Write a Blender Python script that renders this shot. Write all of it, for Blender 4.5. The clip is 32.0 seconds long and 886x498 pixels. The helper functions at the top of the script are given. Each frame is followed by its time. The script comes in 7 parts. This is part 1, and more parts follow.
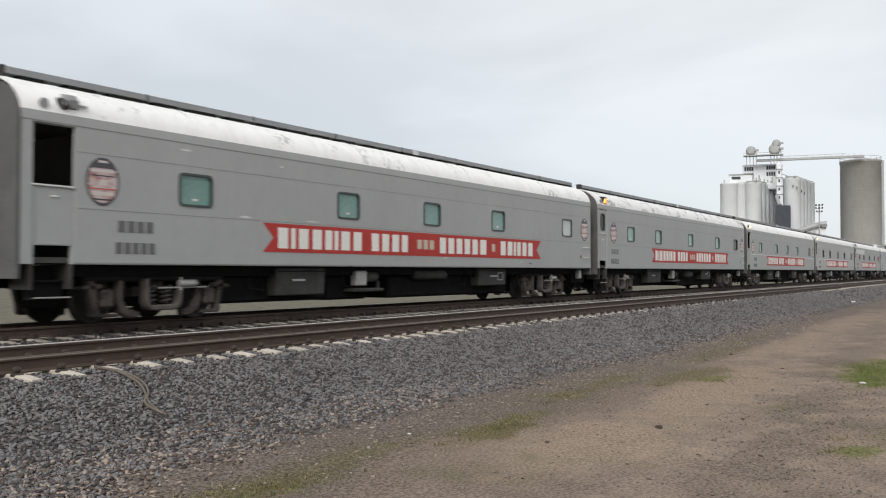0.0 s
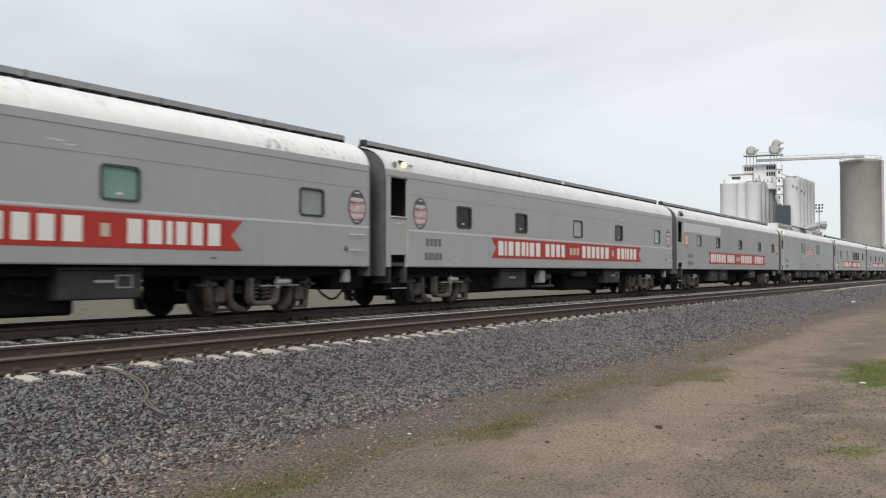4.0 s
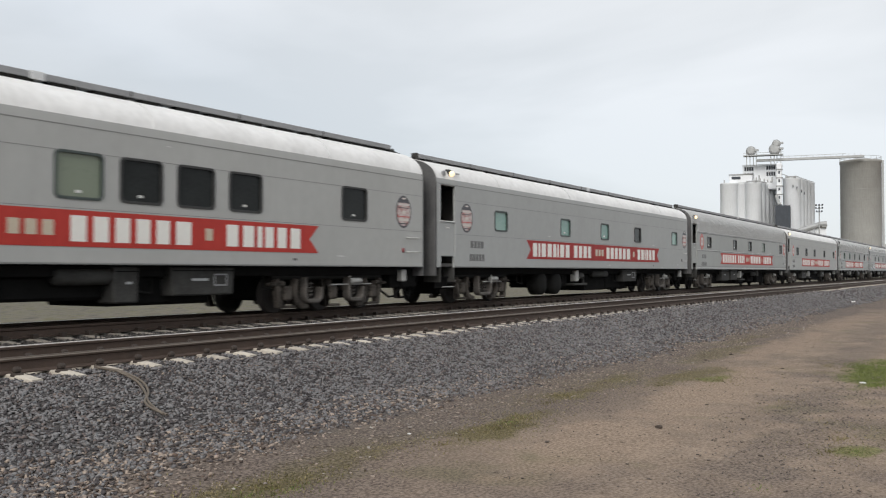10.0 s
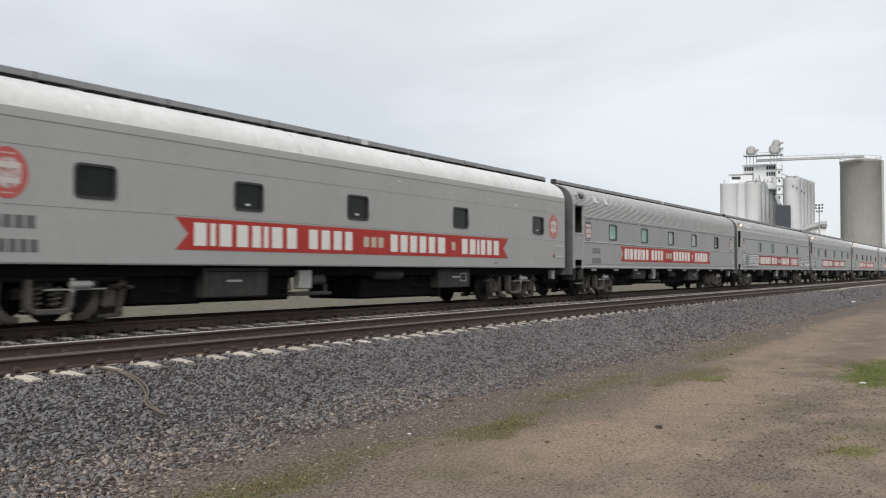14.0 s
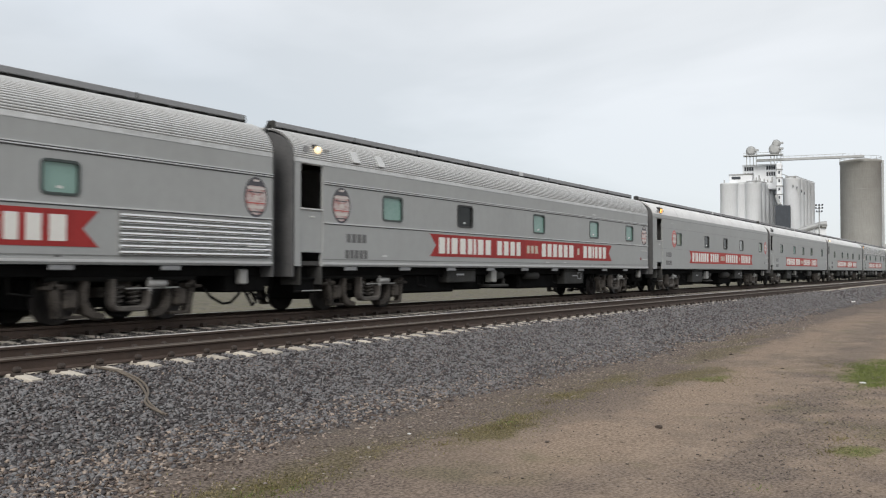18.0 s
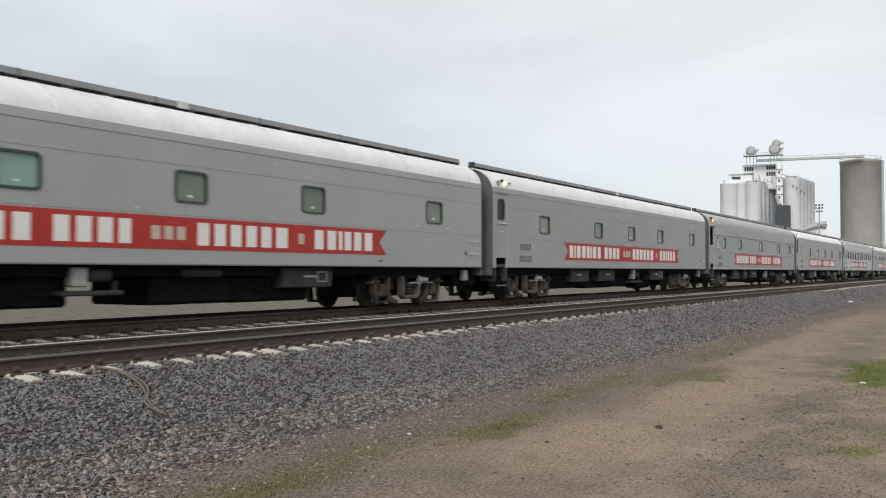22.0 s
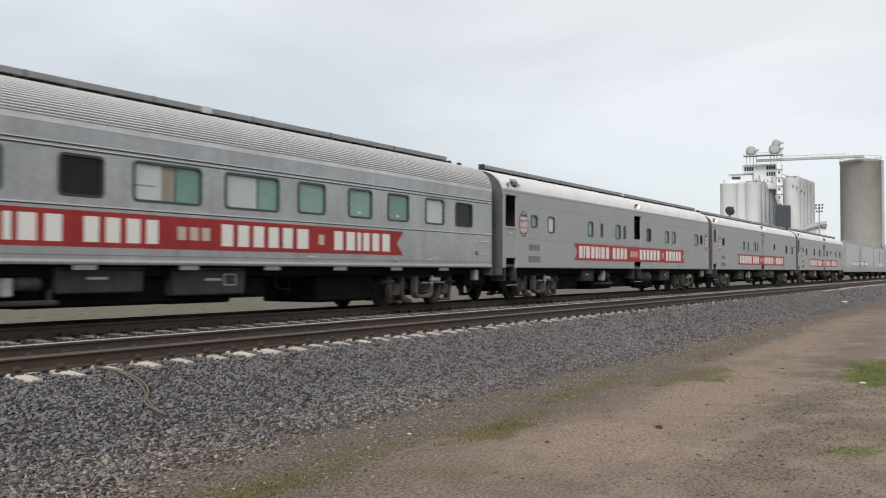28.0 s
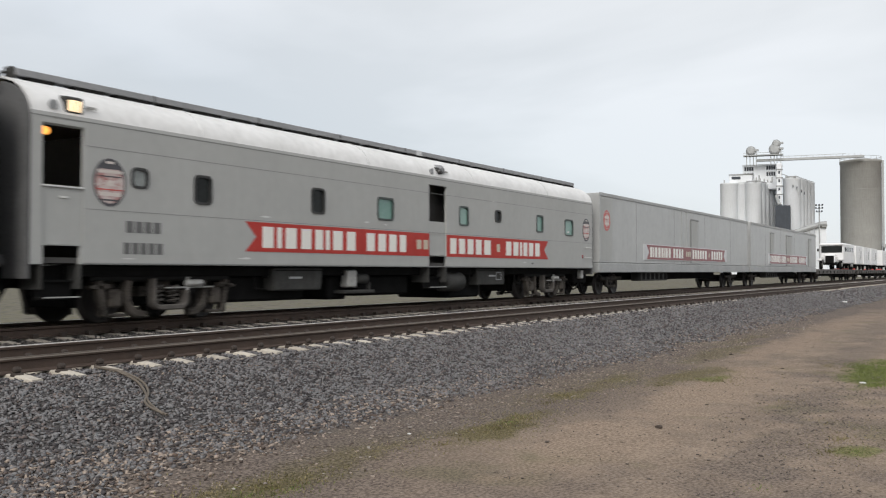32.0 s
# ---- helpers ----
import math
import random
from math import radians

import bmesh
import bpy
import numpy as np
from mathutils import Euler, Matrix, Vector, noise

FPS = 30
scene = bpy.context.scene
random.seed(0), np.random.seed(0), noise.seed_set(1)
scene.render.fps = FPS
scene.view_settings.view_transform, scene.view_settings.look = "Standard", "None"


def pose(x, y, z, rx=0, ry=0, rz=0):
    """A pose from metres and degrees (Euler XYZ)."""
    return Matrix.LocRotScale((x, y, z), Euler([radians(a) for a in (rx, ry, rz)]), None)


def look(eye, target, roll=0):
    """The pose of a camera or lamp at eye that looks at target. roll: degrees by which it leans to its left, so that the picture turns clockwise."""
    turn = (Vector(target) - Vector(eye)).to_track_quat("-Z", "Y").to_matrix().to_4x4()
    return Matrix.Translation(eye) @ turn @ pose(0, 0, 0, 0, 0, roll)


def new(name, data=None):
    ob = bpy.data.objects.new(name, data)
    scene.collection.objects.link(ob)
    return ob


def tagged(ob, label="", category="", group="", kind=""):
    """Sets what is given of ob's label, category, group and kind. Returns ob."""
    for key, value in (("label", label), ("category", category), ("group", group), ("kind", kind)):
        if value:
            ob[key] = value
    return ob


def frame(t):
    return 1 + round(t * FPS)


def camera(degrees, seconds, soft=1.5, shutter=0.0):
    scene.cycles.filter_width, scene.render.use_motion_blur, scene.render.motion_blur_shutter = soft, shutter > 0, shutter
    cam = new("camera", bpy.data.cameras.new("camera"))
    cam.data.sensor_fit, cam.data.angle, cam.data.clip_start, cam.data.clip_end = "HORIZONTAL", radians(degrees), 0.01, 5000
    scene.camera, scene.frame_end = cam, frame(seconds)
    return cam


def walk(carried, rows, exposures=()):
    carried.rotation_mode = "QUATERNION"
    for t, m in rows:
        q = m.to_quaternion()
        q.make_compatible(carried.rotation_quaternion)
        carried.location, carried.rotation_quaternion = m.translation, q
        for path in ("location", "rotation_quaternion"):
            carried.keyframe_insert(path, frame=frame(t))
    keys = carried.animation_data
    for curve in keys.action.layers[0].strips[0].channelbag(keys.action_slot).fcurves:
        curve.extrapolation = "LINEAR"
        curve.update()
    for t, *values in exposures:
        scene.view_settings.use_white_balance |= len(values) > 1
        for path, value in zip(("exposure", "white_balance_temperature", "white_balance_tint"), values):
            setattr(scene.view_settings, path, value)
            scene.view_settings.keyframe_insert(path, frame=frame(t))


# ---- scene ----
# Ground plan: x runs along the tracks, y away from the camera, z = 0 at the rail heads.
cam = camera(51.95, 32.0, soft=1.15, shutter=0.2)
TURN = 31.51
CAM_POSE = pose(0, 0, 0.9, 91.42, 0, TURN - 90)
walk(cam, [(0, CAM_POSE), (32, CAM_POSE)], exposures=[(0, 0.0), (32, 0.0)])

# ---- world and sun: bright overcast ----
world = bpy.data.worlds.new("overcast_sky")
scene.world = world
world.use_nodes = True
wn, wl = world.node_tree.nodes, world.node_tree.links
wn.clear()
w_out = wn.new("ShaderNodeOutputWorld")
w_bg = wn.new("ShaderNodeBackground")
w_sky = wn.new("ShaderNodeTexSky")
w_sky.sky_type = "NISHITA"
w_sky.sun_disc = False
w_sky.sun_elevation = radians(33)
w_sky.sun_rotation = radians(252)
w_noise = wn.new("ShaderNodeTexNoise")
w_noise.inputs["Scale"].default_value = 1.9
w_noise.inputs["Detail"].default_value = 5
w_noise.inputs["Roughness"].default_value = 0.5
w_noise.inputs["Distortion"].default_value = 0.4
w_ramp = wn.new("ShaderNodeValToRGB")
w_ramp.color_ramp.elements[0].position = 0.41
w_ramp.color_ramp.elements[0].color = (7.35, 7.5, 7.58, 1)
w_ramp.color_ramp.elements[1].position = 0.60
w_ramp.color_ramp.elements[1].color = (8.6, 8.7, 8.8, 1)
w_mix = wn.new("ShaderNodeMix")
w_mix.data_type = "RGBA"
w_mix.inputs[0].default_value = 0.86
w_coord = wn.new("ShaderNodeTexCoord")
w_flat = wn.new("ShaderNodeMapping")
w_flat.inputs["Scale"].default_value = (1.0, 1.0, 3.2)
wl.new(w_coord.outputs["Generated"], w_flat.inputs["Vector"])
wl.new(w_flat.outputs["Vector"], w_noise.inputs["Vector"])
wl.new(w_noise.outputs["Fac"], w_ramp.inputs["Fac"])
wl.new(w_sky.outputs["Color"], w_mix.inputs[6])
wl.new(w_ramp.outputs["Color"], w_mix.inputs[7])
# the cloud cover brightens upwards and along +x, to fit the camera's view
w_sep = wn.new("ShaderNodeSeparateXYZ")
wl.new(w_coord.outputs["Generated"], w_sep.inputs[0])
w_side = wn.new("ShaderNodeMath")
w_side.operation = "MULTIPLY_ADD"
w_side.inputs[1].default_value = 0.9
w_side.inputs[2].default_value = -0.5
wl.new(w_sep.outputs["X"], w_side.inputs[0])
w_high = wn.new("ShaderNodeMath")
w_high.operation = "MULTIPLY_ADD"
w_high.inputs[1].default_value = 1.6
wl.new(w_sep.outputs["Z"], w_high.inputs[0])
wl.new(w_side.outputs[0], w_high.inputs[2])
w_gramp = wn.new("ShaderNodeValToRGB")
w_gramp.color_ramp.elements[0].position = 0.0
w_gramp.color_ramp.elements[0].color = (1.0, 1.0, 1.0, 1)
w_gramp.color_ramp.elements[1].position = 0.95
w_gramp.color_ramp.elements[1].color = (1.23, 1.215, 1.20, 1)
w_mid = w_gramp.color_ramp.elements.new(0.42)
w_mid.color = (0.95, 0.985, 1.022, 1)
w_glow = wn.new("ShaderNodeMix")
w_glow.data_type = "RGBA"
w_glow.blend_type = "MULTIPLY"
w_glow.inputs[0].default_value = 1.0
wl.new(w_high.outputs[0], w_gramp.inputs["Fac"])
wl.new(w_mix.outputs[2], w_glow.inputs[6])
wl.new(w_gramp.outputs["Color"], w_glow.inputs[7])
wl.new(w_glow.outputs[2], w_bg.inputs["Color"])
w_bg.inputs["Strength"].default_value = 0.1
wl.new(w_bg.outputs["Background"], w_out.inputs["Surface"])

sun = new("sun", bpy.data.lights.new("sun", "SUN"))
sun.data.energy = 2.25
sun.data.angle = radians(30)
sun.data.color = (1.0, 0.955, 0.9)
sun.matrix_world = look((-52, -16, 35), (0, 0, 0))


# ---- materials ----
MATS = {}


def material(name, color, color2=None, rough=0.6, metal=0.0, scale=4.0, bump=0.0, bump_scale=40.0, streak=0.0,
             spec=0.5, emission=None, strength=0.0, island=0.0, obj_random=0.0, detail_scale=None, stretch=(1, 1, 1), transmission=0.0, ramp=(0.3, 0.7), tints=(), coat=0.0):
    """Principled surface with two scales of noise between two colours, optional bump."""
    if name in MATS:
        return MATS[name]
    m = bpy.data.materials.new(name)
    m.use_nodes = True
    n, l = m.node_tree.nodes, m.node_tree.links
    b = n["Principled BSDF"]
    b.inputs["Roughness"].default_value = rough
    b.inputs["Metallic"].default_value = metal
    b.inputs["Specular IOR Level"].default_value = spec
    b.inputs["Transmission Weight"].default_value = transmission
    b.inputs["Coat Weight"].default_value = coat
    b.inputs["Coat Roughness"].default_value = 0.25
    tc = n.new("ShaderNodeTexCoord")
    mp = n.new("ShaderNodeMapping")
    mp.inputs["Scale"].default_value = stretch
    l.new(tc.outputs["Object"], mp.inputs["Vector"])
    c2 = color2 or tuple(c * 0.75 for c in color)
    n1 = n.new("ShaderNodeTexNoise")
    n1.inputs["Scale"].default_value = scale
    n1.inputs["Detail"].default_value = 6
    l.new(mp.outputs["Vector"], n1.inputs["Vector"])
    n2 = n.new("ShaderNodeTexNoise")
    n2.inputs["Scale"].default_value = detail_scale or scale * 9
    n2.inputs["Detail"].default_value = 4
    l.new(mp.outputs["Vector"], n2.inputs["Vector"])
    add = n.new("ShaderNodeMath")
    add.operation = "MULTIPLY_ADD"
    add.inputs[1].default_value = 0.45
    l.new(n2.outputs["Fac"], add.inputs[0])
    mul = n.new("ShaderNodeMath")
    mul.operation = "MULTIPLY"
    mul.inputs[1].default_value = 0.62
    l.new(n1.outputs["Fac"], mul.inputs[0])
    l.new(mul.outputs[0], add.inputs[2])
    fac = add.outputs[0]
    if island or obj_random:
        src = n.new("ShaderNodeNewGeometry").outputs["Random Per Island"] if island else n.new("ShaderNodeObjectInfo").outputs["Random"]
        a2 = n.new("ShaderNodeMath")
        a2.operation = "MULTIPLY_ADD"
        a2.inputs[1].default_value = island or obj_random
        l.new(src, a2.inputs[0])
        sub = n.new("ShaderNodeMath")
        sub.operation = "SUBTRACT"
        sub.inputs[1].default_value = (island or obj_random) / 2
        l.new(fac, sub.inputs[0])
        l.new(sub.outputs[0], a2.inputs[2])
        fac = a2.outputs[0]
    cr = n.new("ShaderNodeValToRGB")
    cr.color_ramp.elements[0].position = ramp[0]
    cr.color_ramp.elements[0].color = (*c2, 1)
    cr.color_ramp.elements[1].position = ramp[1]
    cr.color_ramp.elements[1].color = (*color, 1)
    for at, tint in tints:
        e = cr.color_ramp.elements.new(at)
        e.color = (*tint, 1)
    l.new(fac, cr.inputs["Fac"])
    out = cr.outputs["Color"]
    if streak:
        mp2 = n.new("ShaderNodeMapping")
        mp2.inputs["Scale"].default_value = (3.0, 3.0, 0.25)
        l.new(tc.outputs["Object"], mp2.inputs["Vector"])
        n3 = n.new("ShaderNodeTexNoise")
        n3.inputs["Scale"].default_value = 1.6
        n3.inputs["Detail"].default_value = 6
        l.new(mp2.outputs["Vector"], n3.inputs["Vector"])
        r3 = n.new("ShaderNodeValToRGB")
        r3.color_ramp.elements[0].position = 0.42
        r3.color_ramp.elements[0].color = (1, 1, 1, 1)
        r3.color_ramp.elements[1].position = 0.75
        r3.color_ramp.elements[1].color = (1 - streak, 1 - streak, 1 - streak * 1.1, 1)
        l.new(n3.outputs["Fac"], r3.inputs["Fac"])
        mx = n.new("ShaderNodeMix")
        mx.data_type = "RGBA"
        mx.blend_type = "MULTIPLY"
        mx.inputs[0].default_value = 1
        l.new(out, mx.inputs[6])
        l.new(r3.outputs["Color"], mx.inputs[7])
        out = mx.outputs[2]
    l.new(out, b.inputs["Base Color"])
    if bump:
        nb = n.new("ShaderNodeTexNoise")
        nb.inputs["Scale"].default_value = bump_scale
        nb.inputs["Detail"].default_value = 5
        l.new(mp.outputs["Vector"], nb.inputs["Vector"])
        bp = n.new("ShaderNodeBump")
        bp.inputs["Strength"].default_value = bump
        bp.inputs["Distance"].default_value = 0.02
        l.new(nb.outputs["Fac"], bp.inputs["Height"])
        l.new(bp.outputs["Normal"], b.inputs["Normal"])
    if emission:
        b.inputs["Emission Color"].default_value = (*emission, 1)
        b.inputs["Emission Strength"].default_value = strength
    MATS[name] = m
    return m


SILVER = material("silver_paint", (0.375, 0.386, 0.384), (0.335, 0.345, 0.342), rough=0.6, metal=0.06, spec=0.18, scale=0.5, streak=0.03, bump=0.02, bump_scale=3, coat=0.12)
SILVER_W = material("warm_silver_paint", (0.405, 0.411, 0.402), (0.36, 0.366, 0.358), rough=0.6, metal=0.06, spec=0.18, scale=0.5, streak=0.035, bump=0.02, bump_scale=3, coat=0.12)
SILVER_D = material("dull_silver_paint", (0.36, 0.372, 0.365), (0.31, 0.32, 0.314), rough=0.6, metal=0.06, spec=0.18, scale=0.5, streak=0.05, bump=0.02, bump_scale=3, coat=0.12)
BAGGAGE = material("weathered_grey_green_paint", (0.41, 0.435, 0.43), (0.32, 0.336, 0.333), rough=0.6, metal=0.06, spec=0.18, scale=0.45, streak=0.12, bump=0.02, bump_scale=3, coat=0.12)
STEEL = material("stainless_steel", (0.44, 0.445, 0.45), (0.29, 0.295, 0.30), rough=0.28, metal=0.75, scale=0.9, streak=0.15, bump=0.03, bump_scale=2)
# far paler than the body paint: skylight on the roof is painted in
ROOF = material("lit_roof_silver", (0.80, 0.80, 0.795), (0.62, 0.62, 0.615), rough=0.5, metal=0.1, scale=0.7, streak=0.06, bump=0.03, bump_scale=2)
SCUFF = material("scraped_paint", (0.62, 0.63, 0.62), (0.48, 0.49, 0.48), rough=0.6, scale=6)
SHOULDER = material("roof_shoulder_silver", (0.72, 0.725, 0.72), (0.42, 0.425, 0.42), rough=0.42, metal=0.35, scale=0.9, streak=0.15)
ROOF_FLAKE = material("flaking_roof_silver", (0.76, 0.76, 0.755), (0.30, 0.30, 0.30), rough=0.6, scale=1.9, ramp=(0.43, 0.485), stretch=(0.8, 1.0, 1.6))
ROOF_PATCH = material("patchy_roof_silver", (0.86, 0.86, 0.85), (0.42, 0.42, 0.42), rough=0.55, metal=0.1, scale=0.9, ramp=(0.36, 0.46), streak=0.1)
FLUTE = material("fluted_silver", (0.66, 0.663, 0.656), (0.56, 0.563, 0.557), rough=0.42, metal=0.4, scale=0.8, streak=0.12)
# darker than the flutes: the shade in the grooves is put into colour
GROOVE = material("groove_shade_grey", (0.20, 0.20, 0.197), (0.12, 0.12, 0.118), rough=0.8, scale=2)
CHROME = material("bright_ribbed_steel", (0.86, 0.87, 0.87), (0.74, 0.75, 0.75), rough=0.22, metal=0.9, scale=2, streak=0.1)
PALE = material("pale_silver_patch", (0.55, 0.56, 0.56), (0.50, 0.51, 0.51), rough=0.5, scale=1)
WHITE_PATCH = material("bare_primer_patch", (0.78, 0.79, 0.77), (0.6, 0.61, 0.6), rough=0.7, scale=3)
# on end walls this grey carries the shade of the gap between cars
END = material("dark_end_grey", (0.125, 0.125, 0.126), (0.075, 0.075, 0.077), spec=0.2, rough=0.8, scale=2, bump=0.1)
SEAM = material("seam_grey", (0.22, 0.225, 0.22), (0.16, 0.16, 0.16), rough=0.6)
TRIM = material("trim_silver", (0.62, 0.63, 0.63), (0.5, 0.5, 0.5), rough=0.4, metal=0.4)
CONDUIT = material("conduit_grey", (0.27, 0.275, 0.285), (0.20, 0.205, 0.21), rough=0.6, scale=1.5)
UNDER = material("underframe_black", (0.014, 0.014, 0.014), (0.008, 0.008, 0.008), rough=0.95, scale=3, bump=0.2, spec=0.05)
UNDERBOX_D = material("deep_equipment_black", (0.017, 0.017, 0.016), (0.010, 0.010, 0.010), rough=0.85, spec=0.15, scale=2.5, streak=0.3)
UNDERBOX = material("dusty_equipment_grey", (0.062, 0.062, 0.060), (0.028, 0.028, 0.027), spec=0.2, rough=0.75, scale=2.5, streak=0.3)
TRUCK = material("dusty_truck_grey", (0.082, 0.072, 0.063), (0.012, 0.011, 0.010), spec=0.2, rough=0.85, scale=2.5, bump=0.15, ramp=(0.38, 0.64))
HANGER = material("dusty_hanger_grey", (0.115, 0.104, 0.094), (0.03, 0.027, 0.025), rough=0.8, scale=3)
BRIGHT_D = material("dulled_metal", (0.42, 0.42, 0.41), (0.26, 0.26, 0.25), rough=0.5, metal=0.2, scale=4)
WHEEL = material("wheel_steel", (0.045, 0.04, 0.038), (0.02, 0.018, 0.018), rough=0.6, metal=0.3, scale=3)
BRIGHT = material("bright_metal", (0.7, 0.7, 0.68), (0.5, 0.5, 0.48), rough=0.4, metal=0.3)
RED = material("banner_red", (0.45, 0.048, 0.038), (0.37, 0.037, 0.03), rough=0.6, spec=0.15, scale=0.8, streak=0.12, coat=0.1)
RED_D = material("weathered_banner_red", (0.37, 0.042, 0.04), (0.28, 0.032, 0.031), rough=0.65, spec=0.12, scale=0.8, streak=0.2, coat=0.1)
LETTER = material("letter_white", (0.80, 0.79, 0.75), (0.68, 0.66, 0.62), rough=0.55, scale=2, coat=0.5)
BOARD = material("pale_board", (0.60, 0.61, 0.62), (0.50, 0.51, 0.53), rough=0.6, scale=1)
LETTER_T = material("letter_tan", (0.55, 0.47, 0.36), (0.42, 0.36, 0.28), rough=0.55, scale=2, coat=0.5)
NUMBER = material("number_black", (0.115, 0.115, 0.115), (0.075, 0.075, 0.075), rough=0.6, coat=0.5)
EM_RED = material("emblem_red", (0.50, 0.08, 0.065), (0.40, 0.065, 0.055), rough=0.55, scale=4, coat=0.5)
EM_PINK = material("emblem_faded_red", (0.31, 0.105, 0.095), (0.20, 0.065, 0.06), rough=0.55, scale=5, coat=0.5)
EM_DARK = material("emblem_dark", (0.05, 0.045, 0.055), (0.03, 0.03, 0.035), rough=0.55, scale=4, coat=0.5)
EM_MOTTLE = material("emblem_mottle", (0.50, 0.42, 0.40), (0.32, 0.10, 0.09), rough=0.6, scale=5.0, detail_scale=14, ramp=(0.44, 0.56), coat=0.5)
EM_PALE = material("emblem_pale_pink", (0.55, 0.36, 0.33), (0.45, 0.28, 0.26), rough=0.6, scale=6, coat=0.5)
EM_CREAM = material("emblem_cream", (0.62, 0.56, 0.52), (0.5, 0.45, 0.42), rough=0.55, scale=4, coat=0.5)
RUBBER = material("window_gasket_black", (0.035, 0.036, 0.036), (0.02, 0.02, 0.02), rough=0.6)
GASKET = material("window_frame_green_grey", (0.05, 0.066, 0.062), (0.03, 0.042, 0.04), rough=0.5)
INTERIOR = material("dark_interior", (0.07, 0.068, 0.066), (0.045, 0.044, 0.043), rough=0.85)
CURTAIN = material("tan_curtain", (0.34, 0.29, 0.24), (0.20, 0.17, 0.14), rough=0.8, scale=6, stretch=(3, 1, 0.3))
SMOKED = material("smoked_grey_glass", (0.075, 0.085, 0.082), (0.045, 0.052, 0.05), rough=0.1, scale=2, spec=0.3)
PANES = {
    "t": material("teal_tinted_glass", (0.215, 0.345, 0.305), (0.13, 0.25, 0.215), rough=0.06, scale=1.5, obj_random=0.5),
    "d": material("dark_glass", (0.022, 0.025, 0.025), (0.010, 0.011, 0.011), rough=0.08, scale=2, spec=0.12),
    "g": material("grey_blind_glass", (0.30, 0.33, 0.32), (0.22, 0.24, 0.235), rough=0.1, scale=1.5, obj_random=0.5),
    "w": material("white_blind_glass", (0.55, 0.58, 0.57), (0.44, 0.48, 0.47), rough=0.1, scale=2, obj_random=0.4),
    "o": material("olive_blind_glass", (0.17, 0.20, 0.145), (0.11, 0.13, 0.095), rough=0.09, scale=1.5, obj_random=0.4),
}
LAMP_ON = material("lit_lamp_lens", (0.6, 0.5, 0.35), rough=0.3, emission=(1.0, 0.76, 0.46), strength=1.3)
LAMP_ORANGE = material("orange_lamp_lens", (1.0, 0.6, 0.2), rough=0.3, emission=(1.0, 0.40, 0.07), strength=1.7, scale=30, ramp=(0.4, 0.6))
LAMP_OFF = material("unlit_lamp_lens", (0.05, 0.05, 0.05), rough=0.15)
RAIL_EDGE = material("lit_rail_edge", (0.17, 0.145, 0.12), (0.11, 0.092, 0.078), rough=0.7, scale=6)
RAIL = material("rusty_rail_web", (0.072, 0.048, 0.037), (0.042, 0.029, 0.022), rough=0.85, scale=6, bump=0.1)
RAIL_TOP = material("polished_rail_head", (0.62, 0.60, 0.57), (0.45, 0.43, 0.41), rough=0.42, metal=0.5, scale=6)
RAIL_DULL = material("dull_rail_head", (0.075, 0.057, 0.045), (0.05, 0.038, 0.03), rough=0.7, metal=0.1, scale=6)
TIE_D = material("darker_tie", (0.42, 0.385, 0.335), (0.18, 0.16, 0.14), rough=0.9, scale=3, bump=0.3)
TIE = material("weathered_tie", (0.50, 0.455, 0.39), (0.33, 0.295, 0.25), rough=0.9, scale=3, bump=0.3, obj_random=0.35)
CLIP = material("rusty_clip", (0.045, 0.033, 0.026), (0.025, 0.018, 0.015), rough=0.8)
CLOD = material("dark_clod", (0.075, 0.058, 0.047), (0.045, 0.035, 0.03), rough=0.95, scale=20)
STONE_B = material("brown_ballast_stone", (0.32, 0.26, 0.215), (0.085, 0.065, 0.055), rough=0.9, scale=3, tints=((0.45, (0.16, 0.115, 0.09)), (0.55, (0.17, 0.155, 0.145))), island=1.0)
STONE_C = material("pale_stone_chip", (0.42, 0.39, 0.35), (0.26, 0.235, 0.21), rough=0.9, scale=3, island=0.8)
STONE_P = material("dark_path_gravel", (0.21, 0.175, 0.155), (0.085, 0.070, 0.062), rough=0.9, scale=3, island=1.0)
STONE = material("ballast_stone", (0.192, 0.186, 0.189), (0.062, 0.057, 0.059), spec=0.25, rough=0.85, scale=3, tints=((0.38, (0.098, 0.088, 0.09)), (0.45, (0.165, 0.130, 0.117)), (0.51, (0.132, 0.139, 0.151)), (0.58, (0.172, 0.153, 0.142)), (0.63, (0.150, 0.160, 0.170))), island=0.8, bump=0.2)
STONE_T = material("tan_pebble", (0.29, 0.235, 0.185), (0.10, 0.078, 0.062), rough=0.9, scale=3, island=0.8)
# shade round the train's track is put into this dark stone colour
STONE_D = material("shaded_ballast", (0.12, 0.11, 0.105), (0.03, 0.028, 0.027), rough=0.85, scale=3, island=1.0, bump=0.2)
CABLE = material("brown_cable", (0.15, 0.125, 0.10), (0.09, 0.075, 0.06), rough=0.7, scale=8)
GRASS = material("grass_green", (0.16, 0.19, 0.05), (0.09, 0.11, 0.03), rough=0.8, scale=2, island=0.8)
GRASS_OLIVE = material("grass_olive", (0.135, 0.115, 0.045), (0.08, 0.072, 0.03), rough=0.9, scale=2, island=0.8)
GRASS_DRY = material("grass_dry", (0.235, 0.196, 0.105), (0.15, 0.13, 0.062), rough=0.85, scale=2, island=0.8)
CONCRETE = material("weathered_concrete", (0.39, 0.387, 0.367), (0.32, 0.316, 0.298), rough=0.9, scale=0.25, streak=0.12)
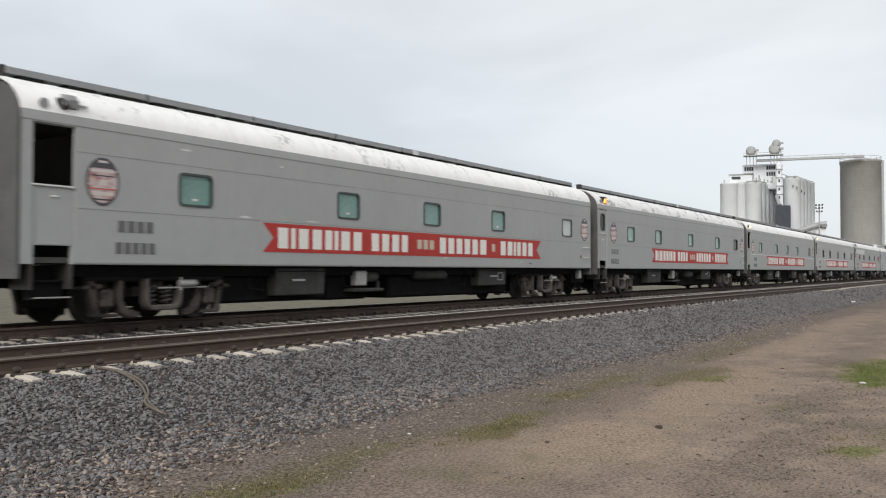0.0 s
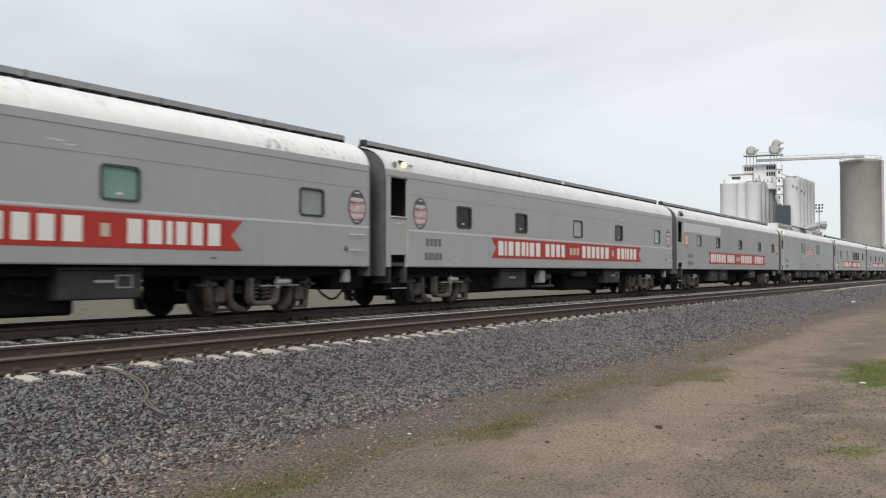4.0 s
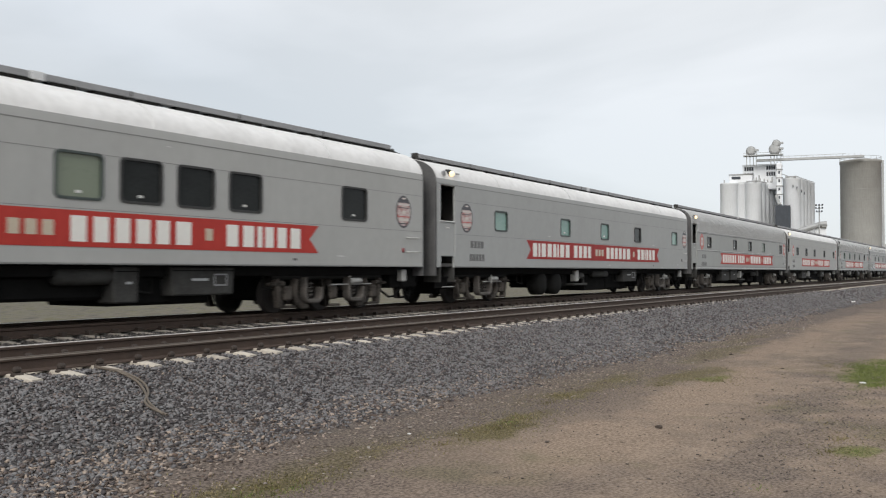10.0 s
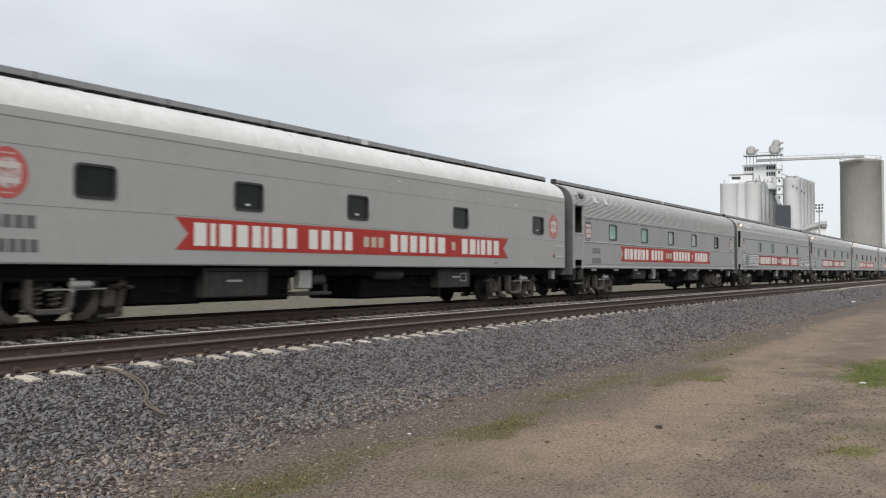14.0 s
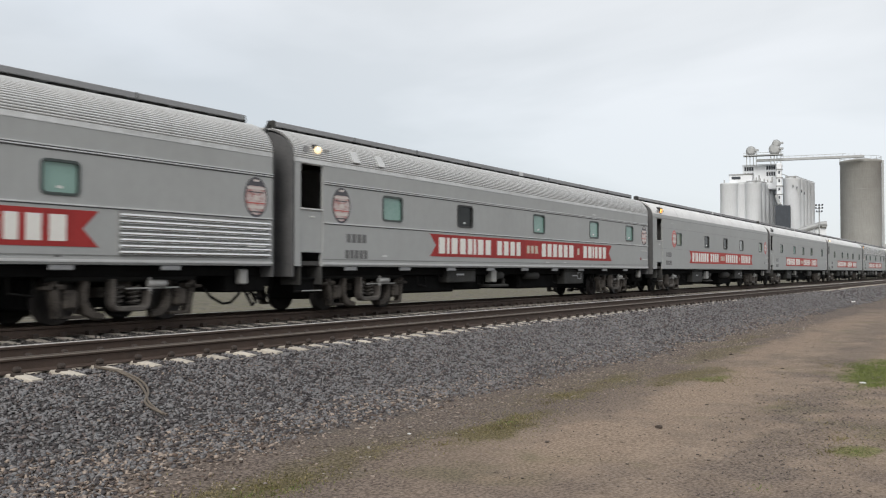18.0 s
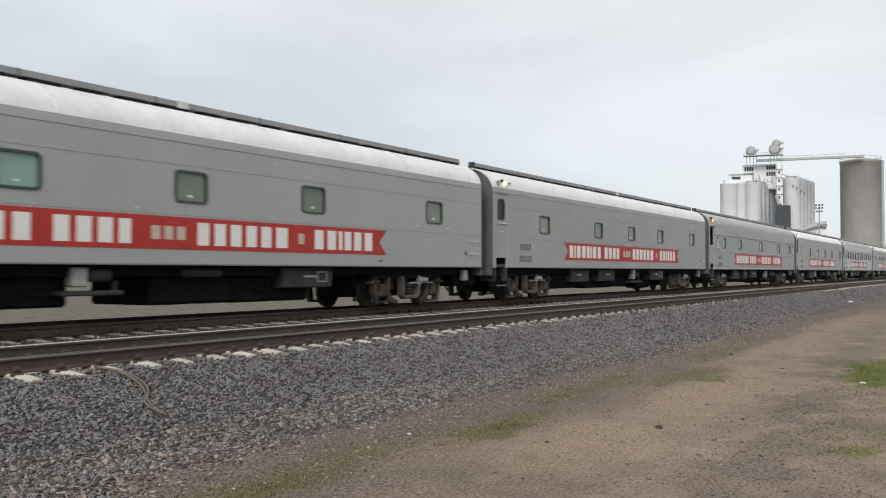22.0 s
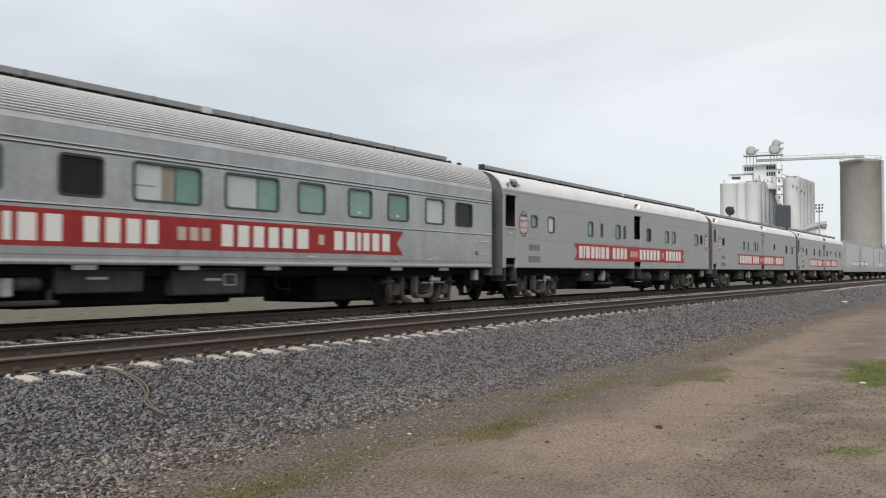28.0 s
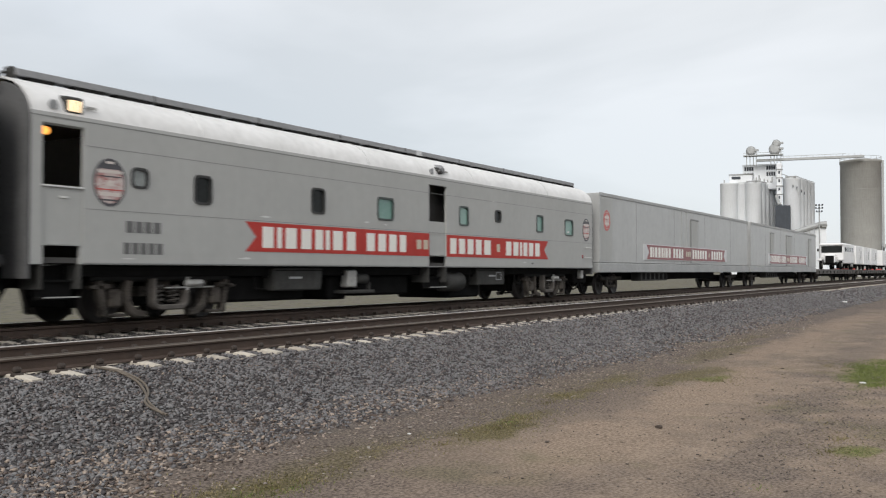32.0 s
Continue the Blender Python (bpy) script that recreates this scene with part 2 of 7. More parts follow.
# the blue in this white stands for distant haze, painted in
WHITEWALL = material("white_elevator_paint", (0.82, 0.845, 0.875), (0.74, 0.765, 0.79), rough=0.8, scale=0.2, streak=0.06)
STEELGREY = material("galvanised_grey", (0.42, 0.43, 0.43), (0.3, 0.31, 0.31), rough=0.6, metal=0.2, scale=1)
SLATE = material("slate_steel_siding", (0.045, 0.055, 0.07), (0.03, 0.036, 0.047), rough=0.6, scale=1, streak=0.2)
RED_M = material("maroon_banner", (0.24, 0.04, 0.045), (0.17, 0.03, 0.033), rough=0.55, scale=1, streak=0.15, coat=0.5)
BOXPAINT = material("container_pale_grey", (0.43, 0.437, 0.436), (0.36, 0.366, 0.365), rough=0.6, spec=0.25, scale=0.4, streak=0.05, coat=0.5)
TRUCKWHITE = material("vehicle_white", (0.8, 0.8, 0.8), (0.68, 0.68, 0.68), rough=0.35, scale=1)
PLASTIC = material("white_plastic", (0.72, 0.72, 0.71), (0.55, 0.55, 0.54), rough=0.4)


def soot_material():
    """Pale sheet blackened by exhaust over part of its length."""
    m = bpy.data.materials.new("exhaust_soot")
    m.use_nodes = True
    n, l = m.node_tree.nodes, m.node_tree.links
    b = n["Principled BSDF"]
    b.inputs["Roughness"].default_value = 0.75
    tc = n.new("ShaderNodeTexCoord")
    sep = n.new("ShaderNodeSeparateXYZ")
    l.new(tc.outputs["Generated"], sep.inputs[0])
    nz = n.new("ShaderNodeTexNoise")
    nz.inputs["Scale"].default_value = 3.0
    nz.inputs["Detail"].default_value = 6
    l.new(tc.outputs["Object"], nz.inputs["Vector"])
    ad = n.new("ShaderNodeMath")
    ad.operation = "MULTIPLY_ADD"
    ad.inputs[1].default_value = 0.35
    l.new(nz.outputs["Fac"], ad.inputs[0])
    l.new(sep.outputs["X"], ad.inputs[2])
    r = n.new("ShaderNodeValToRGB")
    r.color_ramp.elements[0].position, r.color_ramp.elements[0].color = 0.18, (0.36, 0.37, 0.36, 1)
    r.color_ramp.elements[1].position, r.color_ramp.elements[1].color = 1.12, (0.30, 0.30, 0.29, 1)
    for p, v in ((0.52, 0.035), (0.98, 0.02)):
        e = r.color_ramp.elements.new(p)
        e.color = (v, v, v, 1)
    l.new(ad.outputs[0], r.inputs["Fac"])
    l.new(r.outputs["Color"], b.inputs["Base Color"])
    return m


def ground_material():
    """Dirt path, ballast bed and grassy verge in one sheet, sorted by the cross-track distance."""
    m = bpy.data.materials.new("dirt_and_ballast")
    m.use_nodes = True
    n, l = m.node_tree.nodes, m.node_tree.links
    b = n["Principled BSDF"]
    b.inputs["Roughness"].default_value = 0.95
    b.inputs["Specular IOR Level"].default_value = 0.15
    tc = n.new("ShaderNodeTexCoord")

    def noise_node(scale, detail=6, stretch=(1, 1, 1)):
        mp = n.new("ShaderNodeMapping")
        mp.inputs["Scale"].default_value = stretch
        l.new(tc.outputs["Object"], mp.inputs["Vector"])
        t = n.new("ShaderNodeTexNoise")
        t.inputs["Scale"].default_value = scale
        t.inputs["Detail"].default_value = detail
        l.new(mp.outputs["Vector"], t.inputs["Vector"])
        return t.outputs["Fac"]

    def ramp(fac, p0, c0, p1, c1):
        r = n.new("ShaderNodeValToRGB")
        r.color_ramp.elements[0].position, r.color_ramp.elements[0].color = p0, (*c0, 1)
        r.color_ramp.elements[1].position, r.color_ramp.elements[1].color = p1, (*c1, 1)
        l.new(fac, r.inputs["Fac"])
        return r.outputs["Color"]

    def mix(fac, a, c):
        x = n.new("ShaderNodeMix")
        x.data_type = "RGBA"
        l.new(fac, x.inputs[0])
        l.new(a, x.inputs[6])
        l.new(c, x.inputs[7])
        return x.outputs[2]

    def math_node(op, a, v):
        x = n.new("ShaderNodeMath")
        x.operation = op
        l.new(a, x.inputs[0])
        if isinstance(v, float):
            x.inputs[1].default_value = v
        else:
            l.new(v, x.inputs[1])
        x.use_clamp = False
        return x.outputs[0]

    sep = n.new("ShaderNodeSeparateXYZ")
    l.new(tc.outputs["Object"], sep.inputs[0])
    y = sep.outputs["Y"]
    big, mid, fine = noise_node(0.35), noise_node(2.2), noise_node(34.0, 4)
    wob = math_node("ADD", y, math_node("MULTIPLY", math_node("SUBTRACT", big, 0.5), 3.2))
    wob = math_node("ADD", wob, math_node("MULTIPLY", math_node("SUBTRACT", mid, 0.5), 1.2))
    dirt = ramp(mid, 0.32, (0.185, 0.140, 0.107), 0.66, (0.303, 0.233, 0.176))
    speck = ramp(fine, 0.40, (0.11, 0.085, 0.068), 0.60, (0.325, 0.262, 0.205))
    half = n.new("ShaderNodeValue")
    half.outputs[0].default_value = 0.45
    dirt = mix(half.outputs[0], dirt, speck)
    # darker than the stones above it: shade in their gaps is painted in
    ball = ramp(fine, 0.38, (0.028, 0.026, 0.026), 0.62, (0.12, 0.113, 0.112))
    green = ramp(fine, 0.35, (0.06, 0.062, 0.025), 0.65, (0.13, 0.128, 0.055))
    grav = ramp(fine, 0.38, (0.072, 0.056, 0.048), 0.62, (0.205, 0.166, 0.141))
    pale = ramp(mid, 0.30, (0.075, 0.069, 0.056), 0.60, (0.185, 0.17, 0.138))
    step = lambda lo, hi: ramp(math_node("MULTIPLY", math_node("SUBTRACT", wob, lo), 1.0 / (hi - lo)), 0.0, (0, 0, 0), 1.0, (1, 1, 1))
    worn = ramp(noise_node(0.75, 5), 0.50, (0, 0, 0), 0.66, (0.65, 0.65, 0.65))
    dirt = mix(worn, dirt, grav)
    col = mix(step(3.9, 5.2), dirt, grav)
    col = mix(step(6.05, 6.95), col, ball)
    # the bed under and before the train is darkened, its shade painted in
    dimmed = ramp(fine, 0.36, (0.02, 0.019, 0.018), 0.64, (0.085, 0.08, 0.076))
    col = mix(step(11.4, 12.6), col, dimmed)
    far = mix(ramp(mid, 0.50, (0, 0, 0), 0.64, (0.75, 0.75, 0.75)), pale, green)
    # pale ground starts late, so the train's painted shade stays in front
    col = mix(step(20.6, 22.4), col, far)
    mask = ramp(noise_node(0.5, 5), 0.6, (0, 0, 0), 0.72, (0.55, 0.55, 0.55))
    near = ramp(math_node("MULTIPLY", math_node("SUBTRACT", wob, 5.8), 1.2), 0.0, (1, 1, 1), 1.0, (0, 0, 0))
    col = mix(math_node("MULTIPLY", mask, near), col, green)
    moss = ramp(fine, 0.35, (0.075, 0.085, 0.022), 0.65, (0.165, 0.175, 0.05))
    olive = ramp(fine, 0.35, (0.072, 0.061, 0.03), 0.65, (0.165, 0.138, 0.071))
    dark = ramp(fine, 0.38, (0.062, 0.05, 0.043), 0.62, (0.21, 0.172, 0.146))
    clay = ramp(fine, 0.38, (0.185, 0.138, 0.104), 0.62, (0.34, 0.262, 0.197))
    ragged = noise_node(1.6, 6)

    def patch(base, top, cx, cy, rx, ry, amount):
        """A ragged oval of other ground cover."""
        mp = n.new("ShaderNodeMapping")
        mp.inputs["Location"].default_value = (-cx / rx, -cy / ry, 0)
        mp.inputs["Scale"].default_value = (1 / rx, 1 / ry, 0)
        l.new(tc.outputs["Object"], mp.inputs["Vector"])
        ln = n.new("ShaderNodeVectorMath")
        ln.operation = "LENGTH"
        l.new(mp.outputs["Vector"], ln.inputs[0])
        d = math_node("ADD", ln.outputs["Value"], math_node("MULTIPLY", math_node("SUBTRACT", ragged, 0.5), 2.2))
        return mix(ramp(d, 0.55, (amount, amount, amount), 1.15, (0, 0, 0)), base, top)

    for top, cx, cy, rx, ry, amount in ((clay, 13.5, 3.6, 4.5, 0.7, 0.85), (clay, 9.0, 3.4, 2.6, 0.6, 0.7), (clay, 22.0, 4.3, 7.0, 0.6, 0.7), (clay, 34.0, 4.6, 9.0, 0.7, 0.55), (dark, 8.5, 5.25, 4.5, 0.5, 0.75), (dark, 9.2, 1.9, 3.0, 0.5, 0.55), (dark, 12.6, 2.15, 2.4, 0.45, 0.5), (dark, 5.6, 6.0, 1.6, 0.45, 0.8), (dark, 9.5, 5.7, 3.0, 0.35, 0.6), (olive, 8.8, 4.75, 1.2, 0.38, 0.9), (olive, 11.6, 5.15, 0.9, 0.32, 0.8), (olive, 15.2, 4.4, 1.8, 0.5, 0.85),
                                        (moss, 17.0, 1.75, 2.3, 0.6, 1.0), (moss, 9.6, 1.2, 0.35, 0.2, 0.7), (olive, 5.3, 4.95, 0.9, 0.3, 0.7), (moss, 15.0, 3.95, 0.8, 0.25, 0.6), (olive, 24.0, 5.6, 4.0, 0.5, 0.6), (olive, 13.0, 5.45, 3.2, 0.55, 0.65), (dark, 18.0, 5.5, 4.5, 0.55, 0.75), (dark, 12.0, 5.9, 4.0, 0.6, 0.8), (dark, 26.0, 5.9, 6.0, 0.55, 0.75), (dark, 36.0, 6.0, 9.0, 0.7, 0.7), (dark, 21.0, 2.6, 6.0, 0.5, 0.5), (dark, 30.0, 3.2, 8.0, 0.7, 0.5), (olive, 19.5, 5.1, 4.0, 0.45, 0.6), (olive, 7.2, 5.2, 1.8, 0.4, 0.6), (dark, 8.2, 5.5, 2.4, 0.5, 0.7)):
        col = patch(col, top, cx, cy, rx, ry, amount)
    l.new(col, b.inputs["Base Color"])
    bp = n.new("ShaderNodeBump")
    bp.inputs["Strength"].default_value = 0.5
    bp.inputs["Distance"].default_value = 0.03
    l.new(fine, bp.inputs["Height"])
    l.new(bp.outputs["Normal"], b.inputs["Normal"])
    return m


# ---- mesh helpers ----
CACHE = {}


def mesh_of(verts, faces, mat, smooth=False, name="mesh"):
    me = bpy.data.meshes.new(name)
    me.from_pydata([tuple(v) for v in verts], [], [tuple(f) for f in faces])
    me.materials.append(mat)
    if smooth:
        me.polygons.foreach_set("use_smooth", [True] * len(me.polygons))
    me.update()
    return me


def bm_mesh(bm, mat, smooth=False, name="mesh"):
    bmesh.ops.recalc_face_normals(bm, faces=bm.faces)
    me = bpy.data.meshes.new(name)
    bm.to_mesh(me)
    bm.free()
    me.materials.append(mat)
    if smooth:
        me.polygons.foreach_set("use_smooth", [True] * len(me.polygons))
    return me


def part(name, me, mat=None, parent=None, label="", m=None):
    """Links a mesh (or bmesh) as one object under a thing or a part."""
    if isinstance(me, bmesh.types.BMesh):
        me = bm_mesh(me, mat, name=name)
    ob = new(name, me)
    ob.parent = parent
    if m is not None:
        ob.matrix_basis = m
    if label:
        ob["label"] = label
    return ob


def add_box(bm, x0, x1, y0, y1, z0, z1, bevel=0.0):
    r = bmesh.ops.create_cube(bm, size=1.0)
    vs = r["verts"]
    for v in vs:
        v.co = Vector((x0 if v.co.x < 0 else x1, y0 if v.co.y < 0 else y1, z0 if v.co.z < 0 else z1))
    if bevel:
        es = {e for v in vs for e in v.link_edges}
        bmesh.ops.bevel(bm, geom=list(es), offset=bevel, segments=1, affect="EDGES")
    return bm


def box(dx, dy, dz, mat, bevel=0.01):
    """A bevelled box centred on x and y, standing on z = 0; shared between equal calls."""
    key = ("box", round(dx, 3), round(dy, 3), round(dz, 3), mat.name, bevel)
    if key not in CACHE:
        bm = add_box(bmesh.new(), -dx / 2, dx / 2, -dy / 2, dy / 2, 0, dz, min(bevel, dx / 3, dy / 3, dz / 3))
        CACHE[key] = bm_mesh(bm, mat, name="box")
    return CACHE[key]


def lathe(profile, mat, segments=24, axis="z", smooth=True, name="lathe"):
    """A turned solid from (radius, height) pairs."""
    key = ("lathe", tuple(profile), mat.name, segments, axis)
    if key in CACHE:
        return CACHE[key]
    vs, fs = [], []
    for r, h in profile:
        for i in range(segments):
            a = 2 * math.pi * i / segments
            p = (r * math.cos(a), r * math.sin(a), h)
            vs.append(p if axis == "z" else (p[0], p[2], p[1]) if axis == "y" else (p[2], p[0], p[1]))
    k = len(profile)
    for j in range(k - 1):
        for i in range(segments):
            i2 = (i + 1) % segments
            fs.append((j * segments + i, j * segments + i2, (j + 1) * segments + i2, (j + 1) * segments + i))
    n = len(vs)
    vs += vs[:segments] + vs[(k - 1) * segments:k * segments]
    fs.append(tuple(n + i for i in range(segments))[::-1])
    fs.append(tuple(n + segments + i for i in range(segments)))
    bm = bmesh.new()
    bv = [bm.verts.new(v) for v in vs]
    for f in fs:
        try:
            bm.faces.new([bv[i] for i in f])
        except ValueError:
            pass
    me = bm_mesh(bm, mat, name=name)
    if smooth:
        me.polygons.foreach_set("use_smooth", [len(p.vertices) == 4 for p in me.polygons])
    CACHE[key] = me
    return me


def prism(points, length, mat, name="prism", smooth=False):
    """Extrudes a closed (y, z) outline along x from 0 to length."""
    n = len(points)
    vs = [(0, y, z) for y, z in points] + [(length, y, z) for y, z in points]
    vs += vs[:]
    fs = [(i, (i + 1) % n, n + (i + 1) % n, n + i) for i in range(n)] + [tuple(range(2 * n, 3 * n))[::-1], tuple(range(3 * n, 4 * n))]
    bm = bmesh.new()
    bv = [bm.verts.new(v) for v in vs]
    for f in fs:
        bm.faces.new([bv[i] for i in f])
    me = bm_mesh(bm, mat, name=name)
    if smooth:
        me.polygons.foreach_set("use_smooth", [True] * len(me.polygons))
        me.set_sharp_from_angle(angle=radians(40))
    return me


def rounded(w, h, r, k=4):
    """Outline of a rounded rectangle round the origin, as (x, z)."""
    pts = []
    for cx, cz, a0 in ((w / 2 - r, h / 2 - r, 0), (-w / 2 + r, h / 2 - r, 90), (-w / 2 + r, -h / 2 + r, 180), (w / 2 - r, -h / 2 + r, 270)):
        for i in range(k + 1):
            a = radians(a0 + 90 * i / k)
            pts.append((cx + r * math.cos(a), cz + r * math.sin(a)))
    return pts


def ring(w, h, band, r, depth, mat):
    """A rounded window frame of the given band width, facing -y, its back at y = 0."""
    key = ("ring", round(w, 2), round(h, 2), band, r, depth, mat.name)
    if key in CACHE:
        return CACHE[key]
    r = min(r, w * 0.48, h * 0.48)
    o, i = rounded(w, h, r), rounded(w - 2 * band, h - 2 * band, max(r - band * 0.6, 0.01))
    n = len(o)
    vs = [(x, 0, z) for x, z in o] + [(x, -depth, z) for x, z in o] + [(x, -depth, z) for x, z in i] + [(x, depth * 2, z) for x, z in i]
    fs = []
    for a in range(3):
        for j in range(n):
            k = (j + 1) % n
            fs.append((a * n + j, a * n + k, (a + 1) * n + k, (a + 1) * n + j))
    bm = bmesh.new()
    bv = [bm.verts.new(v) for v in vs]
    for f in fs:
        bm.faces.new([bv[q] for q in f])
    CACHE[key] = bm_mesh(bm, mat, name="ring")
    return CACHE[key]


def plate(points, depth, mat, key=None):
    """A thin plate of an (x, z) outline, its back at y = 0 and its face at y = -depth."""
    if key and ("plate", key, mat.name) in CACHE:
        return CACHE["plate", key, mat.name]
    n = len(points)
    vs = [(x, 0, z) for x, z in points] + [(x, -depth, z) for x, z in points]
    fs = [(i, (i + 1) % n, n + (i + 1) % n, n + i) for i in range(n)] + [tuple(range(n)), tuple(range(n, 2 * n))[::-1]]
    bm = bmesh.new()
    bv = [bm.verts.new(v) for v in vs]
    for f in fs:
        bm.faces.new([bv[q] for q in f])
    me = bm_mesh(bm, mat, name="plate")
    if key:
        CACHE["plate", key, mat.name] = me
    return me


def tube(points, radius, mat, name="tube", sides=6):
    """A round bar along a run of points."""
    pts = [Vector(p) for p in points]
    vs, fs = [], []
    for i, p in enumerate(pts):
        d = (pts[min(i + 1, len(pts) - 1)] - pts[max(i - 1, 0)]).normalized()
        u = d.orthogonal().normalized()
        if i and prev.dot(d) > -0.9:
            u = (pu - d * pu.dot(d)).normalized()
        w = d.cross(u)
        prev, pu = d, u
        for k in range(sides):
            a = 2 * math.pi * k / sides
            vs.append(p + (u * math.cos(a) + w * math.sin(a)) * radius)
    for i in range(len(pts) - 1):
        for k in range(sides):
            k2 = (k + 1) % sides
            fs.append((i * sides + k, i * sides + k2, (i + 1) * sides + k2, (i + 1) * sides + k))
    fs += [tuple(range(sides))[::-1], tuple((len(pts) - 1) * sides + k for k in range(sides))]
    return mesh_of(vs, fs, mat, name=name)

# ---- the ground, one sheet with the raised track bed ----
NEAR_TRACK, TRAIN_TRACK = 10.6, 15.65
RAIL_Z = -0.10
BED = -0.315


def ground_height(x, y):
    """Height of the ground: dirt, shoulder, bed, shallow ditch behind."""
    def ease(a, b, v):
        t = min(max((v - a) / (b - a), 0), 1)
        return t * t * (3 - 2 * t)
    base = -0.816
    z = base + (BED - 0.03 - base) * min(max((y - 6.82) / 2.31, 0), 1) ** 1.1
    z -= 0.22 * ease(18.2, 20.0, y)
    z -= 0.04 * ease(12.1, 12.8, y) * (1 - ease(13.8, 14.3, y))
    n = noise.noise((x * 0.45, y * 0.45, 0)) * 0.05 + noise.noise((x * 2.1, y * 2.1, 3)) * 0.015
    return z + n * (1 if y < 7.1 or y > 19 else 0.35)


def build_ground():
    xs = [-2500, -900, -300, -100, -40, -15] + [-6 + 0.25 * i for i in range(145)] + [31 + 1.5 * i for i in range(60)] + [130, 160, 220, 320, 500, 900, 1600, 3000]
    ys = [-2500, -800, -200, -60, -20, -6] + [-2 + 0.22 * i for i in range(52)] + [9.6 + 0.6 * i for i in range(22)] + [24, 30, 45, 80, 160, 400, 1000, 3000]
    xs, ys = sorted(set(xs)), sorted(set(ys))
    vs = [(x, y, ground_height(x, y)) for y in ys for x in xs]
    w = len(xs)
    fs = [(j * w + i, j * w + i + 1, (j + 1) * w + i + 1, (j + 1) * w + i) for j in range(len(ys) - 1) for i in range(w - 1)]
    return tagged(new("ground", mesh_of(vs, fs, ground_material(), smooth=True)), "flat tan dirt and gravel ground with a raised ballast bed", "ground", kind="structure")


build_ground()


def rail_mesh(x0, x1, head, edge):
    """A heavy flat-bottomed rail of 0.19 m with its head at z = 0."""
    body = [(-0.076, -0.19), (0.076, -0.19), (0.076, -0.176), (0.016, -0.152), (0.010, -0.058), (0.036, -0.040), (0.036, -0.008),
            (-0.036, -0.008), (-0.037, -0.022), (-0.040, -0.040), (-0.012, -0.056), (-0.016, -0.152), (-0.076, -0.176)]
    rail = new("rail", prism(body, x1 - x0, RAIL, "rail"))
    top = [(-0.037, -0.0075), (0.036, -0.0075), (0.030, 0.0), (-0.030, 0.0)]
    part("rail_head", prism(top, x1 - x0, head, "rail_head"), parent=rail, label="worn running surface")
    # on the near rail this lip is paler: caught light put into colour
    lip = [(-0.0365, -0.008), (-0.0445, -0.022), (-0.041, -0.026), (-0.036, -0.012)]
    part("head_lip", prism(lip, x1 - x0, edge, "head_lip"), parent=rail, label="lower edge of the head")
    return rail


for centre, side, head, edge, label in ((NEAR_TRACK, -0.75, RAIL_DULL, RAIL_EDGE, "rust-brown steel rail with a dull head on concrete ties"),
                                        (NEAR_TRACK, 0.75, RAIL_TOP, RAIL, "rust-brown steel rail with a shiny head on concrete ties"),
                                        (TRAIN_TRACK, -0.75, RAIL, RAIL, "brown steel rail under the passing train"),
                                        (TRAIN_TRACK, 0.75, RAIL_TOP, RAIL, "steel rail with a shiny head under the passing train")):
    rail = rail_mesh(-80, 700, head, edge)
    rail.matrix_basis = pose(-80, centre + side, RAIL_Z)
    tagged(rail, label, "rail", "rails of the two tracks", "structure")


TIE_STEP, TIE_FIRST = 0.579, 6.40 - 0.579 * 16


def tie_outline():
    """Half tie: (distance from the middle, height of the top, half width)."""
    return ((0.0, -0.02, 0.10), (0.45, -0.012, 0.10), (0.60, 0.0, 0.09), (0.90, 0.0, 0.085), (1.06, -0.012, 0.078), (1.30, -0.038, 0.070))


def tie_mesh():
    """A cast concrete tie with raised rail seats and ends that slope down."""
    rows = [(-d, z, w) for d, z, w in tie_outline()[:0:-1]] + list(tie_outline())
    vs, fs = [], []
    for y, z, w in rows:
        vs += [(-w - 0.03, y, -0.24), (-w, y, z - 0.012), (-w + 0.012, y, z), (w - 0.012, y, z), (w, y, z - 0.012), (w + 0.03, y, -0.24)]
    for a in range(len(rows) - 1):
        for k in range(5):
            fs.append((6 * a + k, 6 * a + k + 1, 6 * a + k + 7, 6 * a + k + 6))
    n = 6 * (len(rows) - 1)
    fs += [tuple(range(6)), tuple(n + k for k in range(5, -1, -1))]
    return vs, fs


def clip_bm(bm, x, y, z, s):
    """Rounded shoulder with a spring loop over the rail foot; s points to the rail."""
    add_box(bm, x - 0.07, x + 0.07, y - 0.05, y + 0.04, z, z + 0.05, 0.016)
    add_box(bm, x - 0.055, x + 0.055, y - 0.03, y + 0.04, z + 0.045, z + 0.12, 0.025)
    return bm


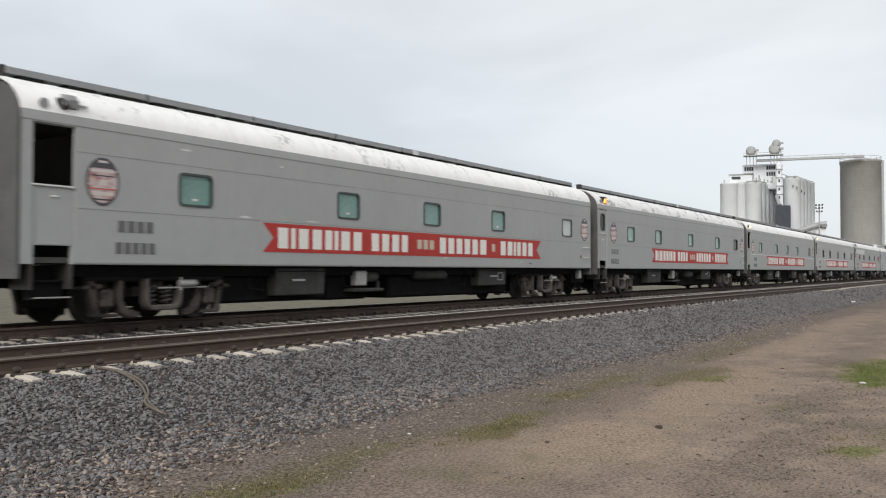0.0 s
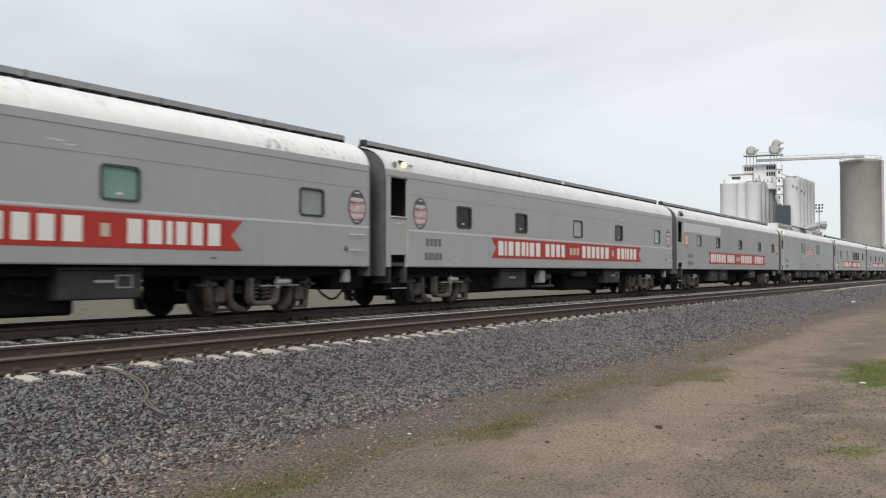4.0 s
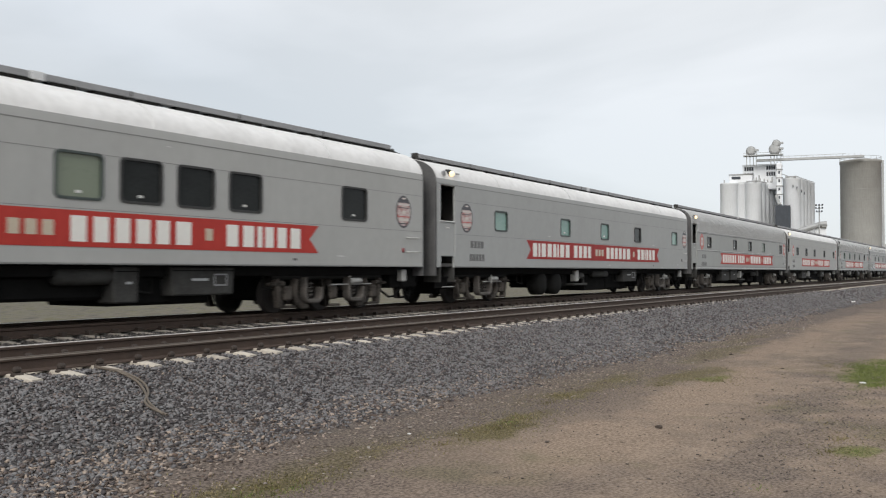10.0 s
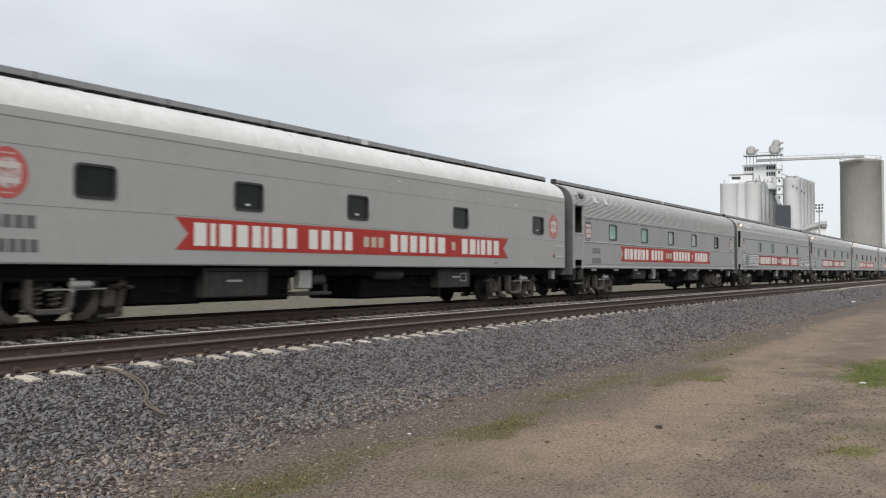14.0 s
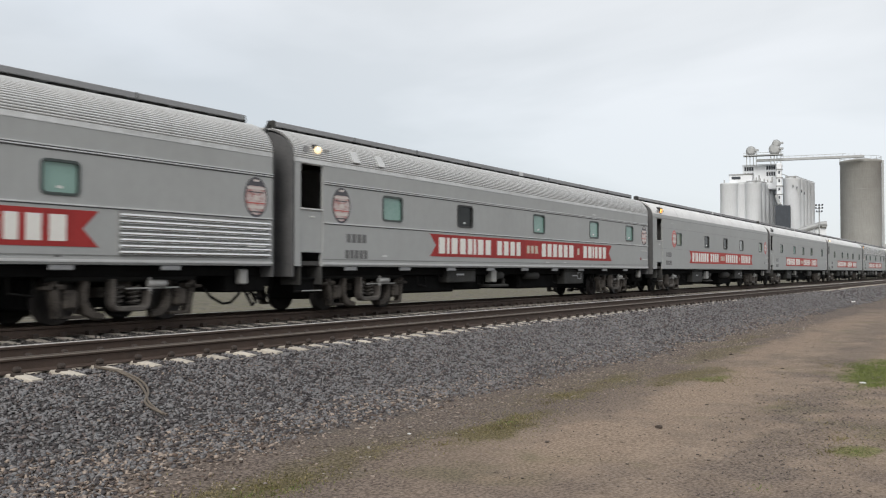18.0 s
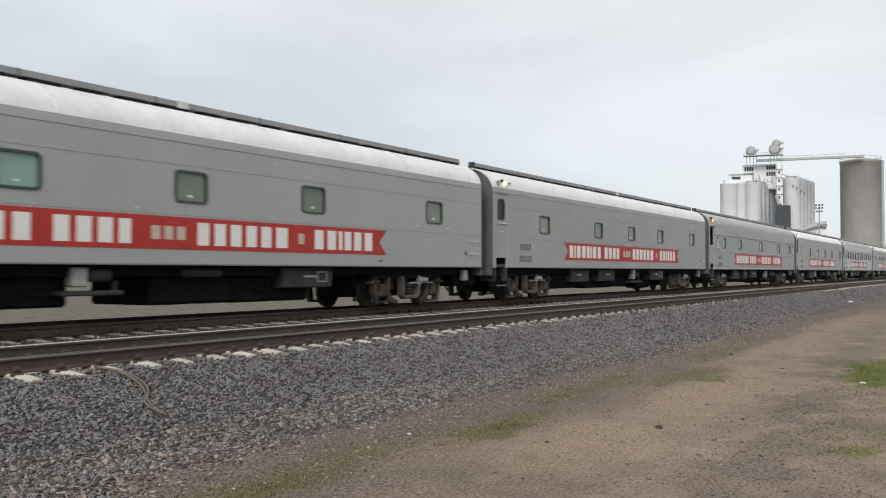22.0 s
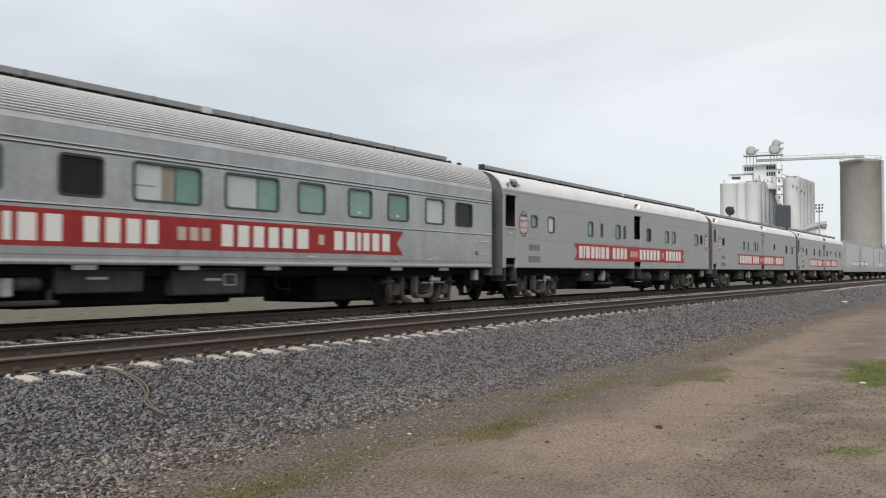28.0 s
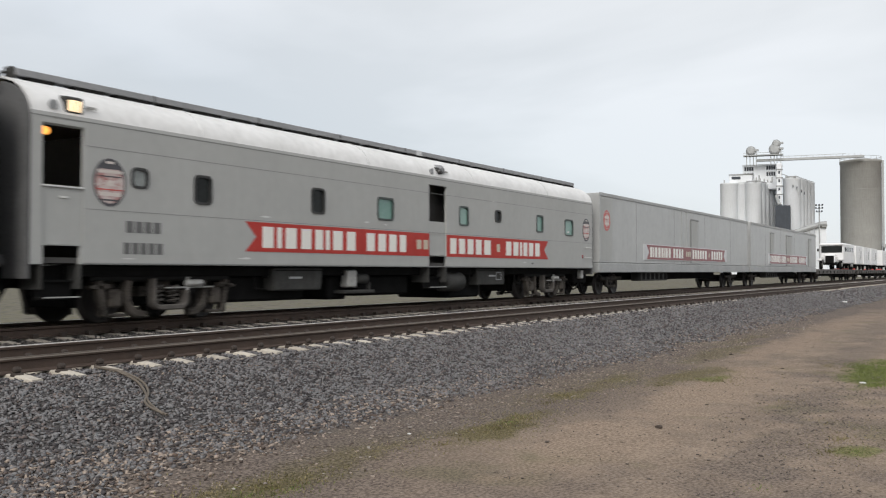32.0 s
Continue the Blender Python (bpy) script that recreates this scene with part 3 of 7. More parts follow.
def build_ties():
    """Ties with clips; near ones as things of their own, far ones joined."""
    vs, fs = tie_mesh()
    tm = mesh_of(vs, fs, TIE, name="tie")
    cm = bm_mesh(clip_bm(bmesh.new(), 0, 0, 0, 1), CLIP, name="clip")
    seats = (-0.94, -0.56, 0.56, 0.94)

    def far_run(name, x0, count, centre, label, mat, sink):
        av, af, cv = [], [], bmesh.new()
        for k in range(count):
            b, x = len(av), x0 + TIE_STEP * k
            av += [(p[0] + x, p[1] + centre, p[2] + RAIL_Z - 0.19 - sink) for p in vs]
            af += [tuple(i + b for i in f) for f in fs]
        ob = tagged(new(name, mesh_of(av, af, mat)), label, "ties", kind="stuff")
        for k in range(count):
            if x0 + TIE_STEP * k < 70:
                add_box(cv, x0 + TIE_STEP * k - 0.055, x0 + TIE_STEP * k + 0.055, centre - 0.95, centre - 0.85, RAIL_Z - 0.20, RAIL_Z - 0.12, 0.0)
        if len(cv.verts):
            part("rail_clips", cv, CLIP, ob)
        else:
            cv.free()

    for k in range(110):
        x = TIE_FIRST + TIE_STEP * k
        t = new("tie", tm)
        t.matrix_basis = pose(x + random.uniform(-0.02, 0.02), NEAR_TRACK + random.uniform(-0.05, 0.05), RAIL_Z - 0.180 - 0.012 * min(max((x - 15) / 8, 0), 1) + random.uniform(-0.008, 0.004), 0, 0, random.uniform(-1.2, 1.2))
        tagged(t, "pale concrete tie half sunk in grey ballast", "tie", "ties of the near track", "structure")
        for s in seats:
            part("rail_clip", cm, parent=t, m=pose(-0.02, s, -0.035, 0, 0, 0 if s in (-0.94, 0.56) else 180))
    far_run("far_ties", TIE_FIRST + TIE_STEP * 110, 400, NEAR_TRACK, "long run of pale concrete ties under the near track", TIE, 0.01)
    far_run("train_track_ties", TIE_FIRST + 0.2, 470, TRAIN_TRACK, "pale concrete ties under the track of the train", TIE_D, 0.012)


build_ties()


def scatter(name, mat, spots, label, category, seed=1, squash=0.7):
    """Many small angular stones in one mesh. spots: array of x, y, z, size."""
    rng = np.random.default_rng(seed)
    base = np.array([(x, y, z) for x in (-0.62, 0.62) for y in (-0.62, 0.62) for z in (-0.62, 0.62)])
    quads = ((0, 1, 3, 2), (4, 6, 7, 5), (0, 4, 5, 1), (2, 3, 7, 6), (0, 2, 6, 4), (1, 5, 7, 3))
    tri = np.array([t for a, b, c, d in quads for t in ((a, b, c), (a, c, d))])
    n = len(spots)
    v = base[None] * rng.uniform(0.55, 1.25, (n, 8, 3)) * (np.array([1.5, 0.9, 0.5]) * rng.uniform(0.75, 1.2, (n, 1, 3)))
    q = rng.normal(size=(n, 4))
    q /= np.linalg.norm(q, axis=1, keepdims=True)
    w, x, y, z = q.T
    R = np.stack([1 - 2 * (y * y + z * z), 2 * (x * y - z * w), 2 * (x * z + y * w), 2 * (x * y + z * w), 1 - 2 * (x * x + z * z), 2 * (y * z - x * w),
                  2 * (x * z - y * w), 2 * (y * z + x * w), 1 - 2 * (x * x + y * y)], 1).reshape(n, 3, 3)
    v = np.einsum("nij,nkj->nki", R, v) * spots[:, None, 3:4] * 0.5
    v[:, :, 2] *= squash
    v += spots[:, None, :3]
    f = (tri[None] + 8 * np.arange(n)[:, None, None]).reshape(-1, 3)
    me = bpy.data.meshes.new(name)
    me.vertices.add(n * 8)
    me.vertices.foreach_set("co", v.reshape(-1))
    me.loops.add(len(f) * 3)
    me.loops.foreach_set("vertex_index", f.reshape(-1))
    me.polygons.add(len(f))
    me.polygons.foreach_set("loop_start", np.arange(0, len(f) * 3, 3))
    me.polygons.foreach_set("loop_total", np.full(len(f), 3))
    me.materials.append(mat)
    me.update(calc_edges=True)
    return tagged(new(name, me), label, category, kind="stuff")


def stone_spots(n, x0, x1, y0, y1, size, seed, bias=1.0, keep=None, lift=0.0):
    rng = np.random.default_rng(seed)
    x = x0 + (x1 - x0) * rng.random(n) ** bias
    y = rng.uniform(y0, y1, n)
    out = []
    for a, b, r in zip(x, y, rng.random(n)):
        if keep is None or r < keep(a, b):
            out.append((a, b, ground_height(a, b) + lift, size * (0.55 + 0.8 * rng.random())))
    return np.array(out)


def shoulder_keep(x, y):
    edge = 6.55 - 0.55 * min(max((7.5 - x) / 3.0, 0), 1) + 0.55 * noise.noise((x * 0.45, 0, 7)) + 0.28 * noise.noise((x * 1.8, 0, 9))
    if y > edge + 0.5:
        return 1.0
    return max(0.0, (y - edge + 0.6) / 1.1) ** 1.6


def brown_keep(x, y):
    return min(1.0, shoulder_keep(x, y - 0.0 if x > 7 else y + 0.5)) * (1.0 if y < 7.2 else 0.07)


def crib_keep(x, y):
    """Ballast between the ties and over some of their ends."""
    k = (x - TIE_FIRST) / TIE_STEP
    off = abs(k - round(k)) * TIE_STEP
    end = min(abs(y - NEAR_TRACK), 1.4)
    return 1.0 if off > 0.125 else (0.0 if end > 1.24 - 0.3 * min(max((x - 13) / 8, 0), 1) + 0.16 * noise.noise((round(k) * 1.7, 0, 3)) else 0.0)


scatter("shoulder_ballast", STONE, stone_spots(56000, 1.6, 20, 4.9, 9.28, 0.057, 2, 1.0, shoulder_keep, 0.008), "grey crushed-rock ballast on the track shoulder", "ballast", 2)
scatter("middle_shoulder_ballast", STONE, stone_spots(30000, 20, 53, 5.6, 9.28, 0.075, 3, 1.3, shoulder_keep, 0.008), "grey crushed-rock ballast on the track shoulder", "ballast", 3)
scatter("far_shoulder_ballast", STONE, stone_spots(9000, 53, 165, 5.8, 9.33, 0.16, 4, 1.4, shoulder_keep, 0.0), "grey crushed-rock ballast on the track shoulder", "ballast", 4)
scatter("brown_ballast", STONE_B, stone_spots(17000, 1.6, 44, 4.9, 9.33, 0.05, 6, 1.5, brown_keep, 0.014), "brown stones among the grey ballast", "ballast", 6)
scatter("coarse_ballast", STONE_B, stone_spots(2600, 2.2, 11, 5.0, 7.3, 0.075, 10, 1.1, shoulder_keep, 0.006), "coarse brown and tan rocks at the foot of the ballast", "ballast", 10, 0.5)
scatter("verge_stones", STONE, stone_spots(7000, 6, 60, 17.0, 21.5, 0.10, 12, 1.0, None, 0.0), "grey gravel beyond the far rail", "gravel", 12, 0.6)
scatter("crib_ballast", STONE, stone_spots(8000, 2.0, 26, 9.3, 9.84, 0.055, 8, 1.0, crib_keep, 0.026), "grey ballast packed between the tie ends", "ballast", 8)
scatter("far_crib_ballast", STONE, stone_spots(5000, 26, 60, 9.3, 9.84, 0.07, 9, 1.0, crib_keep, 0.03), "grey ballast packed between the tie ends", "ballast", 9)
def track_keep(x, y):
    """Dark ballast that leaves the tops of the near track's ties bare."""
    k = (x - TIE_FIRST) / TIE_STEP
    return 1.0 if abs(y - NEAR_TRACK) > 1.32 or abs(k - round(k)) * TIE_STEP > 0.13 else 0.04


scatter("track_ballast", STONE_D, stone_spots(19000, 2.5, 50, 9.95, 14.85, 0.065, 5, 1.1, track_keep, 0.006), "dark ballast between and beside the rails, train shade in its colour", "ballast", 5)


# ---- rolling stock ----
CAR_L, CAR_W, SILL, EAVE, CROWN = 25.14, 3.0, 1.03, 3.51, 4.40
PITCH, FIRST, SIDE = 25.905, 9.376, 14.15
# distance run by the train every two seconds
RUN = [0.0, 33.43, 66.96, 100.53, 134.16, 167.98, 201.82, 235.7, 269.72, 303.84, 337.91, 371.76, 405.71, 440.21, 474.69, 509.13, 543.82]
MOVING, WHEELSETS = [], []
# cars with flutes down to the windows, and those with a lower roof
LOW_FLUTES, LOW_ROOF = (8, 10, 16), (7, 20)


def roof_profile(k=26, crown=CROWN):
    """(y, z) from the near eave over the crown to the far one; the body's middle is y = 0."""
    pts = []
    for i in range(k + 1):
        a = math.pi * i / k
        c, s = math.cos(a), math.sin(a)
        pts.append((-1.5 * math.copysign(abs(c) ** 0.8, c), EAVE + (crown - EAVE) * abs(s) ** 0.8))
    return pts


def flutes(owner, line, length, period=0.054, proud=0.016, shift=(0.0, 0.0, 0.0)):
    """Raised rounded ribs along x, side by side on a (y, z) line that runs upwards on the near side."""
    key = ("flute", length)
    if key not in CACHE:
        half = [(-0.36, 0.0), (-0.27, 0.75), (0.0, 1.0), (0.27, 0.75), (0.36, 0.0)]
        CACHE[key] = prism([(-out * proud, along * period) for along, out in half], length, FLUTE, "flute")
    left = period * 0.5
    for (y0, z0), (y1, z1) in zip(line, line[1:]):
        d = math.hypot(y1 - y0, z1 - z0)
        lean = math.degrees(math.atan2(y0 - y1, z1 - z0))
        at = left
        while at < d:
            y, z = y0 + (y1 - y0) * at / d, z0 + (z1 - z0) * at / d
            part("flute", CACHE[key], parent=owner, m=pose(shift[0], y + shift[1], z + shift[2], lean, 0, 0))
            at += period
        left = at - d


def roof_part(car, fluted, mat, side, crown=CROWN, low_flutes=False):
    """Arched roof sheet; smooth roofs turn paler above a body-coloured shoulder at the near eave, skylight put into the
    colour; fluted ones have a run of ribs.
    """
    p = roof_profile(44, crown)

    def sheet(key, pts, m):
        key = (key, m.name, crown, len(pts))
        if key not in CACHE:
            q = [(max(min(y * 0.975, 1.46), -1.46), z - 0.035) for y, z in pts]
            CACHE[key] = prism(pts + q[::-1], CAR_L, m, "roof", smooth=True)
        return CACHE[key]

    if fluted:
        cut = max(i for i, (y, z) in enumerate(p) if y < -0.72)
        low = max(i for i, (y, z) in enumerate(p) if y < 0 and z < (EAVE + 0.01 if low_flutes else 3.66))
        rf = part("roof", sheet("top", p[cut:], FLUTE), parent=car, label="fluted stainless roof")
        part("fluted_shoulder", sheet("groove", p[low:cut + 1], GROOVE), parent=rf, label="dark ground between the flutes, groove shade in its colour")
        # bulge paler than the side: its highlight is put into the colour
        if low:
            part("smooth_shoulder", sheet("bulge", p[:low + 1], SHOULDER), parent=rf, label="smooth bulging strip above the windows")
        flutes(rf, p[low:cut + 1], CAR_L)
        return rf
    cut = max(i for i, (y, z) in enumerate(p) if y < 0 and z < 3.74)
    rf = part("roof", sheet("roof", p[cut:], mat), parent=car, label="arched silver roof, skylight painted paler into it")
    part("roof_shoulder", sheet("shoulder", p[:cut + 1], side), parent=rf, label="body-coloured curved strip above the windows")
    return rf


def side_wall(holes, mat, y=-1.5, z0=SILL, z1=EAVE, length=CAR_L, depth=0.07):
    """The near side with real openings: (x0, x1, z0, z1) holes, with reveals."""
    xs = sorted({0.0, length, *[v for h in holes for v in h[:2]]})
    vs, fs = [], []

    def quad(*p):
        b = len(vs)
        vs.extend(p)
        fs.append((b, b + 1, b + 2, b + 3))

    for a, b in zip(xs, xs[1:]):
        m = (a + b) / 2
        cuts = sorted((max(h[2], z0), min(h[3], z1)) for h in holes if h[0] < m < h[1])
        z = z0
        for c0, c1 in cuts + [(z1, z1)]:
            if c0 > z + 1e-4:
                quad((a, y, z), (b, y, z), (b, y, c0), (a, y, c0))
                quad((a, y + depth, c0), (b, y + depth, c0), (b, y + depth, z), (a, y + depth, z))
            z = max(z, c1)
    for h0, h1, c0, c1 in holes:
        d = y + depth
        quad((h0, y, c0), (h0, y, c1), (h0, d, c1), (h0, d, c0))
        quad((h1, y, c1), (h1, y, c0), (h1, d, c0), (h1, d, c1))
        quad((h0, y, c1), (h1, y, c1), (h1, d, c1), (h0, d, c1))
        if c0 > z0:
            quad((h0, y, c0), (h0, d, c0), (h1, d, c0), (h1, y, c0))
    return mesh_of(vs, fs, mat, name="side")


def wheel_mesh():
    r = 0.457
    return lathe([(0.07, -0.80), (0.07, -0.785), (0.14, -0.78), (0.15, -0.74), (0.36, -0.735), (0.40, -0.79), (r - 0.01, -0.79), (r, -0.78), (r, -0.70), (r + 0.03, -0.69), (r + 0.03, -0.665),
                  (0.38, -0.66), (0.34, -0.70), (0.10, -0.70), (0.085, -0.62), (0.085, 0.62), (0.10, 0.70), (0.34, 0.70), (0.38, 0.66), (r + 0.03, 0.665), (r + 0.03, 0.69), (r, 0.70), (r, 0.78),
                  (0.36, 0.735), (0.15, 0.74), (0.07, 0.80)], WHEEL, 28, "y")


def ribbon(bm, run, y0, y1):
    """A flat cast bar along (x, z, width) points, between two depths, with chamfered faces."""
    n = len(run)
    left, right = [], []
    for i, (x, z, w) in enumerate(run):
        a, b = run[max(i - 1, 0)], run[min(i + 1, n - 1)]
        dx, dz = b[0] - a[0], b[1] - a[1]
        d = math.hypot(dx, dz) or 1.0
        left.append((x - dz / d * w / 2, z + dx / d * w / 2, w))
        right.append((x + dz / d * w / 2, z - dx / d * w / 2, w))
    rings = []
    for (lx, lz, w), (rx, rz, _) in zip(left, right):
        m = 0.22
        rings.append([bm.verts.new(p) for p in ((lx, y0, lz), (lx, y1, lz), (lx + (rx - lx) * m, y1 + (0.03 if y1 > y0 else -0.03), lz + (rz - lz) * m),
                                                (rx + (lx - rx) * m, y1 + (0.03 if y1 > y0 else -0.03), rz + (lz - rz) * m), (rx, y1, rz), (rx, y0, rz))])
    for p, q in zip(rings, rings[1:]):
        for k in range(6):
            bm.faces.new((p[k], p[(k + 1) % 6], q[(k + 1) % 6], q[k]))
    bm.faces.new(rings[0])
    bm.faces.new(rings[-1])


def arc(cx, cz, rx, rz, a0, a1, w0, w1, k=8):
    return [(cx + rx * math.cos(radians(a0 + (a1 - a0) * i / k)), cz + rz * math.sin(radians(a0 + (a1 - a0) * i / k)), w0 + (w1 - w0) * i / k) for i in range(k + 1)]


def truck_mesh(half, six):
    """Cast side frames with curved pedestals, and the bolster, near side at negative y."""
    key = ("truck", six)
    if key in CACHE:
        return CACHE[key]
    bm = bmesh.new()
    axles = (-half, 0, half) if six else (-half, half)
    for s in (-1, 1):
        y0, y1 = s * 1.06, s * 1.20
        ribbon(bm, [(-half - 0.58, 0.70, 0.05), (-half - 0.36, 0.70, 0.12), (-half - 0.12, 0.72, 0.10)], y0, y1)
        ribbon(bm, [(half + 0.12, 0.72, 0.10), (half + 0.36, 0.70, 0.12), (half + 0.58, 0.70, 0.05)], y0, y1)
        for a in axles:
            o = 1 if a > 0 else -1
            # outer leg tapering down, and inner leg that sweeps round into the tie bar
            ribbon(bm, [(a + o * 0.36, 0.82, 0.16), (a + o * 0.31, 0.60, 0.17), (a + o * 0.26, 0.36, 0.15), (a + o * 0.23, 0.17, 0.17)], y0, y1)
            if six and a == 0:
                ribbon(bm, [(-0.36, 0.82, 0.16), (-0.31, 0.60, 0.17), (-0.26, 0.36, 0.15), (-0.23, 0.17, 0.17)], y0, y1)
            else:
                ribbon(bm, [(a - o * 0.34, 0.82, 0.14), (a - o * 0.30, 0.62, 0.16), (a - o * 0.30, 0.42, 0.17), (a - o * 0.38, 0.27, 0.19), (a - o * 0.54, 0.17, 0.17), (a - o * 0.74, 0.15, 0.12)], y0, y1)
            ribbon(bm, [(a - 0.26, 0.16, 0.06), (a + 0.26, 0.16, 0.06)], y0, y1)
    add_box(bm, -0.25, 0.25, -1.0, 1.0, 0.62, 0.95, 0.03)
    for q in ((-half / 2, half / 2) if six else (-0.42, 0.42)):
        add_box(bm, q - 0.08, q + 0.08, -0.95, 0.95, 0.5, 0.7, 0.02)
    CACHE[key] = bm_mesh(bm, TRUCK, name="side_frame")
    return CACHE[key]


def hanger_mesh(w):
    """U-shaped swing hanger with its spring plank."""
    key = ("hanger", w)
    if key not in CACHE:
        bm = bmesh.new()
        run = [(-w, 0.86, 0.08), (-w, 0.50, 0.08)] + arc(-w + 0.16, 0.44, 0.16, 0.16, 180, 270, 0.09, 0.11, 5) + arc(w - 0.16, 0.44, 0.16, 0.16, 270, 360, 0.11, 0.09, 5) + [(w, 0.62, 0.07)]
        ribbon(bm, run, -1.12, -1.30)
        CACHE[key] = bm_mesh(bm, HANGER, name="hanger")
    return CACHE[key]


def spring_mesh():
    if "spring" not in CACHE:
        pts = [(0.11 * math.cos(a), 0.11 * math.sin(a), 0.36 * a / (2 * math.pi * 4)) for a in [2 * math.pi * 4 * i / 56 for i in range(57)]]
        CACHE["spring"] = tube(pts, 0.024, HANGER, "spring", 5)
    return CACHE["spring"]


def build_truck(car, x, six, index):
    half = 1.72 if six else 1.3
    tr = part("truck", truck_mesh(half, six), parent=car, m=pose(x, 0, RAIL_Z), label="dusty cast-steel truck")
    # beam blackened and set back: shade below the sill is in its colour
    part("top_beam", box(round(2 * half + 1.0, 2), 0.12, 0.16, UNDERBOX_D, 0.04), parent=tr, m=pose(0, -1.10, 0.80), label="top beam of the side frame, shade put into its black")
    for a in ((-half, 0, half) if six else (-half, half)):
        ws = part("wheelset", wheel_mesh(), parent=tr, m=pose(a, 0, 0.457), label="pair of steel wheels on one axle")
        WHEELSETS.append((ws, index, x + a, a))
        jb = add_box(bmesh.new(), -0.15, 0.15, -0.12, 0.10, -0.17, 0.19, 0.05)
        if "journal" not in CACHE:
            CACHE["journal"] = bm_mesh(jb, TRUCK, name="journal_box")
        else:
            jb.free()
        part("journal_box", CACHE["journal"], parent=tr, m=pose(a, -1.14, 0.47))
    for c in ((-half / 2, half / 2) if six else (0,)):
        part("swing_hanger", hanger_mesh(0.30 if six else 0.42), parent=tr, m=pose(c, 0, 0))
        for q in ((0.0,) if six else (-0.2, 0.2)):
            part("coil_spring", spring_mesh(), parent=tr, m=pose(c + q, -1.10, 0.36))
    part("brake_cylinder", lathe([(0.05, -0.34), (0.075, -0.32), (0.075, 0.10), (0.04, 0.14)], BRIGHT_D, 12, "x"), parent=tr, m=pose(half * 0.56, -1.28, 0.76), label="pale brake cylinder")
    part("brake_rod", tube([(-half * 0.1, 0, 0), (half * 0.9, 0, 0.01)], 0.018, BRIGHT_D), parent=tr, m=pose(0, -1.28, 0.67))
    part("brake_lever", box(0.07, 0.05, 0.34, BRIGHT_D, 0.015), parent=tr, m=pose(half * 0.34, -1.29, 0.55))
    return tr


# where the letters of the banner sit: start, end, count, height, tan
WORDS = ((0.42, 3.76, (1, 0.45, 1.05, 1, 0.8, 0.45, 1.05, 1), 0.48, False), (4.06, 5.90, (1, 1, 1, 0.9), 0.47, False), (6.28, 7.26, (1, 1, 1), 0.27, True),
         (7.47, 10.47, (1, 1, 1, 1, 1, 1.2), 0.47, False), (10.72, 11.02, (1,), 0.25, True), (11.3, 13.85, (1, 1, 0.45, 0.8, 0.9, 1), 0.47, False))


def banner(car, x0, x1, red, y=-1.503, z0=1.345, z1=2.005, gap=None):
    """Swallow-tailed red strip with a row of plain bars for its lettering."""
    n = 0.34
    mid = (z0 + z1) / 2
    w = x1 - x0
    pieces = [(x0, x1)] if gap is None else [(x0, gap[0]), (gap[1], x1)]
    for k, (a, b) in enumerate(pieces):
        lt = k == 0
        rt = k == len(pieces) - 1
        pts = [(a, z0), (b, z0)] + ([(b - n, mid)] if rt else []) + [(b, z1), (a, z1)] + ([(a + n, mid)] if lt else [])
        ban = part("banner", plate(pts, 0.004, red, ("banner", round(a, 2), round(b, 2))), parent=car, m=pose(0, y, 0), label="swallow-tailed red banner with pale lettering bars")
        for s, e, c, h, tan in WORDS:
            s2, e2 = x0 + s * w / 14.45, x0 + e * w / 14.45
            unit = (e2 - s2) / sum(c)
            at = s2
            for wide in c:
                step = unit * wide
                cx = at + step / 2
                at += step
                if (gap and gap[0] < cx < gap[1]) or not a < cx < b:
                    continue
                part("bar", box(round(step * 0.68, 2), 0.004, h, LETTER_T if tan else LETTER, 0.0), parent=ban, m=pose(cx, -0.006, mid - h / 2))


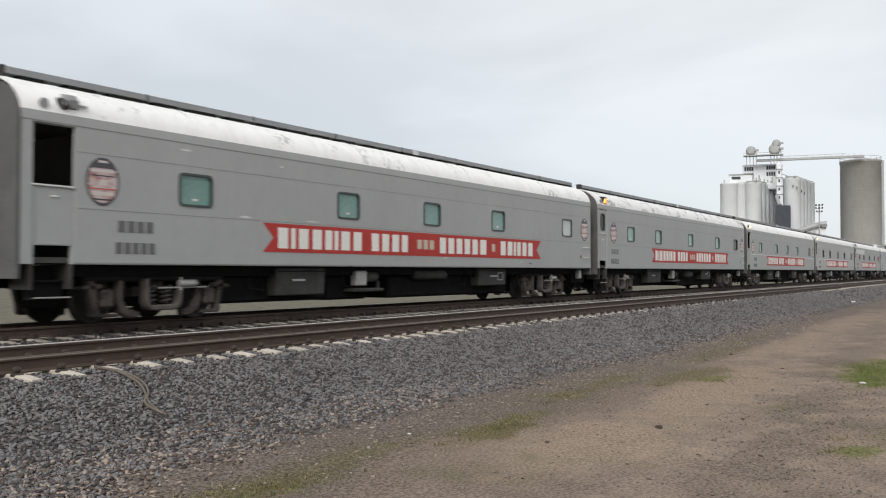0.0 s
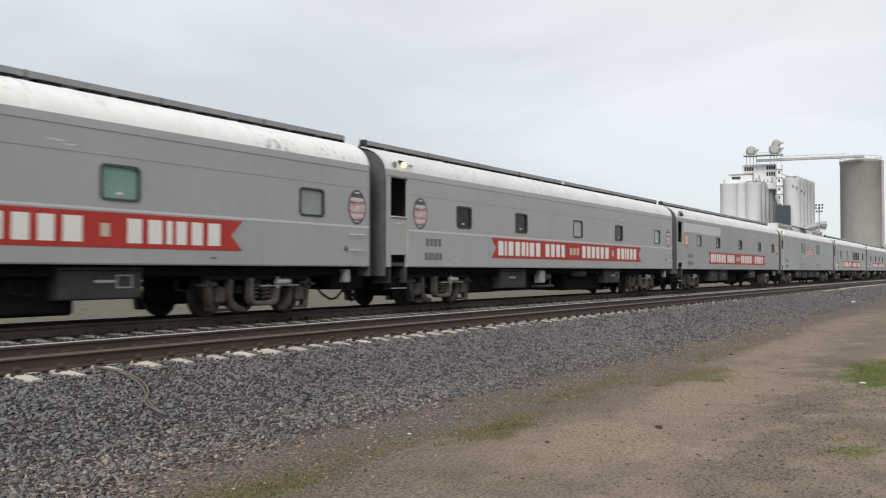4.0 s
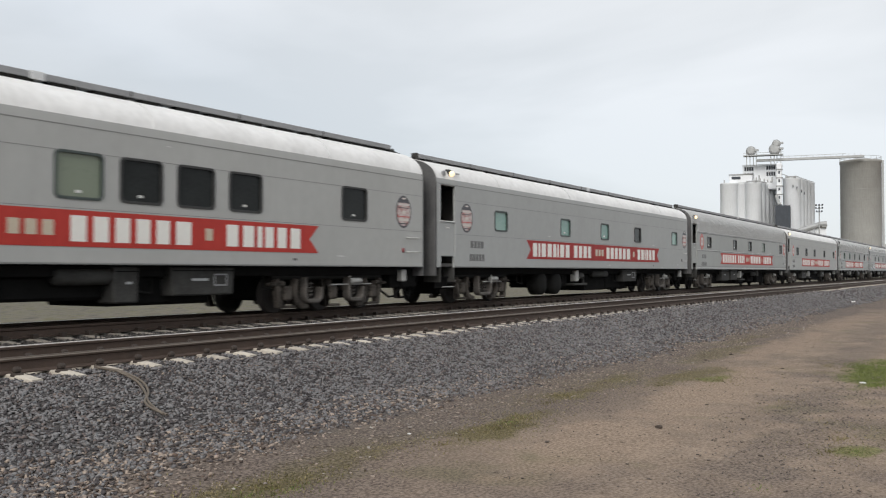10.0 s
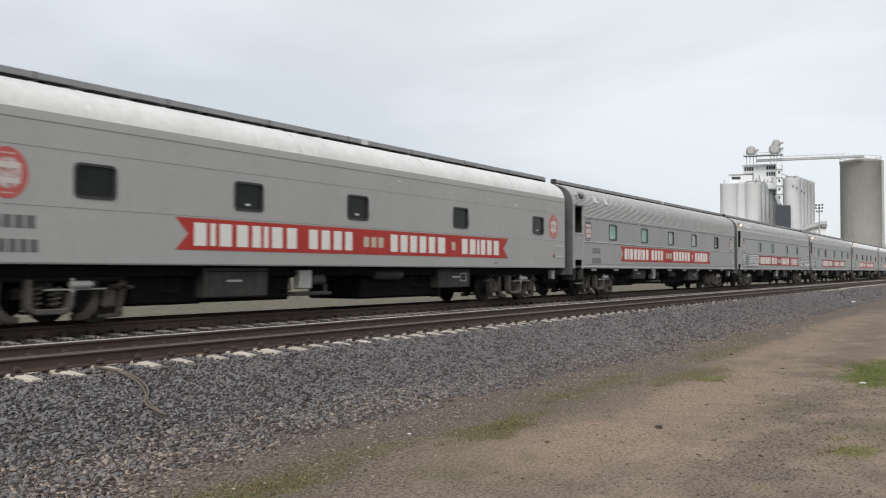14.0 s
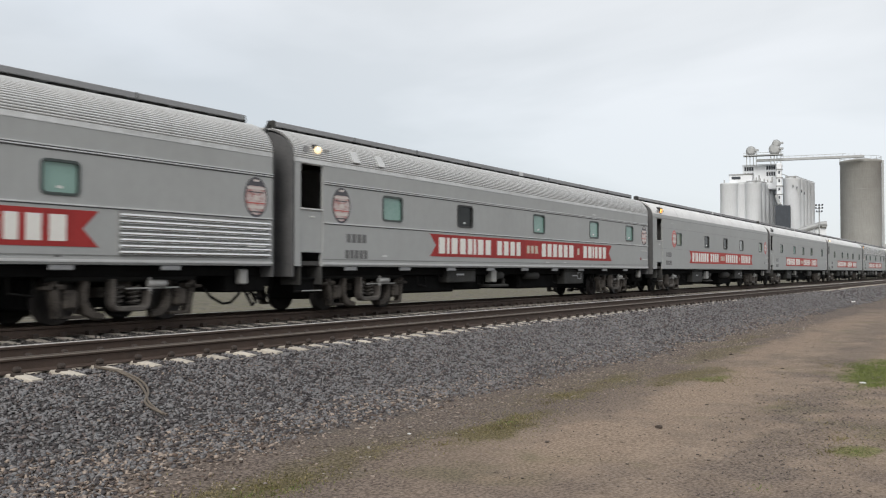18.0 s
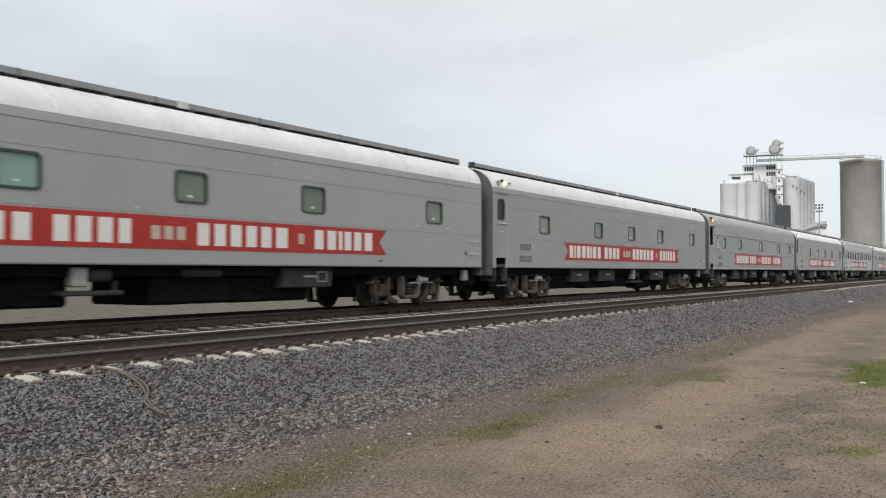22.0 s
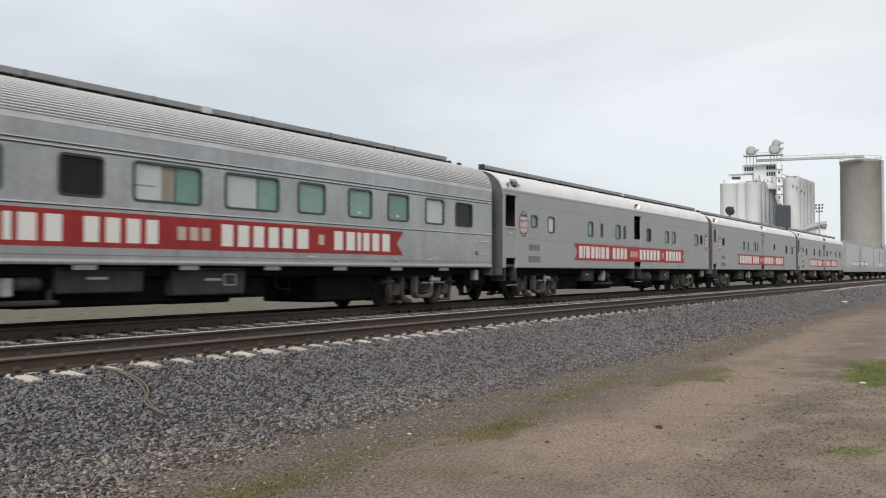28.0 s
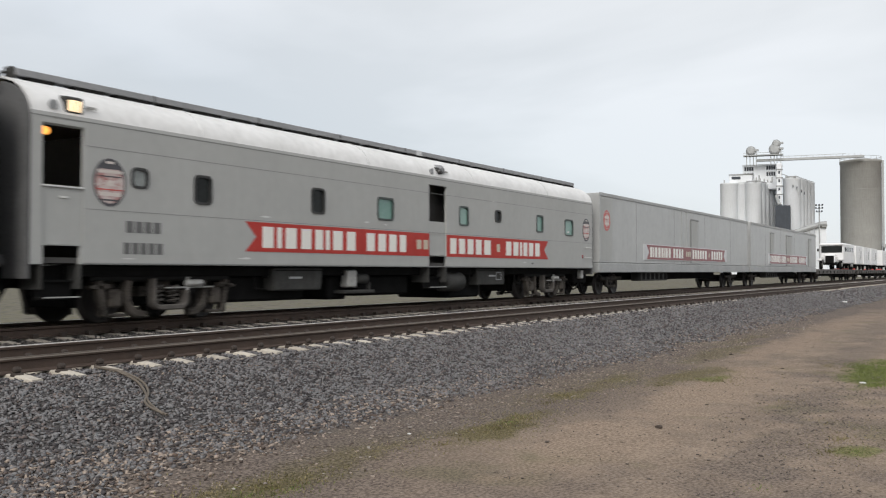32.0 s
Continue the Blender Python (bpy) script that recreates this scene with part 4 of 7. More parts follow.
def emblem(car, x, kind, z=2.56, y=-1.503):
    if kind == "oval":
        oval = [(0.37 * math.cos(a), 0.45 * math.sin(a)) for a in [2 * math.pi * i / 32 for i in range(32)]]
        e = part("emblem", plate(oval, 0.004, EM_DARK, "oval"), parent=car, m=pose(x, y, z), label="round show emblem in faded red, black and cream")
        field = [(0.325 * math.cos(a), 0.375 * math.sin(a) - 0.02) for a in [2 * math.pi * i / 28 for i in range(28)]]
        part("mottled_field", plate(field, 0.002, EM_MOTTLE, "field"), parent=e, m=pose(0, -0.004, 0))
        cap = [(0.365 * math.cos(a), 0.445 * math.sin(a)) for a in [radians(v) for v in range(34, 147, 8)]]
        part("dark_cap", plate(cap, 0.003, EM_DARK, "cap"), parent=e, m=pose(0, -0.005, 0))
        for bz, bw, bh, mat in ((0.37, 0.18, 0.045, EM_CREAM), (0.20, 0.56, 0.05, EM_CREAM), (0.11, 0.52, 0.022, EM_DARK), (-0.01, 0.16, 0.10, EM_CREAM), (-0.135, 0.58, 0.025, EM_RED), (-0.22, 0.50, 0.07, EM_CREAM), (-0.33, 0.34, 0.03, EM_DARK)):
            part("bar", box(bw, 0.003, bh, mat, 0.0), parent=e, m=pose(0, -0.0085, bz - bh / 2))
    else:
        disc = [(0.39 * math.cos(a), 0.44 * math.sin(a)) for a in [2 * math.pi * i / 32 for i in range(32)]]
        e = part("emblem", plate(disc, 0.004, EM_RED, "disc"), parent=car, m=pose(x, y, z), label="round red emblem with a mottled pale centre")
        inner = [(0.25 * math.cos(a), 0.27 * math.sin(a)) for a in [2 * math.pi * i / 24 for i in range(24)]]
        part("mottled_centre", plate(inner, 0.003, EM_MOTTLE, "inner"), parent=e, m=pose(0.02, -0.005, 0))
        for bz, bw, bh in ((0.33, 0.30, 0.03), (0.13, 0.50, 0.10), (0.01, 0.42, 0.03), (-0.13, 0.48, 0.09), (-0.34, 0.24, 0.025)):
            part("bar", box(bw, 0.003, bh, EM_CREAM if bh > 0.05 else EM_PALE, 0.0), parent=e, m=pose(0, -0.0085, bz - bh / 2))


def number_bars(car, x, y=-1.503):
    """Reporting mark and number of the car, as plain bars."""
    for z, n, w in ((1.62, 4, 0.88), (1.21, 5, 0.98)):
        for i in range(n):
            part("number_bar", box(round(w / n * 0.76, 2), 0.004, 0.22, NUMBER, 0.0), parent=car, m=pose(x - w / 2 + w / n * (i + 0.5), y, z + 0.02))


def window(car, x, w, z0, z1, pane, frame_mat, y=-1.5, r=0.11):
    h = z1 - z0
    f = part("window", ring(w + 0.07, h + 0.07, 0.05, r, 0.018, frame_mat), parent=car, m=pose(x, y, (z0 + z1) / 2), label="rounded window in a dark gasket")
    if pane == "p":
        # a white blind beside a teal pane, with a thin post between them
        for q, kind, share in ((-0.19, "w", 0.58), (0.30, "t", 0.38)):
            part("pane", plate(rounded(round(w * share, 2), round(h, 2), 0.04), 0.012, PANES[kind], ("pane", round(w * share, 2), round(h, 2))), parent=f, m=pose(q * w, 0.045, 0))
        part("window_post", box(0.05, 0.02, h, GASKET, 0.0), parent=f, m=pose(w * 0.105, 0.035, -h / 2))
        if x < 12:
            part("curtain", box(0.30, 0.012, h * 0.96, CURTAIN, 0.005), parent=f, m=pose(-0.01 * w, 0.036, -h * 0.48), label="tan curtain beside the blind")
            part("blind_rail", box(0.52, 0.012, 0.03, CURTAIN, 0.0), parent=f, m=pose(-0.33 * w, 0.036, -h * 0.12))
        return
    part("pane", plate(rounded(round(w, 2), round(h, 2), min(0.06, w / 3)), 0.012, PANES[pane], ("pane", round(w, 2), round(h, 2))), parent=f, m=pose(0, 0.045, 0))
    if pane in "dto" and w > 0.7 and (int(x * 7) % 3) != 1:
        part("window_latch", box(0.12, 0.01, 0.05, BRIGHT, 0.0), parent=f, m=pose(0, 0.028, -h / 2 + 0.09))


# gear below each floor: black blocks for gear and shade (x0, x1, bottom), boxes (x0, x1, bottom), supply box (x, width,
# bottom, top), drums (x0, x1, bottom, top)
GEAR = {}
GEAR[0] = (((5.0, 8.8, 0.19), (8.8, 10.6, 0.17), (11.6, 18.7, 0.16)), ((6.6, 8.4, 0.33), (16.2, 18.1, 0.44)), (9.9, 0.43, 0.53, 0.92), ((12.6, 14.4, 0.66, 0.94),))
GEAR[1] = (((5.2, 8.9, 0.22), (9.0, 10.2, 0.33), (12.3, 14.3, 0.16), (14.3, 19.0, 0.14)), ((6.7, 8.7, 0.36), (15.9, 17.7, 0.46)), (10.7, 0.35, 0.54, 0.95), ((13.0, 14.3, 0.58, 0.93),))
GEAR[2] = (((5.3, 7.4, 0.2), (7.4, 10.1, 0.23), (12.0, 16.6, 0.09)), ((7.1, 8.9, 0.31), (16.0, 17.9, 0.37)), (10.7, 0.28, 0.47, 0.94), ())
GEAR[4] = (((5.2, 10.2, 0.2), (11.9, 14.4, 0.21), (15.2, 16.9, 0.21), (16.9, 18.3, 0.24)), ((6.7, 8.5, 0.33), (9.0, 10.8, 0.36), (16.3, 18.1, 0.46)), None, ())
GEAR[5] = (((5.5, 8.4, 0.12), (8.4, 12.9, 0.19), (12.9, 18.5, 0.14)), ((6.7, 8.1, 0.42), (8.2, 9.2, 0.39), (9.8, 10.8, 0.37), (10.8, 11.9, 0.35), (12.6, 15.2, 0.39), (15.7, 18.1, 0.37)), None, ())
GEAR[6] = (((5.8, 12.5, 0.3), (12.5, 14.7, 0.36), (14.7, 17.4, 0.22)), ((7.0, 8.6, 0.45), (14.6, 15.2, 0.29), (16.0, 17.8, 0.4)), None, ((13.4, 15.1, 0.64, 0.96),))
GEAR[7] = (((7.6, 9.2, 0.5), (9.2, 10.6, 0.27), (12.4, 14.6, 0.12), (14.6, 17.1, 0.15)), ((15.9, 17.7, 0.45),), (10.8, 0.31, 0.51, 0.95), ((12.7, 14.4, 0.66, 0.94),))
GEAR[8] = (((5.2, 10.6, 0.2), (11.5, 13.6, 0.12), (14.9, 16.4, 0.21), (17.6, 19.4, 0.12)), ((6.8, 8.6, 0.34), (9.0, 10.6, 0.36), (16.0, 16.6, 0.6)), (11.5, 0.31, 0.5, 0.93), ((15.0, 16.3, 0.59, 0.87),))
GEAR[9] = (((5.2, 7.2, 0.21), (7.2, 10.0, 0.23), (12.9, 16.9, 0.16)), ((6.9, 8.9, 0.33), (16.3, 18.2, 0.41)), (10.2, 0.43, 0.48, 0.94), ((13.2, 14.6, 0.67, 0.94),))
GEAR[11] = (((5.4, 7.6, 0.26), (9.1, 11.2, 0.11), (11.2, 12.7, 0.27), (14.2, 17.6, 0.21)), ((14.9, 16.7, 0.48),), (12.7, 0.42, 0.52, 0.94), ((6.8, 8.2, 0.59, 0.98),))
GEAR[12] = (((5.2, 8.2, 0.27), (8.2, 10.0, 0.32), (12.6, 16.4, 0.29)), ((7.2, 9.0, 0.56), (15.9, 17.8, 0.42)), (10.2, 0.34, 0.55, 0.95), ((12.8, 13.9, 0.62, 0.89),))
GEAR[13] = (((5.2, 8.5, 0.17), (8.5, 10.2, 0.21), (13.8, 16.6, 0.14)), ((7.1, 9.0, 0.32), (16.3, 18.3, 0.45)), (10.0, 0.48, 0.49, 0.92), ((13.7, 15.1, 0.51, 0.89),))
GEAR[14] = (((5.2, 10.4, 0.24), (12.3, 14.6, 0.21), (14.6, 17.2, 0.2)), ((6.8, 8.7, 0.34), (15.9, 17.8, 0.51)), (10.4, 0.33, 0.61, 0.98), ((12.9, 14.1, 0.77, 0.97),))
GEAR[15] = (((5.4, 8.1, 0.24), (8.1, 8.9, 0.3), (8.9, 11.9, 0.21), (11.9, 14.0, 0.23), (15.3, 16.9, 0.18)), ((6.8, 8.6, 0.48), (9.7, 11.5, 0.49), (16.2, 18.2, 0.5)), (13.9, 0.23, 0.55, 0.99), ())
GEAR[16] = (((5.4, 12.9, 0.23), (12.9, 14.1, 0.17), (14.5, 15.5, 0.3), (17.0, 19.2, 0.12)), ((6.0, 7.8, 0.42), (8.8, 9.9, 0.44), (10.7, 12.6, 0.48)), (15.5, 0.33, 0.48, 0.94), ((17.1, 18.6, 0.52, 0.89),))
GEAR[18] = (((5.4, 7.6, 0.25), (8.7, 12.1, 0.23), (12.1, 13.9, 0.22), (13.9, 15.0, 0.31), (16.9, 19.3, 0.12)), ((9.2, 11.2, 0.49), (11.9, 14.0, 0.4)), (8.3, 0.18, 0.46, 0.79), ())
GEAR[19] = (((5.0, 7.5, 0.21), (8.9, 11.2, 0.16), (11.2, 13.0, 0.22), (14.2, 16.8, 0.2)), ((7.2, 8.4, 0.51), (17.0, 18.4, 0.45)), (9.5, 0.26, 0.51, 0.94), ((14.4, 15.6, 0.4, 0.9),))
GEAR[20] = (((5.2, 7.8, 0.22), (8.9, 9.9, 0.33), (11.7, 14.2, 0.22), (14.2, 16.6, 0.2)), ((6.6, 8.2, 0.4), (12.4, 13.4, 0.54), (15.7, 17.5, 0.44)), (9.7, 0.33, 0.47, 0.91), ((11.8, 12.3, 0.55, 0.89), (14.0, 15.3, 0.44, 0.92)))
GEAR[21] = (((5.0, 7.8, 0.21), (8.7, 9.5, 0.18), (14.6, 16.6, 0.08), (9.9, 12.4, 0.25)), ((6.3, 8.1, 0.45), (15.9, 17.8, 0.46)), (9.3, 0.38, 0.49, 0.94), ((13.9, 15.1, 0.29, 0.89),))
GEAR[3], GEAR[10], GEAR[17] = GEAR[9], GEAR[12], GEAR[13]


def under_gear(car, index):
    """Boxes, tanks and brackets hung below the floor, and black blocks for the shade among them."""
    dark_blocks, boxes, supply, drums = GEAR[index]
    # solid black blocks added to fill the shaded depth below the floor
    for a, b, z in dark_blocks:
        part("equipment_bay", box(round(b - a, 2), 1.9, round(0.82 - z, 2), UNDER, 0.06), parent=car, m=pose((a + b) / 2, -0.05, z), label="black block standing for gear and shade below the floor")
    # added black blocks behind the trucks stand for the darkness there
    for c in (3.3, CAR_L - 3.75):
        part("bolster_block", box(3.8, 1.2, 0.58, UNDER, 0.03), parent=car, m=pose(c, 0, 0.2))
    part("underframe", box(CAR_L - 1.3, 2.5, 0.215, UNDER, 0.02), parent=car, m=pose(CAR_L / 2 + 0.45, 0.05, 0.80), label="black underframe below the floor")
    for k, (a, b, z) in enumerate(boxes):
        w, h = b - a, 0.99 - z
        key = ("gear_box", round(w, 2), round(h, 2))
        if key not in CACHE:
            # sides lean in towards the bottom
            lid = add_box(bmesh.new(), -w / 2, w / 2, -0.25, 0.25, 0, h, 0.03)
            for v in lid.verts:
                v.co.x *= 1 - 0.05 * (1 - v.co.z / h)
            CACHE[key] = bm_mesh(lid, UNDERBOX, name="equipment_box")
        bx = part("equipment_box", CACHE[key], parent=car, m=pose((a + b) / 2, -1.08, z), label="dusty underfloor equipment box")
        part("hinge_strip", box(w - 0.1, 0.015, 0.02, UNDER, 0.0), parent=bx, m=pose(0, -0.256, h * 0.86))
        if h > 0.4:
            part("name_plate", box(min(0.45, w * 0.25), 0.008, 0.05, STEELGREY, 0.0), parent=bx, m=pose(0.05 if k % 2 else -0.12, -0.256, h * 0.52), label="dull plate on the box")
        if k == len(boxes) - 1 and w > 1.0:
            part("hatch_frame", ring(0.38, 0.26, 0.03, 0.02, 0.012, CONDUIT), parent=bx, m=pose(w * 0.26, -0.25, h * 0.55), label="pale frame of a small hatch")
        for q in (-1, 1):
            part("hanger", box(0.06, 0.07, 0.25, UNDER, 0.01), parent=bx, m=pose(q * (w / 2 + 0.1), -0.1, h - 0.25))
    for a, b, z0, z1 in drums:
        r, h = (z1 - z0) / 2, (b - a) / 2
        part("air_tank", lathe([(0.02, -h), (r * 0.7, -h + 0.02), (r, -h + 0.1), (r, h - 0.1), (r * 0.7, h - 0.02), (0.02, h)], UNDERBOX, 18, "x"), parent=car, m=pose((a + b) / 2, -1.14, (z0 + z1) / 2), label="cylindrical air tank")
    if supply:
        x, w, z0, z1 = supply
        sp = part("supply_box", box(w, 0.26, round(z1 - z0, 2), BRIGHT_D, 0.03), parent=car, m=pose(x, -1.22, z0), label="pale supply box")
        part("pedestal", box(1.3, 0.5, 0.09, UNDERBOX, 0.02), parent=sp, m=pose(0.3, 0.1, -0.16))
        part("bracket", box(0.08, 0.1, 0.2, UNDERBOX, 0.01), parent=sp, m=pose(0.85, 0, -0.08))
        part("side_drum", lathe([(0.05, -0.24), (0.13, -0.21), (0.13, 0.21), (0.05, 0.24)], UNDERBOX, 14, "x"), parent=sp, m=pose(w / 2 + 0.32, 0, 0.22))
    part("supply_box", box(0.22, 0.2, 0.34, BRIGHT_D, 0.03), parent=car, m=pose(CAR_L - 0.75, -1.28, 0.62), label="pale end box")
    for x in (7.9, 9.2) if index == 7 else ():
        part("generator", lathe([(0.05, -0.3), (0.34, -0.27), (0.42, -0.2), (0.42, 0.2), (0.3, 0.28), (0.05, 0.3)], UNDERBOX_D, 22, "y"), parent=car, m=pose(x, -0.95, 0.46), label="round black generator")
    for x in (5.9, 9.4, 15.2, 18.9):
        part("pipe", tube([(x, -1.1, 0.98), (x + 0.02, -1.12, 0.52), (x + 0.5, -1.1, 0.46), (x + 0.55, -1.0, 0.9)], 0.025, UNDERBOX_D), parent=car)
    part("hose_loop", tube([(CAR_L - 1.75, -1.15, 0.55), (CAR_L - 1.55, -1.15, 0.36), (CAR_L - 1.2, -1.15, 0.2), (CAR_L - 0.95, -1.15, 0.22), (CAR_L - 0.7, -1.15, 0.4), (CAR_L - 0.6, -1.15, 0.62)], 0.03, UNDER), parent=car, label="black hose hanging in a loop")
    part("hose_loop", tube([(CAR_L - 0.62, -1.15, 0.6), (CAR_L - 0.42, -1.15, 0.34), (CAR_L - 0.25, -1.12, 0.14), (CAR_L - 0.12, -1.1, 0.2), (CAR_L + 0.1, -1.0, 0.5)], 0.035, UNDER), parent=car, label="black hose hanging in a loop")
    kind = index % 3
    part("brake_pipe", tube([(0.2, -0.6, 0.78), (CAR_L - 0.2, -0.6, 0.78)], 0.03, UNDER), parent=car)
    part("tail_mark", lathe([(0.02, -0.02), (0.07, -0.015), (0.075, 0.0)], NUMBER if kind else RED_M, 14, "y"), parent=car, m=pose(CAR_L - 1.0, -1.5, 1.49), label="small stencil mark")
    part("jacking_mark", box(0.14, 0.004, 0.05, NUMBER, 0.0), parent=car, m=pose(19.6, -1.503, 1.16))
    for x in (CAR_L + 0.0, 0.0):
        s = 1 if x else -1
        part("coupler", add_box(bmesh.new(), min(x - 0.8 * s, x + 0.36 * s), max(x - 0.8 * s, x + 0.36 * s), -0.16, 0.16, 0.72, 0.98, 0.03), UNDER, car)
        part("steam_hose", tube([(x - 0.2 * s, -0.75, 0.9), (x + 0.06 * s, -0.78, 0.5), (x + 0.22 * s, -0.76, 0.24), (x + 0.42 * s, -0.7, 0.3)], 0.035, UNDER), parent=car)
        part("air_hose", tube([(x - 0.1 * s, -0.5, 0.85), (x + 0.1 * s, -0.52, 0.5), (x + 0.25 * s, -0.5, 0.33), (x + 0.36 * s, -0.5, 0.42)], 0.028, UNDER), parent=car)


def steps(car, x0, x1):
    b = bmesh.new()
    for z, y0 in ((0.40, -1.5), (0.70, -1.32)):
        add_box(b, x0, x1, y0, y0 + 0.26, z, z + 0.05, 0.01)
        add_box(b, x0, x1, y0 + 0.24, y0 + 0.26, z - 0.02, z + 0.3)
    st = part("steps", b, UNDER, car, "dark metal boarding steps")
    for x in (x0 - 0.06, x1 + 0.01):
        part("step_cheek", add_box(bmesh.new(), x, x + 0.05, -1.495, -0.9, 0.58, SILL - 0.002, 0.012), UNDERBOX, st, "cheek beside the steps")
    part("step_edge", box(x1 - x0, 0.03, 0.025, BRIGHT_D, 0.005), parent=st, m=pose((x0 + x1) / 2, -1.51, 0.43))


def marker_lamp(car, x, z=3.86, state="on", y=-1.50, bare=False):
    square = state in ("orange", "amber")
    lp = part("marker_lamp", add_box(bmesh.new(), -0.19, 0.19, 0, 0.4, -0.15, 0.17, 0.03) if square else add_box(bmesh.new(), -0.12, 0.12, 0.02, 0.3, -0.12, 0.12, 0.05), UNDERBOX, car, "hooded marker lamp on the roof edge")
    lp.matrix_basis = pose(x, y, z, 8, 0, 0)
    if state == "off":
        part("hood", add_box(bmesh.new(), -0.02, 0.34, 0.0, 0.4, -0.12, 0.20, 0.09), CONDUIT, lp, "rounded dark hood")
    lens = {"on": LAMP_ON, "orange": LAMP_ORANGE, "amber": LAMP_ON, "off": LAMP_OFF}[state]
    if square:
        ln = part("lens", box(0.26, 0.04, 0.2, lens, 0.02), parent=lp, m=pose(0, -0.012, -0.09), label="glowing lens")
        for k in (-0.045, 0.045):
            part("lens_bar", box(0.012, 0.012, 0.2, UNDERBOX, 0.0), parent=ln, m=pose(k, -0.022, 0))
    else:
        part("lens", lathe([(0.01, -0.075), (0.05, -0.06), (0.085, -0.02), (0.09, 0.03), (0.085, 0.07)], lens, 16, "y"), parent=lp, m=pose(0, -0.01, 0), label="glowing lens" if state == "on" else "dark lens")
    if bare:
        part("hood", add_box(bmesh.new(), 0.05, 0.33, 0.06, 0.4, -0.14, 0.2, 0.06), CURTAIN, lp, "rusty hood beside the lens")
        return
    part("side_bracket", box(0.2, 0.05, 0.05, BRIGHT_D, 0.01), parent=lp, m=pose(0.36, 0.02, 0.0))
    part("horn", lathe([(0.09, -0.06), (0.06, 0.02), (0.04, 0.1)], CONDUIT, 14, "y"), parent=car, m=pose(x - 0.42, -1.44, z - 0.02))


def dutch_door(car, kind, mat, x0=0.22, x1=1.06, top=3.5):
    """Vestibule door: 'open' upper half, or closed with a small window."""
    if kind == "open":
        d = part("vestibule_door", add_box(bmesh.new(), x0, x1, -1.47, -1.43, 1.37, 2.40, 0.012), mat, car, "lower half of a divided vestibule door, upper half open")
        part("door_rail", box(x1 - x0, 0.05, 0.04, TRIM, 0.01), parent=d, m=pose((x0 + x1) / 2, -1.48, 2.385))
    else:
        cx, cz = (x0 + x1) / 2, 2.97
        holes = [(cx - 0.21, cx + 0.21, 2.65, 3.29)]
        d = part("vestibule_door", side_wall([(h[0] - x0, h[1] - x0, h[2], h[3]) for h in holes], mat, y=-1.47, z0=1.37, z1=top, length=x1 - x0, depth=0.04), parent=car, m=pose(x0, 0, 0), label="closed vestibule door with a small window")
        part("door_window", ring(0.5, 0.72, 0.05, 0.14, 0.015, RUBBER), parent=d, m=pose(cx - x0, -1.47, cz))
        part("door_rail", box(x1 - x0, 0.04, 0.03, BRIGHT, 0.01), parent=d, m=pose((x1 - x0) / 2, -1.48, 2.48))
        part("door_pane", plate(rounded(0.46, 0.68, 0.1), 0.01, PANES["d"], "doorpane"), parent=d, m=pose(cx - x0, -1.44, cz))
    part("door_handle", box(0.16, 0.03, 0.04, BRIGHT, 0.008), parent=d, m=pose(x0 + 0.45, -1.475, 2.2) if kind == "open" else pose(0.45, -1.475, 2.2))


def grab_irons(car, x, zs=(1.45, 1.85)):
    for z in zs:
        part("grab_iron", tube([(x - 0.28, -1.5, z), (x - 0.28, -1.56, z), (x + 0.28, -1.56, z), (x + 0.28, -1.5, z)], 0.014, BRIGHT), parent=car)


def conduit(car, x0=0.2, x1=CAR_L - 0.12, dz=0.0):
    c = part("roof_conduit", add_box(bmesh.new(), x0, x1, -0.76, -0.46, 4.405, 4.53, 0.012), CONDUIT, car, "long grey cable duct lying along the roof", pose(0, 0, dz))
    n = 24
    # brackets in near black, with the shade under the duct in their colour
    for i in range(n):
        w = (x1 - x0) / n
        part("duct_base", box(round(w * (0.5 + 0.3 * ((i * 7) % 5) / 4), 2), 0.26, 0.07, UNDERBOX_D, 0.0), parent=c, m=pose(x0 + w * (i + 0.5), -0.61, 4.336), label="bracket under the duct, darkened for the underside shade")
    for i in range(1, 8):
        part("duct_joint", box(0.03, 0.31, 0.14, UNDERBOX, 0.0), parent=c, m=pose(x0 + (x1 - x0) * i / 8, -0.61, 4.395))
    part("end_bracket", add_box(bmesh.new(), x0 - 0.08, x0 + 0.02, -0.72, -0.5, 4.2, 4.56, 0.02), UNDERBOX, c)
    part("end_bracket", add_box(bmesh.new(), x1 - 0.02, x1 + 0.08, -0.72, -0.5, 4.2, 4.54, 0.02), UNDERBOX, c)
    part("end_cable", tube([(x0, -0.6, 4.45), (x0 - 0.18, -0.62, 4.44), (x0 - 0.34, -0.7, 4.32), (x0 - 0.42, -0.75, 4.1)], 0.03, UNDERBOX), parent=c)
    part("joint_cover", add_box(bmesh.new(), 13.2, 13.5, -0.77, -0.45, 4.39, 4.545, 0.01), TRIM, c)
    if x1 < CAR_L - 0.5:
        part("end_cable", tube([(x1, -0.6, 4.44), (x1 + 0.25, -0.55, 4.40), (x1 + 0.6, -0.45, 4.41), (x1 + 1.0, -0.4, 4.40), (CAR_L + 0.1, -0.4, 4.36)], 0.035, UNDERBOX), parent=c)
        for q in (0.35, 0.75):
            part("cable_clamp", box(0.1, 0.16, 0.12, UNDERBOX, 0.02), parent=c, m=pose(x1 + (CAR_L - x1) * q, -0.5, 4.36))


